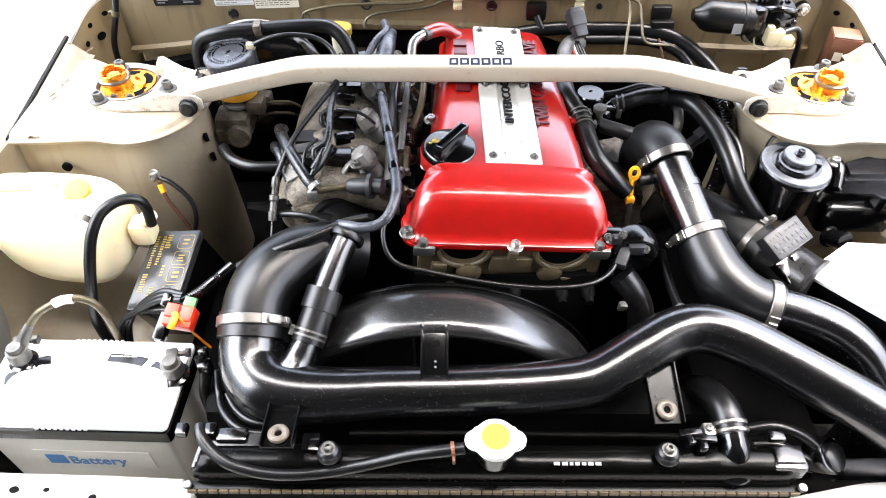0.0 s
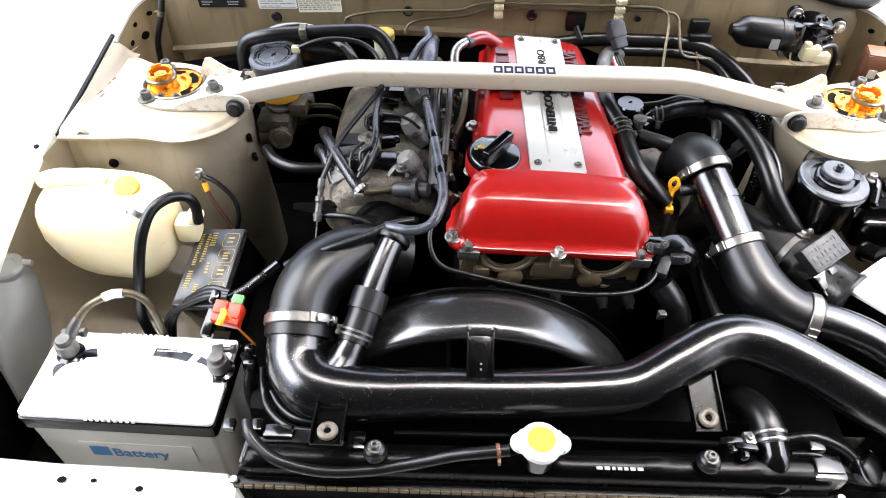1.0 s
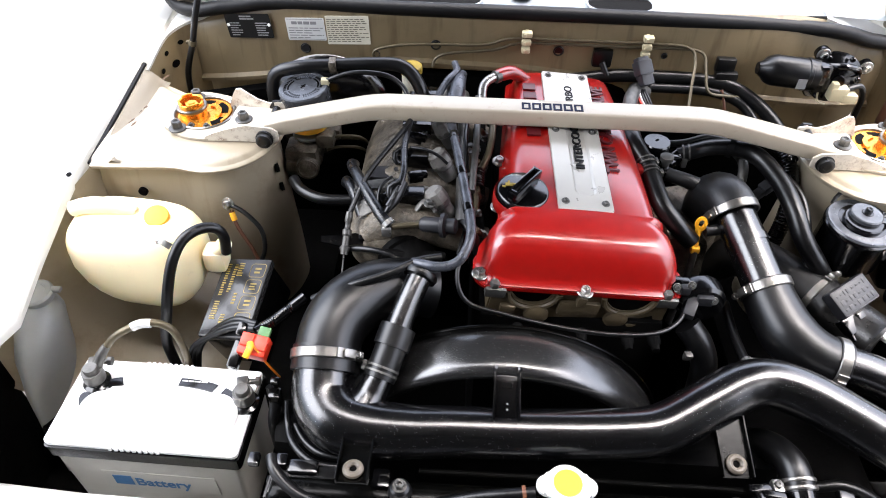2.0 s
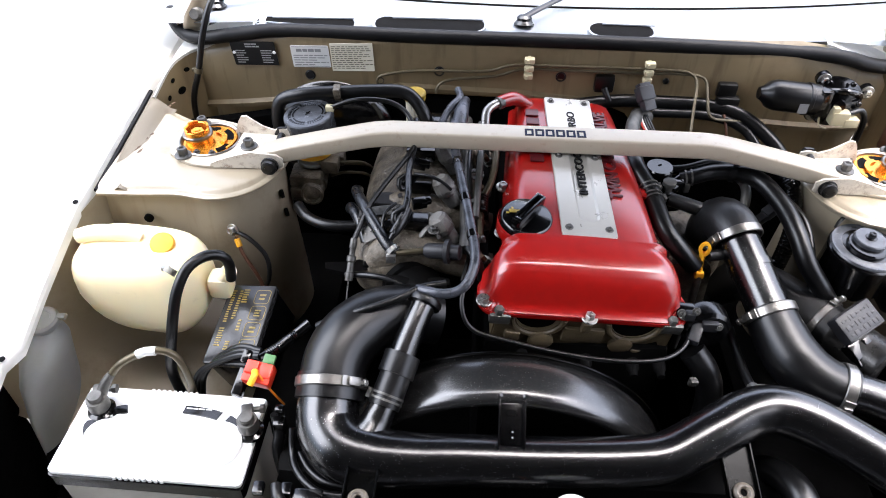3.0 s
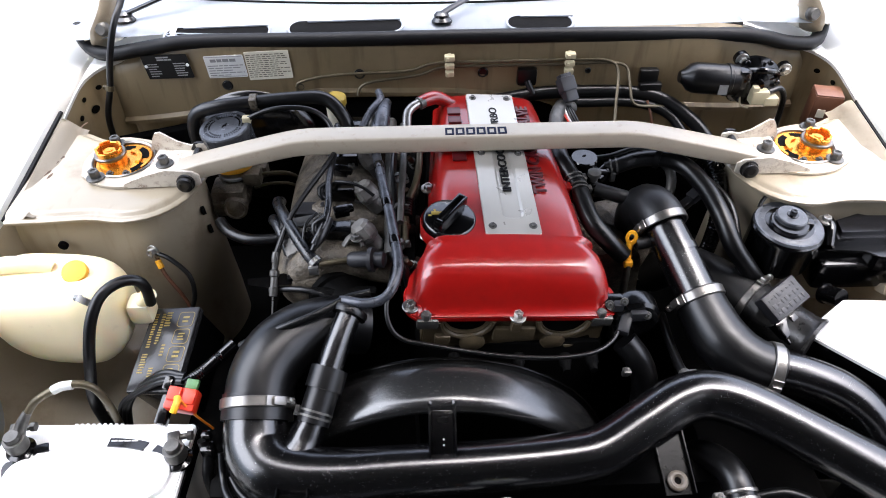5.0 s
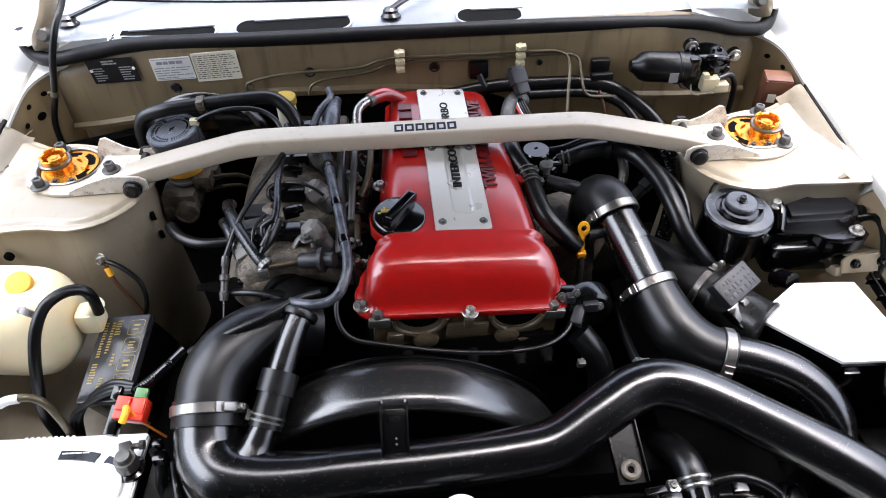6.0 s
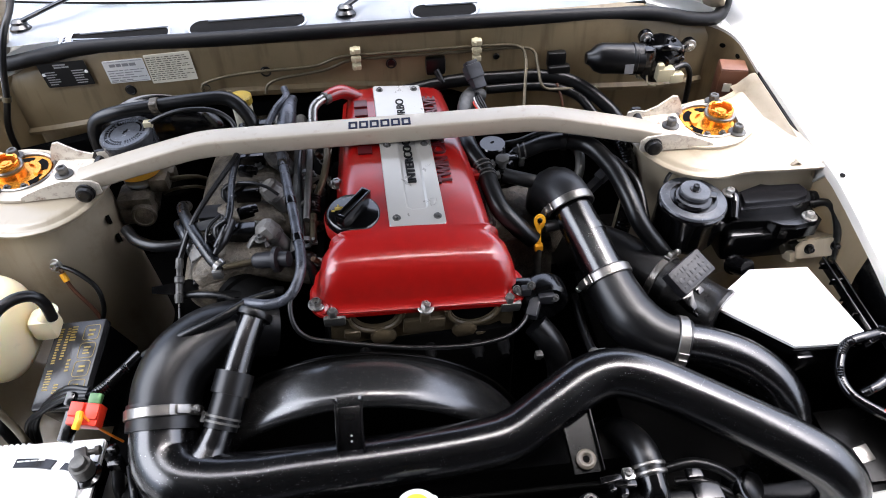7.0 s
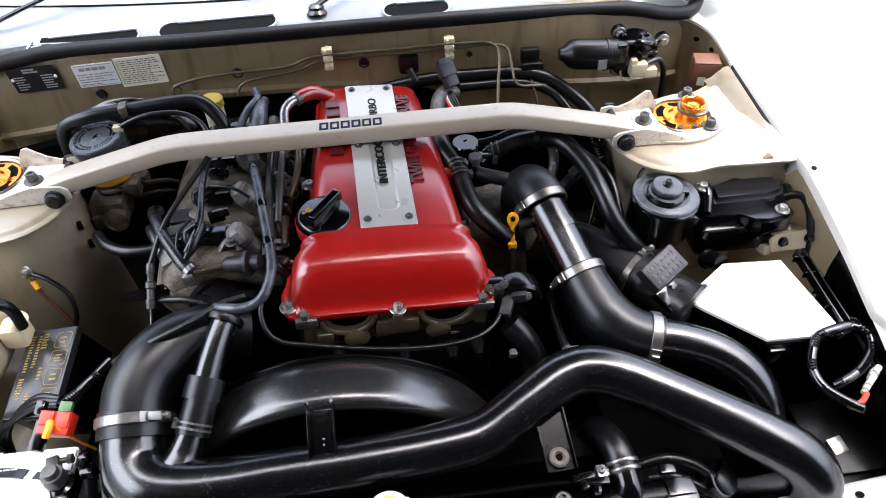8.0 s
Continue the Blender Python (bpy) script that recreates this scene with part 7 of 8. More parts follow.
lathe(bm, [(0.006, 0), (0.006, 0.010), (0.0095, 0.012), (0.0095, 0.018), (0.005, 0.020)], up_at((0.1755, -0.066, 0.838)), 12)
part("stud", bm, DULL, vv)
bm = bmesh.new()
slab(bm, rounded(0.006, 0.003, 0.0014), 0.0006, up_at((0.166, -0.034, 0.8605), 0, 0, 30))
part("slot", bm, DARK, vv)
hose("coolant_hose", [(0.156, 0.10, 0.860), (0.140, 0.050, 0.866), (0.131, 0.000, 0.864), (0.133, -0.040, 0.858), (0.146, -0.072, 0.848), (0.150, -0.086, 0.844)], 0.0125, "thick black coolant hose beside the cam cover", RUBBER)
hose("coolant_hose", [(0.150, -0.086, 0.844), (0.152, -0.110, 0.842), (0.160, -0.145, 0.832), (0.180, -0.165, 0.816), (0.202, -0.172, 0.795)], 0.0130, "thick black coolant hose beside the cam cover", RUBBER)
for p, q in (((0.1465, -0.072, 0.848), (0.150, -0.086, 0.844)), ((0.1505, -0.090, 0.844), (0.152, -0.110, 0.842))):
    bm = bmesh.new()
    for d in (-0.004, 0.003):
        open_lathe(bm, [(0.0127, d), (0.0140, d), (0.0140, d + 0.0025), (0.0127, d + 0.0025)], along(p, q), 22)
    box(bm, (0.0150, 0, 0), (0.006, 0.008, 0.010), 0.001, along(p, q))
    solo("spring_clip", bm, DULL, "dark spring clip on the coolant hose", "hose clamp", "hose clamps")
hose("heater_return_hose", [(0.198, -0.040, 0.842), (0.218, -0.041, 0.849), (0.240, -0.036, 0.853), (0.275, -0.037, 0.855), (0.305, -0.054, 0.853), (0.325, -0.098, 0.845), (0.335, -0.140, 0.832), (0.345, -0.172, 0.811), (0.365, -0.190, 0.786), (0.385, -0.195, 0.76)], [0.0110, 0.0115, 0.0120, 0.0125, 0.0125, 0.0125, 0.0125, 0.0125, 0.0125, 0.0125], "long black hose arching toward the air box", RUBBER)
bm = bmesh.new()
for d in (-0.004, 0.004):
    open_lathe(bm, [(0.0112, d), (0.0126, d), (0.0126, d + 0.0025), (0.0112, d + 0.0025)], along((0.207, -0.0405, 0.8455), (0.229, -0.041, 0.850)), 22)
box(bm, (0.206, -0.052, 0.836), (0.008, 0.006, 0.014), 0.001)
solo("spring_clip", bm, DULL, "dark spring clip on the long hose", "hose clamp", "hose clamps")
bm = bmesh.new()
open_lathe(bm, [(0.0125, -0.004), (0.0148, -0.004), (0.0148, 0.004), (0.0125, 0.004)], along((0.271, -0.0365, 0.855), (0.30, -0.05, 0.854)), 22)
solo("hose_tie", bm, RUBBER, "black rubber tie round the long hose", "clip")
hose("water_pipe", [(0.176, -0.080, 0.836), (0.205, -0.092, 0.834), (0.235, -0.098, 0.826), (0.25, -0.10, 0.815)], 0.0100, "grey-black hose running under the rubber elbow", SILICONE)
hose("thin_hose", [(0.180, -0.030, 0.852), (0.205, -0.032, 0.857), (0.241, -0.022, 0.862), (0.27, -0.01, 0.85)], 0.0048, "thin black hose behind the coolant valve", RUBBER)
hose("thin_hose", [(0.30, -0.03, 0.835), (0.335, -0.06, 0.835), (0.358, -0.105, 0.825), (0.362, -0.15, 0.80), (0.36, -0.19, 0.77)], 0.0060, "thin black hose beside the long hose", RUBBER)
hose("grey_hose", [(0.275, -0.01, 0.84), (0.292, -0.035, 0.835), (0.290, -0.062, 0.825), (0.280, -0.08, 0.805)], 0.0070, "grey hose curving behind the rubber elbow", DULL)
bm = bmesh.new()
box(bm, (0, 0, 0), (0.040, 0.012, 0.012), 0.002, pose(0.300, -0.096, 0.815, 0, -25, 30))
box(bm, (0.022, 0, 0.002), (0.018, 0.015, 0.015), 0.002, pose(0.300, -0.096, 0.815, 0, -25, 30))
solo("sensor_plug", bm, GREY, "grey plug in the dark beside the turbo elbow", "connector")
ds = thing("dipstick", (0.21, -0.17, 0.70), "yellow oil dipstick handle on its tube", "dipstick")
bm = bmesh.new()
m = pose(0.2105, -0.164, 0.818, 78, 0, -10)
o = [(0.0078 * math.cos(a), 0.003 + 0.0105 * math.sin(a)) for a in np.linspace(0, 2 * math.pi, 28, endpoint=False)]
i = [(0.0036 * math.cos(a), 0.004 + 0.0058 * math.sin(a)) for a in np.linspace(0, 2 * math.pi, 28, endpoint=False)]
va = [[bm.verts.new(m @ Vector((x, y, z))) for x, y in oo] for oo, z in ((i, 0), (o, 0.0008), (o, 0.0042), (i, 0.005))]
va.append(va[0])
for a, b in zip(va, va[1:]):
    for j in range(len(o)):
        bm.faces.new((a[j], a[(j + 1) % len(o)], b[(j + 1) % len(o)], b[j]))
tube(bm, [(0.2100, -0.1655, 0.811), (0.2090, -0.170, 0.803), (0.2080, -0.177, 0.791)], [0.0048, 0.0036, 0.0040], 12)
box(bm, (0.2078, -0.180, 0.788), (0.012, 0.009, 0.010), 0.0025)
part("handle", bm, YELLOW, ds)
bm = bmesh.new()
tube(bm, [(0.2078, -0.180, 0.786), (0.206, -0.19, 0.74), (0.20, -0.20, 0.66)], 0.005, 12)
part("guide_tube", bm, DULL, ds)
bm = bmesh.new()
cyl(bm, (0.217, -0.168, 0.812), (0.246, -0.166, 0.815), 0.0085, 0.0075)
part("stub", bm, SILICONE, tp)
bm = bmesh.new()
box(bm, (0, 0, 0), (0.030, 0.018, 0.010), 0.003, pose(0.142, -0.088, 0.846, 0, 8, -5))
part("lug", bm, RED, engine)

# Cam angle sensor and plugs at the front of the head
cs = thing("cam_sensor", (0.195, -0.265, 0.76), "black cam sensor with plugs on the head's front corner", "sensor")
bm = bmesh.new()
lathe(bm, [(0.030, 0), (0.031, 0.004), (0.030, 0.022), (0.026, 0.026), (0.0, 0.027)], pose(0.196, -0.252, 0.782, 88, 0, 4), 28)
box(bm, (0.168, -0.262, 0.800), (0.026, 0.018, 0.022), 0.004)
part("housing", bm, PLASTIC, cs)
bm = bmesh.new()
box(bm, (0, 0, 0), (0.014, 0.036, 0.016), 0.003, pose(0.182, -0.282, 0.790, 20, 0, -25))
box(bm, (0.196, -0.281, 0.798), (0.020, 0.008, 0.014), 0.002)
box(bm, (0.172, -0.272, 0.806), (0.012, 0.010, 0.012), 0.002)
part("plug", bm, GREY, cs)
for p in ((0.206, -0.283, 0.800), (0.160, -0.274, 0.812), (0.178, -0.2720, 0.814)):
    put("bolt", BOLT_SMALL, pose(*p, 60), cs)
for p, s in (((0.05, -0.300, 0.752), 0.007), ((0.108, -0.300, 0.748), 0.008), ((0.140, -0.302, 0.752), 0.008), ((-0.03, -0.300, 0.755), 0.007)):
    bm = bmesh.new()
    lathe(bm, [(s, 0), (s, 0.012), (s * 0.7, 0.016), (s * 0.6, 0.024)], pose(*p, 92), 14)
    part("boss", bm, DARK, engine)
hose("lower_coolant_hose", [(0.185, -0.285, 0.755), (0.203, -0.300, 0.735), (0.215, -0.311, 0.700), (0.222, -0.316, 0.62)], 0.0170, "black hose dropping beside the head", RUBBER)
bm = bmesh.new()
box(bm, (0.183, -0.318, 0.735), (0.009, 0.006, 0.014), 0.002)
box(bm, (0.183, -0.323, 0.741), (0.009, 0.006, 0.006), 0.001)
solo("spring_clip", bm, DULL, "bright spring clip on the dropping hose", "hose clamp", "hose clamps")
hose("breather_hose", [(0.250, -0.23, 0.74), (0.246, -0.28, 0.745), (0.2465, -0.320, 0.748), (0.247, -0.335, 0.752)], 0.0055, "thin black hose ending at the intercooler pipe", RUBBER)
bm = bmesh.new()
lathe(bm, [(0.007, 0), (0.007, 0.008)], along((0.247, -0.334, 0.752), (0.247, -0.35, 0.757)), 12)
box(bm, (0.254, -0.338, 0.758), (0.012, 0.006, 0.004), 0.001)
solo("hose_clamp", bm, STEEL, "small bright clamp on the thin hose", "hose clamp", "hose clamps")
bm = bmesh.new()
cyl(bm, (0.310, -0.262, 0.770), (0.310, -0.268, 0.792), 0.002)
lathe(bm, [(0.0055, 0), (0.0055, 0.003), (0.003, 0.004)], pose(0.310, -0.268, 0.790, 15), 12)
box(bm, (0.312, -0.266, 0.775), (0.010, 0.003, 0.010), 0.001)
solo("loose_screw", bm, STEEL, "bright clamp screw standing beside the lower elbow", "screw")

# Coil harness plug behind the cover
cc = thing("coil_plug", (0.157, 0.08, 0.86), "grey harness plug standing behind the cam cover", "connector")
bm = bmesh.new()
m = along((0.163, 0.072, 0.886), (0.150, 0.100, 0.918))
box(bm, (0, 0, 0.008), (0.020, 0.014, 0.018), 0.002, m)
box(bm, (0, 0, 0.026), (0.025, 0.017, 0.022), 0.0025, m)
box(bm, (0, 0, 0.038), (0.019, 0.014, 0.008), 0.002, m)
part("housing", bm, GREY, cc)
bm = bmesh.new()
box(bm, (0.0, -0.0095, 0.028), (0.010, 0.004, 0.016), 0.001, m)
part("latch", bm, GREY, cc)
for q in (-0.0085, 0.0085):
    bm = bmesh.new()
    box(bm, (q, -0.0088, 0.022), (0.0022, 0.002, 0.022), 0.0006, m)
    part("rib", bm, GREY, cc)
for k, mat in enumerate((REDPLASTIC, WHITE_AND_GLARE, RUBBER, RUBBER, GREY)):
    bm = bmesh.new()
    tube(bm, [(0.148 + 0.003 * k, 0.068, 0.880), (0.150 + 0.004 * k, 0.050, 0.874), (0.160 + 0.003 * k, 0.030, 0.865), (0.170 + 0.002 * k, 0.005, 0.855)], 0.0017, 6)
    part("wire", bm, mat, cc)
hose("steel_pipe", [(0.132, 0.02, 0.868), (0.138, 0.050, 0.876), (0.150, 0.075, 0.874), (0.168, 0.09, 0.862)], 0.0105, "dull coolant pipe behind the strut bar", DULL, "pipe")

# ---- actuator with motor ----
pa = thing("power_actuator", (0.46, -0.15, 0.72), "glossy black actuator with a round head and motor barrel", "actuator")
AC = Matrix.Translation((0.4185, -0.1535, 0.762)) @ pose(0, 0, 0, 2, 2, 0)
bm = bmesh.new()
lathe(bm, [(0.040, 0), (0.044, 0.01), (0.0445, 0.055), (0.0460, 0.058), (0.0460, 0.062), (0.042, 0.066), (0.030, 0.069)], AC, 44)
part("head", bm, PLASTIC, pa, "black moulded housing")
bm = bmesh.new()
lathe(bm, [(0.0445, 0.0640), (0.0450, 0.0655), (0.0435, 0.0680), (0.0405, 0.0675), (0.0385, 0.0682), (0.026, 0.0690)], AC, 48)
part("disc", bm, GREYGLARE, pa, "black disc with painted grey glare and a raised rim")
bm = bmesh.new()
lathe(bm, [(0.0250, 0.066), (0.0250, 0.074), (0.0235, 0.0755), (0.010, 0.0760)], AC @ Matrix.Translation((-0.003, -0.004, 0)), 34)
box(bm, (0.016, 0.002, 0.073), (0.026, 0.012, 0.008), 0.002, AC @ pose(0, 0, 0, 0, 0, -15))
puck = part("puck", bm, PLASTIC, pa, "black stepped boss")
bm = bmesh.new()
lathe(bm, [(0.0205, 0.0752), (0.0205, 0.0800), (0.0190, 0.0815), (0.008, 0.0820)], AC @ Matrix.Translation((0.0, 0.002, 0)), 32)
part("boss_top", bm, GREYGLARE, puck, "boss top with painted grey glare")
put("screw", SCREW_DARK, AC @ pose(0.0, 0.002, 0.0815), puck)
bm = bmesh.new()
slab(bm, [(0.494, -0.129), (0.537, -0.129), (0.541, -0.121), (0.590, -0.123), (0.597, -0.143), (0.590, -0.159), (0.567, -0.166), (0.489, -0.166)], 0.034, Matrix.Translation((0, 0, 0.782)), 0.006)
part("motor_barrel", bm, PULLEY, pa, "glossy black motor cover with a flat top", smooth=45)
bm = bmesh.new()
lathe(bm, [(0.010, 0), (0.0125, 0.003), (0.0125, 0.010), (0.009, 0.013)], along((0.600, -0.140, 0.795), (0.62, -0.142, 0.794)), 20)
part("end_cap", bm, GASKET, pa)
bm = bmesh.new()
slab(bm, [(0.462, -0.170), (0.500, -0.118), (0.598, -0.126), (0.602, -0.180), (0.592, -0.190), (0.560, -0.195), (0.538, -0.191), (0.530, -0.173), (0.480, -0.172)], 0.022, Matrix.Translation((0, 0, 0.774)), 0.004)
box(bm, (0.53, -0.155, 0.755), (0.12, 0.06, 0.05), 0.01)
part("carrier", bm, PLASTIC, pa)
bm = bmesh.new()
tube(bm, [(0.478, -0.170, 0.800), (0.484, -0.150, 0.815), (0.487, -0.135, 0.815), (0.489, -0.12, 0.80)], 0.008, 12)
part("strap", bm, PLASTIC, pa)
for p in ((0.480, -0.141, 0.820), (0.584, -0.177, 0.7962)):
    put("bolt", BOLT10, up_at(p), pa)
hose("actuator_wire", [(0.395, -0.118, 0.828), (0.405, -0.108, 0.838), (0.425, -0.108, 0.838), (0.44, -0.115, 0.83)], 0.0028, "thin black wire behind the actuator", RUBBER, "cable")

# ---- air box ----
ab = thing("air_box", (0.50, -0.30, 0.60), "black air box with sky glare painted white on its lid", "air box")
out = [(0.411, -0.285), (0.484, -0.233), (0.564, -0.236), (0.586, -0.352), (0.584, -0.360), (0.490, -0.358)]
AB = Matrix.Translation((0, 0, 0.7545)) @ Matrix.Translation((0.5, -0.29, 0)) @ pose(0, 0, 0, 3.0, 1.5, 0) @ Matrix.Translation((-0.5, 0.29, 0))
# A black lid in white, for the sky that it mirrors.
bm = bmesh.new()
slab(bm, out, 0.006, AB, 0.0015)
part("lid", bm, WHITE_AND_GLARE, ab, "glossy lid painted white as sky reflection")
bm = bmesh.new()
c = Vector((0.505, -0.30))
slab(bm, [tuple(c + (Vector(p) - c) * 1.03) for p in out], 0.010, AB @ Matrix.Translation((0, 0, -0.0105)), 0.002)
slab(bm, [tuple(c + (Vector(p) - c) * 0.97) for p in out], 0.16, AB @ Matrix.Translation((0, 0, -0.168)))
part("housing", bm, PLASTIC, ab)
bm = bmesh.new()
for x in (0.590, 0.6005):
    box(bm, (x, -0.292, 0.004), (0.003, 0.135, 0.014), 0.001, AB)
for k in range(5):
    box(bm, (0.5925, -0.236 - k * 0.028, 0.004), (0.020, 0.002, 0.010), 0, AB)
part("ribbed_edge", bm, PLASTIC, ab, "ribbed black edge")
bm = bmesh.new()
box(bm, (0.560, -0.235, -0.010), (0.018, 0.014, 0.012), 0.002, AB)
part("clip", bm, STEEL, ab)
bm = bmesh.new()
box(bm, (0.505, -0.362, -0.030), (0.020, 0.008, 0.040), 0.002, AB)
part("clip", bm, PLASTIC, ab)
bm = bmesh.new()
cyl(bm, (0.478, -0.205, 0.745), (0.487, -0.226, 0.757), 0.0125)
open_lathe(bm, [(0.0125, 0), (0.0145, 0), (0.0145, 0.004), (0.0125, 0.004)], along((0.478, -0.203, 0.744), (0.487, -0.226, 0.757)), 20)
part("spigot", bm, PLASTIC, ab)

# ---- air-flow meter ----
mf = thing("air_flow_meter", (0.40, -0.25, 0.72), "air-flow meter with a ribbed black box on a dark body", "air-flow meter")
mx = Vector((0.050, 0.033, 0.010)).normalized()
my = Vector((-0.022, 0.024, 0.015)).normalized()
mz = mx.cross(my).normalized()
my = mz.cross(mx)
MM = Matrix((mx, my, mz)).transposed().to_4x4()
MM.translation = Vector((0.394, -0.247, 0.784))
bm = bmesh.new()
box(bm, (0, 0, -0.006), (0.060, 0.036, 0.018), 0.003, MM)
bx = part("sensor_box", bm, GREY, mf, "dark grey embossed box")
bm = bmesh.new()
rnd = random.Random(4)
for row in (0.0095, -0.0005, -0.0100):
    x = -0.024
    while x < 0.022:
        w = 0.0025 + 0.004 * rnd.random()
        box(bm, (x + w / 2, row, 0.0032), (w, 0.0065 if rnd.random() > 0.4 else 0.0028, 0.0007), 0.0003, MM)
        x += w + 0.0022
for yy in (0.0165, -0.0165):
    box(bm, (0, yy, 0.0034), (0.056, 0.0014, 0.0012), 0.0005, MM)
part("embossing", bm, GREY, bx)
bm = bmesh.new()
box(bm, (-0.020, -0.028, -0.010), (0.030, 0.022, 0.016), 0.003, MM)
box(bm, (-0.022, -0.042, -0.012), (0.024, 0.012, 0.013), 0.002, MM)
box(bm, (-0.010, -0.024, 0.000), (0.010, 0.008, 0.006), 0.001, MM)
part("plug", bm, PLASTIC, mf)
bm = bmesh.new()
lathe(bm, [(0.036, 0), (0.038, 0.004), (0.034, 0.010), (0.034, 0.060), (0.038, 0.066), (0.038, 0.072)], along((0.428, -0.288, 0.740), (0.376, -0.225, 0.742)), 30)
part("body", bm, BLACKSTEEL, mf, "dark cast body")
bm = bmesh.new()
tube(bm, [(0.385, -0.236, 0.742), (0.355, -0.195, 0.742), (0.325, -0.155, 0.740), (0.295, -0.125, 0.730), (0.27, -0.11, 0.70)], [0.036, 0.034, 0.033, 0.032, 0.032], 24)
solo("intake_duct", bm, SILICONE, "black rubber duct from the air-flow meter to the turbo", "intake hose")
band_clamp((0.372, -0.218, 0.742), (-0.6, 0.78, 0), 0.0365, 0.010, (0.3, 0.3, 1.0))

# ---- right front corner ----
bm = bmesh.new()
rings = []
for z, g in ((0.742, -0.012), (0.738, 0.0), (0.70, 0.004), (0.60, 0.01), (0.45, 0.01)):
    rings.append([(0.638 + (0.018 + g) * math.cos(a), -0.290 + (0.045 + g) * math.sin(a) - (0.74 - z) * 0.25, z) for a in np.linspace(0, 2 * math.pi, 24, endpoint=False)])
loft(bm, rings)
solo("air_snorkel", bm, PLASTIC, "black plastic air snorkel inside the fender", "air duct")
bm = bmesh.new()
rings = []
for k in range(10):
    y = -0.50 + k * 0.026
    z = fender_line(y)
    rings.append([(x, y, zz) for x, zz in ((0.615, z - 0.016), (0.612, z - 0.05), (0.617, z - 0.14), (0.622, z - 0.40))])
loft(bm, rings, closed=False)
bmesh.ops.solidify(bm, geom=bm.faces[:], thickness=-0.002)
part("splash_shield", bm, PLASTIC, car, "black plastic splash shield inside the fender")
bk = thing("fender_bracket", (0.62, -0.19, 0.70), "cream steel bracket with two bolts on the inner fender", "bracket")
m = pose(0.605, -0.1915, 0.7485, 66, 0, 3)
bm = bmesh.new()
slab(bm, [(-0.032, -0.012), (0.030, -0.014), (0.031, 0.008), (0.018, 0.015), (-0.008, 0.013), (-0.024, 0.015), (-0.033, 0.006)], 0.003, m, 0.0008)
box(bm, (0, 0.014, -0.014), (0.058, 0.003, 0.028), 0.001, m)
box(bm, (-0.034, -0.010, -0.010), (0.010, 0.014, 0.020), 0.002, m)
part("plate", bm, BODY, bk)
for x in (-0.014, 0.025):
    put("bolt", SCREW_DARK, m @ pose(x, 0.0015, 0.003), bk)
hose("fender_hose", [(0.600, -0.150, 0.795), (0.618, -0.155, 0.800), (0.628, -0.165, 0.792), (0.632, -0.185, 0.765), (0.63, -0.2, 0.72)], 0.0055, "black cable bending down the inner fender", RUBBER, "cable")
hose("spare_conduit", [(0.615, -0.330, 0.735), (0.605, -0.350, 0.757), (0.580, -0.356, 0.760), (0.552, -0.362, 0.756), (0.536, -0.380, 0.750), (0.529, -0.400, 0.743), (0.533, -0.422, 0.738), (0.551, -0.442, 0.735), (0.566, -0.452, 0.732)], 0.0062, "coiled black corrugated conduit beside the air box", PLASTIC, "conduit", ribs=0.0006, pitch=0.0034)
hose("spare_conduit", [(0.575, -0.362, 0.750), (0.596, -0.357, 0.760), (0.612, -0.366, 0.756), (0.607, -0.386, 0.750), (0.589, -0.403, 0.745), (0.568, -0.414, 0.740), (0.546, -0.420, 0.735)], 0.0058, "coiled black corrugated conduit beside the air box", PLASTIC, "conduit", ribs=0.0006, pitch=0.0034)
sw = thing("wire_splices", (0.60, -0.41, 0.70), "bunch of crimped wire ends in ivory and red", "wire")
for k, (mat, dz) in enumerate(((IVORY, 0.0), (WHITE_AND_GLARE, 0.004), (CREAMLABEL, 0.008), (BOTTLE, -0.004))):
    bm = bmesh.new()
    tube(bm, [(0.578 + 0.003 * k, -0.432 + 0.003 * k, 0.732 + dz), (0.590 + 0.003 * k, -0.421 + 0.002 * k, 0.734 + dz)], 0.0035, 8)
    tube(bm, [(0.593 + 0.003 * k, -0.417 + 0.002 * k, 0.735 + dz), (0.603 + 0.002 * k, -0.407, 0.736 + dz)], 0.0038, 8)
    part("splice", bm, mat, sw)
bm = bmesh.new()
tube(bm, [(0.556, -0.447, 0.737), (0.568, -0.444, 0.735), (0.580, -0.434, 0.734)], 0.0032, 8)
part("wire", bm, REDPLASTIC, sw, "red wire")
bm = bmesh.new()
tube(bm, [(0.603, -0.407, 0.736), (0.610, -0.395, 0.735), (0.609, -0.375, 0.740), (0.603, -0.355, 0.750)], 0.0024, 8)
part("wire", bm, RUBBER, sw)
bm = bmesh.new()
box(bm, (0, 0, 0), (0.020, 0.020, 0.003), 0.0008, pose(0.562, -0.455, 0.657, 12, 0, 12))
lathe(bm, [(0.003, 0), (0.003, 0.0006)], pose(0.562, -0.455, 0.6586, 12), 12)
solo("clip_nut", bm, BAND, "square bright clip nut on the front panel", "clip nut")
bm = bmesh.new()
box(bm, (0.585, -0.440, 0.650), (0.11, 0.10, 0.010), 0.003)
box(bm, (0.60, -0.42, 0.60), (0.10, 0.04, 0.10), 0.01)
box(bm, (0.50, -0.487, 0.585), (0.28, 0.030, 0.125), 0.006)
box(bm, (0.50, -0.45, 0.50), (0.28, 0.20, 0.02), 0.004)
part("corner_panel", bm, TANKBLACK, car, "black corner panel behind the crossmember")
bp_ = thing("bonnet_buffer", (0.395, -0.495, 0.66), "round black bonnet buffer with a bright rim", "buffer")
m = pose(0.392, -0.492, 0.690, 22, 30, 0)
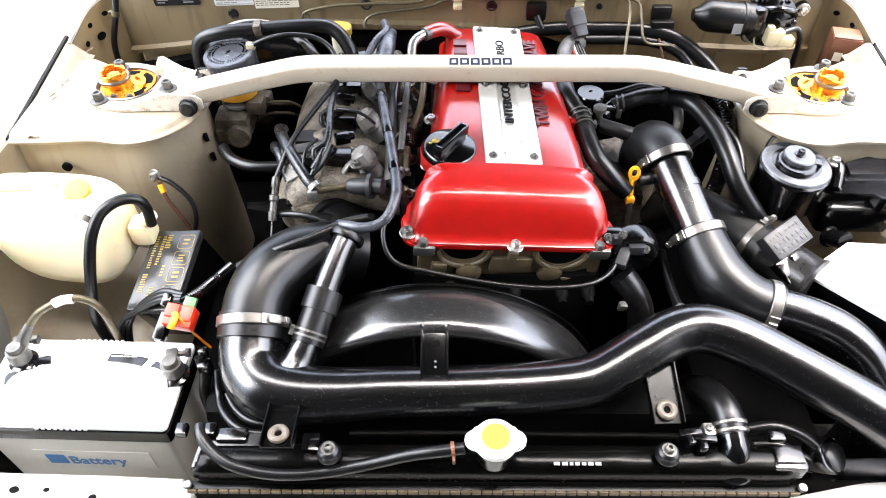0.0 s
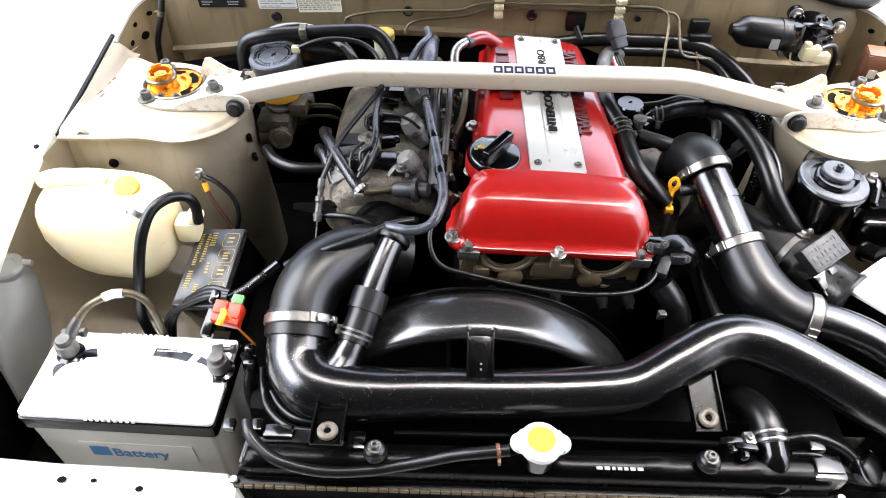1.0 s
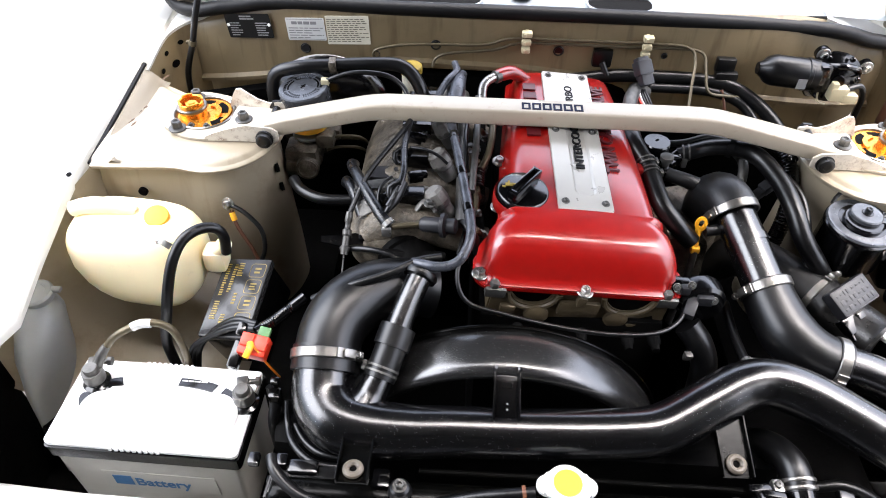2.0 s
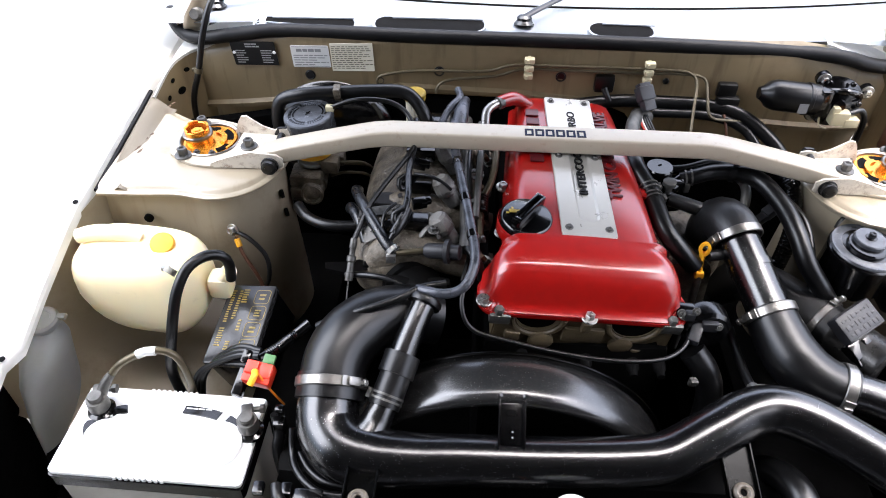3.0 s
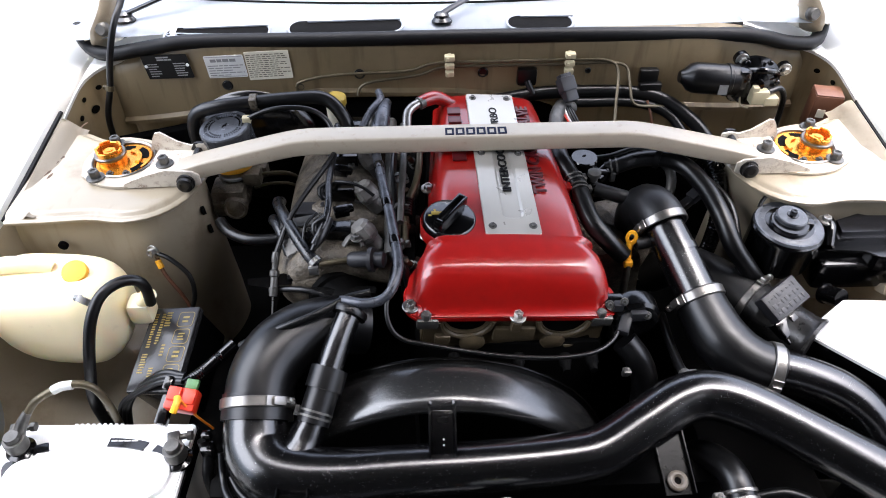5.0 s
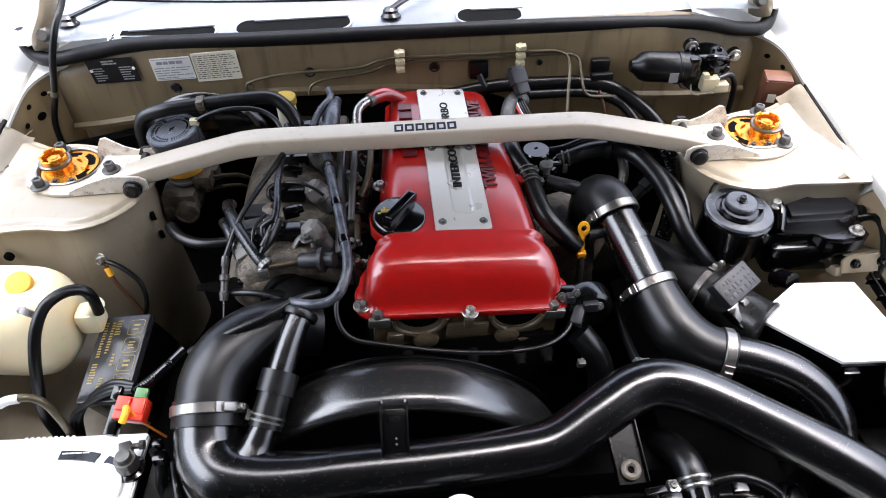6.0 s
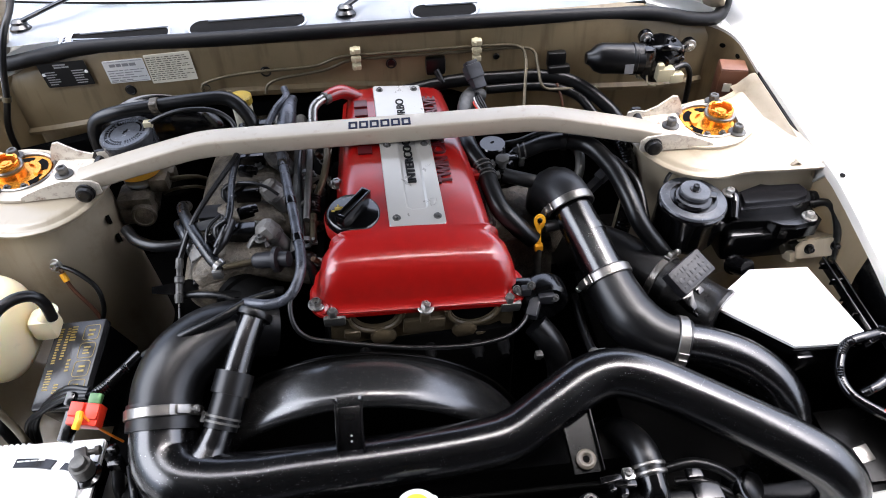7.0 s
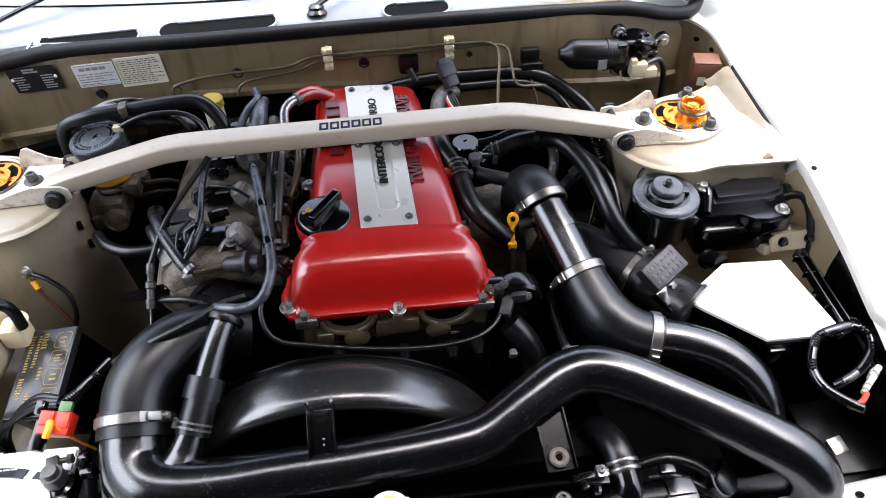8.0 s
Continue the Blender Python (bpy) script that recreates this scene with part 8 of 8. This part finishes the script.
bm = bmesh.new()
open_lathe(bm, [(0.0165, -0.022), (0.0195, -0.022), (0.0215, 0.000), (0.0205, 0.003), (0.0180, 0.0035), (0.0165, 0.002)], m, 36)
part("rim", bm, PLASTIC, bp_, "glossy raised rim")
bm = bmesh.new()
lathe(bm, [(0.0165, -0.03), (0.0165, 0.001), (0.0150, 0.005), (0.010, 0.0075), (0, 0.0085)], m @ pose(0.003, -0.002, 0), 32)
part("pad", bm, RUBBER, bp_)
hose("corner_cable", [(0.300, -0.470, 0.705), (0.330, -0.470, 0.712), (0.360, -0.478, 0.706), (0.385, -0.492, 0.690)], 0.006, "black cable at the radiator corner", RUBBER, "cable")
hose("corner_cable", [(0.310, -0.480, 0.690), (0.340, -0.485, 0.695), (0.375, -0.500, 0.682)], 0.005, "black cable at the radiator corner", RUBBER, "cable")

# ---- radiator top: overflow hose, brackets, print ----
oh = thing("overflow_hose", (-0.15, -0.52, 0.69), "black overflow hose from the radiator cap to the corner clip", "hose")
bm = bmesh.new()
tube(bm, [(-0.304, -0.478, 0.722), (-0.300, -0.490, 0.722), (-0.288, -0.503, 0.717), (-0.263, -0.518, 0.712), (-0.221, -0.5255, 0.7065), (-0.173, -0.5245, 0.7065), (-0.124, -0.519, 0.713), (-0.075, -0.515, 0.728), (-0.045, -0.515, 0.737), (-0.015, -0.513, 0.741)], 0.0066, 14)
part("hose", bm, RUBBER, oh)
bm = bmesh.new()
open_lathe(bm, [(0.0066, -0.002), (0.0082, -0.002), (0.0082, 0.002), (0.0066, 0.002)], along((-0.027, -0.514, 0.740), (-0.015, -0.513, 0.741)), 18)
box(bm, (-0.026, -0.522, 0.736), (0.003, 0.010, 0.008), 0.0008)
part("clip", bm, COPPER, oh, "rusty spring clip")
for x in (-0.323, -0.292):
    bm = bmesh.new()
    box(bm, (x, -0.482, 0.720), (0.012, 0.014, 0.010), 0.002)
    part("holder", bm, PLASTIC, oh)
# Stamped corner bracket beside the overflow hose
bm = bmesh.new()
slab(bm, [(-0.062, -0.018), (0.030, -0.020), (0.046, -0.006), (0.046, 0.016), (0.012, 0.014), (-0.012, 0.022), (-0.058, 0.020)], 0.010, Matrix.Translation((-0.245, -0.500, 0.703)) @ pose(0, 0, 0, 5, 0, 0), 0.004)
box(bm, (-0.268, -0.486, 0.712), (0.034, 0.016, 0.016), 0.004)
box(bm, (-0.180, -0.496, 0.716), (0.020, 0.022, 0.014), 0.004, None)
part("upper_bracket", bm, PLASTIC, rad, "glossy black stamped corner bracket")
for x, y, rz in ((0.228, -0.497, 8), (0.2395, -0.503, -6)):
    bm = bmesh.new()
    m = pose(x, y, 0.712, -8, 0, rz)
    box(bm, (0, 0, 0.004), (0.0085, 0.010, 0.026), 0.0022, m)
    box(bm, (0.002, 0.008, 0.0175), (0.024, 0.0085, 0.0045), 0.0014, m)
    part("clip", bm, PLASTIC, rad, "glossy black T-shaped clip")
bm = bmesh.new()
box(bm, (0.3215, -0.488, 0.7225), (0.017, 0.012, 0.009), 0.002)
part("clip", bm, PLASTIC, rad)
bm = bmesh.new()
box(bm, (0.331, -0.508, 0.7030), (0.036, 0.028, 0.026), 0.004, None)
box(bm, (0.331, -0.506, 0.7170), (0.030, 0.020, 0.004), 0.0012)
part("tank_end", bm, PLASTIC, rad, "glossy black tank end")
bm = bmesh.new()
bars(bm, 0.080, -0.5195, 0.072, 0.005, 1, Matrix.Translation((0, 0, 0.7156)), 0.0004, 0.75, 12, random.Random(1))
part("tank_print", bm, GREYPRINT, rad, "pale printed line")
bm = bmesh.new()
tube(bm, [(-0.14, -0.483, 0.716), (0.0, -0.482, 0.716), (0.10, -0.484, 0.717), (0.20, -0.486, 0.720), (0.24, -0.49, 0.722)], 0.0035, 8)
part("top_rib", bm, TANKBLACK, rad)
bm = bmesh.new()
lathe(bm, [(0.004, 0), (0.005, 0.003), (0.004, 0.005)], up_at((-0.3135, -0.530, 0.686)), 12)
part("corner_bead", bm, BAND, rad)
bm = bmesh.new()
lathe(bm, [(0.004, 0), (0.005, 0.003), (0.004, 0.005)], up_at((0.348, -0.530, 0.686)), 12)
part("corner_bead", bm, BAND, rad)

# Holes in the crossmember
for x, y, r in ((-0.512, -0.527, 0.0040), (-0.476, -0.527, 0.0026), (-0.422, -0.535, 0.0034), (0.547, -0.522, 0.0042), (0.50, -0.528, 0.003)):
    bm = bmesh.new()
    slab(bm, [(r * 1.3 * math.cos(a), r * math.sin(a)) for a in np.linspace(0, 2 * math.pi, 20, endpoint=False)], 0.0006, up_at((x, y, 0.6682 - 0.02 * max(0, abs(x) - 0.55) - 0.035 * max(0.0, 1 - (abs(x) / 0.33) ** 6)), -4))
    part("hole", bm, DARK, xm)
# Rust marks on the tower's outer edge
rnd = random.Random(11)
for k in range(16):
    x, y = -0.585 - 0.02 * rnd.random(), -0.04 + 0.14 * rnd.random()
    bm = bmesh.new()
    n = 9
    slab(bm, [((0.001 + 0.002 * rnd.random()) * math.cos(2 * math.pi * j / n), (0.003 + 0.005 * rnd.random()) * math.sin(2 * math.pi * j / n)) for j in range(n)], 0.0003, up_at((x, y, 0.8518), 0, 0, -20))
    part("rust_patch", bm, RUSTMARK, car)
# Tyres under the body carry the car
for x, y in ((-0.72, 0.02), (0.72, 0.02)):
    bm = bmesh.new()
    lathe(bm, [(0.19, -0.09), (0.27, -0.095), (0.302, -0.08), (0.308, 0.0), (0.302, 0.08), (0.27, 0.095), (0.19, 0.09)], pose(x, y, 0.308, 0, 90, 0), 40)
    part("tyre", bm, RUBBER, car)

# ---- dark loom beside the strut tower ----
hose("tower_loom", [(0.330, 0.000, 0.842), (0.352, -0.012, 0.836), (0.366, -0.030, 0.822), (0.372, -0.055, 0.792), (0.368, -0.075, 0.750), (0.360, -0.085, 0.690)], 0.0115, "thick black corrugated loom beside the strut tower", PLASTIC, "conduit", ribs=0.0007, pitch=0.0045)

# ---- small parts between the manifold and the cam cover ----
for k, (x, y, z) in enumerate(((-0.078, -0.200, 0.812), (-0.080, -0.135, 0.818), (-0.079, -0.070, 0.824), (-0.076, -0.005, 0.832))):
    sb = thing("manifold_stud", (x, y, z), "rusty manifold stud with its nut", "bolt", "manifold studs")
    bm = bmesh.new()
    lathe(bm, [(0.0085, 0), (0.0085, 0.002), (0.0065, 0.0022), (0.0065, 0.009)], pose(x, y, z, 20, -25, 0), 6)
    part("nut", bm, DULL, sb)
    bm = bmesh.new()
    lathe(bm, [(0.0038, 0.008), (0.0038, 0.020), (0.003, 0.021)], pose(x, y, z, 20, -25, 0), 12)
    part("thread", bm, RUSTMARK, sb)
for pts, r, lab in (([(-0.100, 0.030, 0.868), (-0.106, -0.040, 0.858), (-0.102, -0.110, 0.846), (-0.100, -0.190, 0.830), (-0.108, -0.240, 0.815)], 0.0030, "thin black heater line below the harness"),
                    ([(-0.262, -0.215, 0.792), (-0.230, -0.228, 0.806), (-0.200, -0.236, 0.808), (-0.170, -0.246, 0.800)], 0.0040, "thin black line in front of the plenum")):
    hose("vacuum_line", pts, r, lab, RUBBER, group="vacuum lines over the manifold")
for x, y, z, rz in ((-0.170, -0.140, 0.858, 20), (-0.176, -0.060, 0.864, -15), (-0.205, -0.178, 0.850, 35)):
    bm = bmesh.new()
    box(bm, (0, 0, 0), (0.020, 0.013, 0.012), 0.002, pose(x, y, z, 8, 0, rz))
    box(bm, (0.012, 0, 0.002), (0.008, 0.009, 0.008), 0.0015, pose(x, y, z, 8, 0, rz))
    solo("small_plug", bm, PLASTIC, "small black electrical plug on the injector loom", "connector", "small plugs on the loom")
# Stamped bracket with a hole on the plenum
bm = bmesh.new()
slab(bm, [(-0.020, -0.012), (0.016, -0.014), (0.022, 0.0), (0.014, 0.012), (-0.016, 0.010)], 0.003, pose(-0.226, -0.176, 0.838, 18, -20, 25), 0.0008)
lathe(bm, [(0.006, 0.003), (0.006, 0.008), (0.004, 0.009)], pose(-0.226, -0.176, 0.838, 18, -20, 25), 6)
solo("plenum_bracket", bm, CAPGREY, "grey stamped bracket bolted to the plenum", "bracket")
# Corner bracket with two bolts in front of the second runner
bm = bmesh.new()
slab(bm, [(-0.030, -0.008), (0.024, -0.010), (0.034, 0.002), (0.026, 0.010), (-0.028, 0.008)], 0.003, pose(-0.222, -0.142, 0.842, 6, 0, 12), 0.0008)
box(bm, (-0.246, -0.150, 0.832), (0.010, 0.018, 0.020), 0.002)
for x in (-0.018, 0.018):
    lathe(bm, [(0.0058, 0.003), (0.0058, 0.008), (0.0044, 0.009)], pose(-0.222, -0.142, 0.842, 6, 0, 12) @ pose(x, 0, 0), 6)
solo("runner_bracket", bm, DULL, "dull steel bracket bolted across the runners", "bracket")
# Clips and short hoses between the rail and the cover
for k, (x, y, z) in enumerate(((-0.098, -0.060, 0.850), (-0.096, -0.120, 0.844), (-0.094, -0.185, 0.838))):
    bm = bmesh.new()
    open_lathe(bm, [(0.0050, -0.004), (0.0072, -0.004), (0.0072, 0.004), (0.0050, 0.004)], pose(x, y, z, 84), 14)
    box(bm, (x + 0.009, y, z - 0.002), (0.010, 0.006, 0.003), 0.001)
    lathe(bm, [(0.0030, 0), (0.0030, 0.005), (0.002, 0.006)], up_at((x + 0.010, y, z)), 6)
    solo("pipe_clip", bm, DULL, "dull steel clip holding the fuel pipe", "clip", "fuel pipe clips")
hose("rail_hose", [(-0.106, -0.195, 0.833), (-0.098, -0.212, 0.836), (-0.088, -0.222, 0.828), (-0.084, -0.226, 0.806)], 0.0055, "short black hose at the end of the fuel rail", RUBBER)
hose("sensor_wire", [(-0.200, -0.150, 0.864), (-0.212, -0.168, 0.862), (-0.214, -0.190, 0.850), (-0.205, -0.205, 0.842)], 0.0022, "thin black wire over the plenum", RUBBER, "cable")
hose("sensor_wire", [(-0.180, -0.100, 0.876), (-0.160, -0.106, 0.878), (-0.142, -0.112, 0.874), (-0.128, -0.120, 0.866)], 0.0022, "thin black wire over the plenum", RUBBER, "cable")
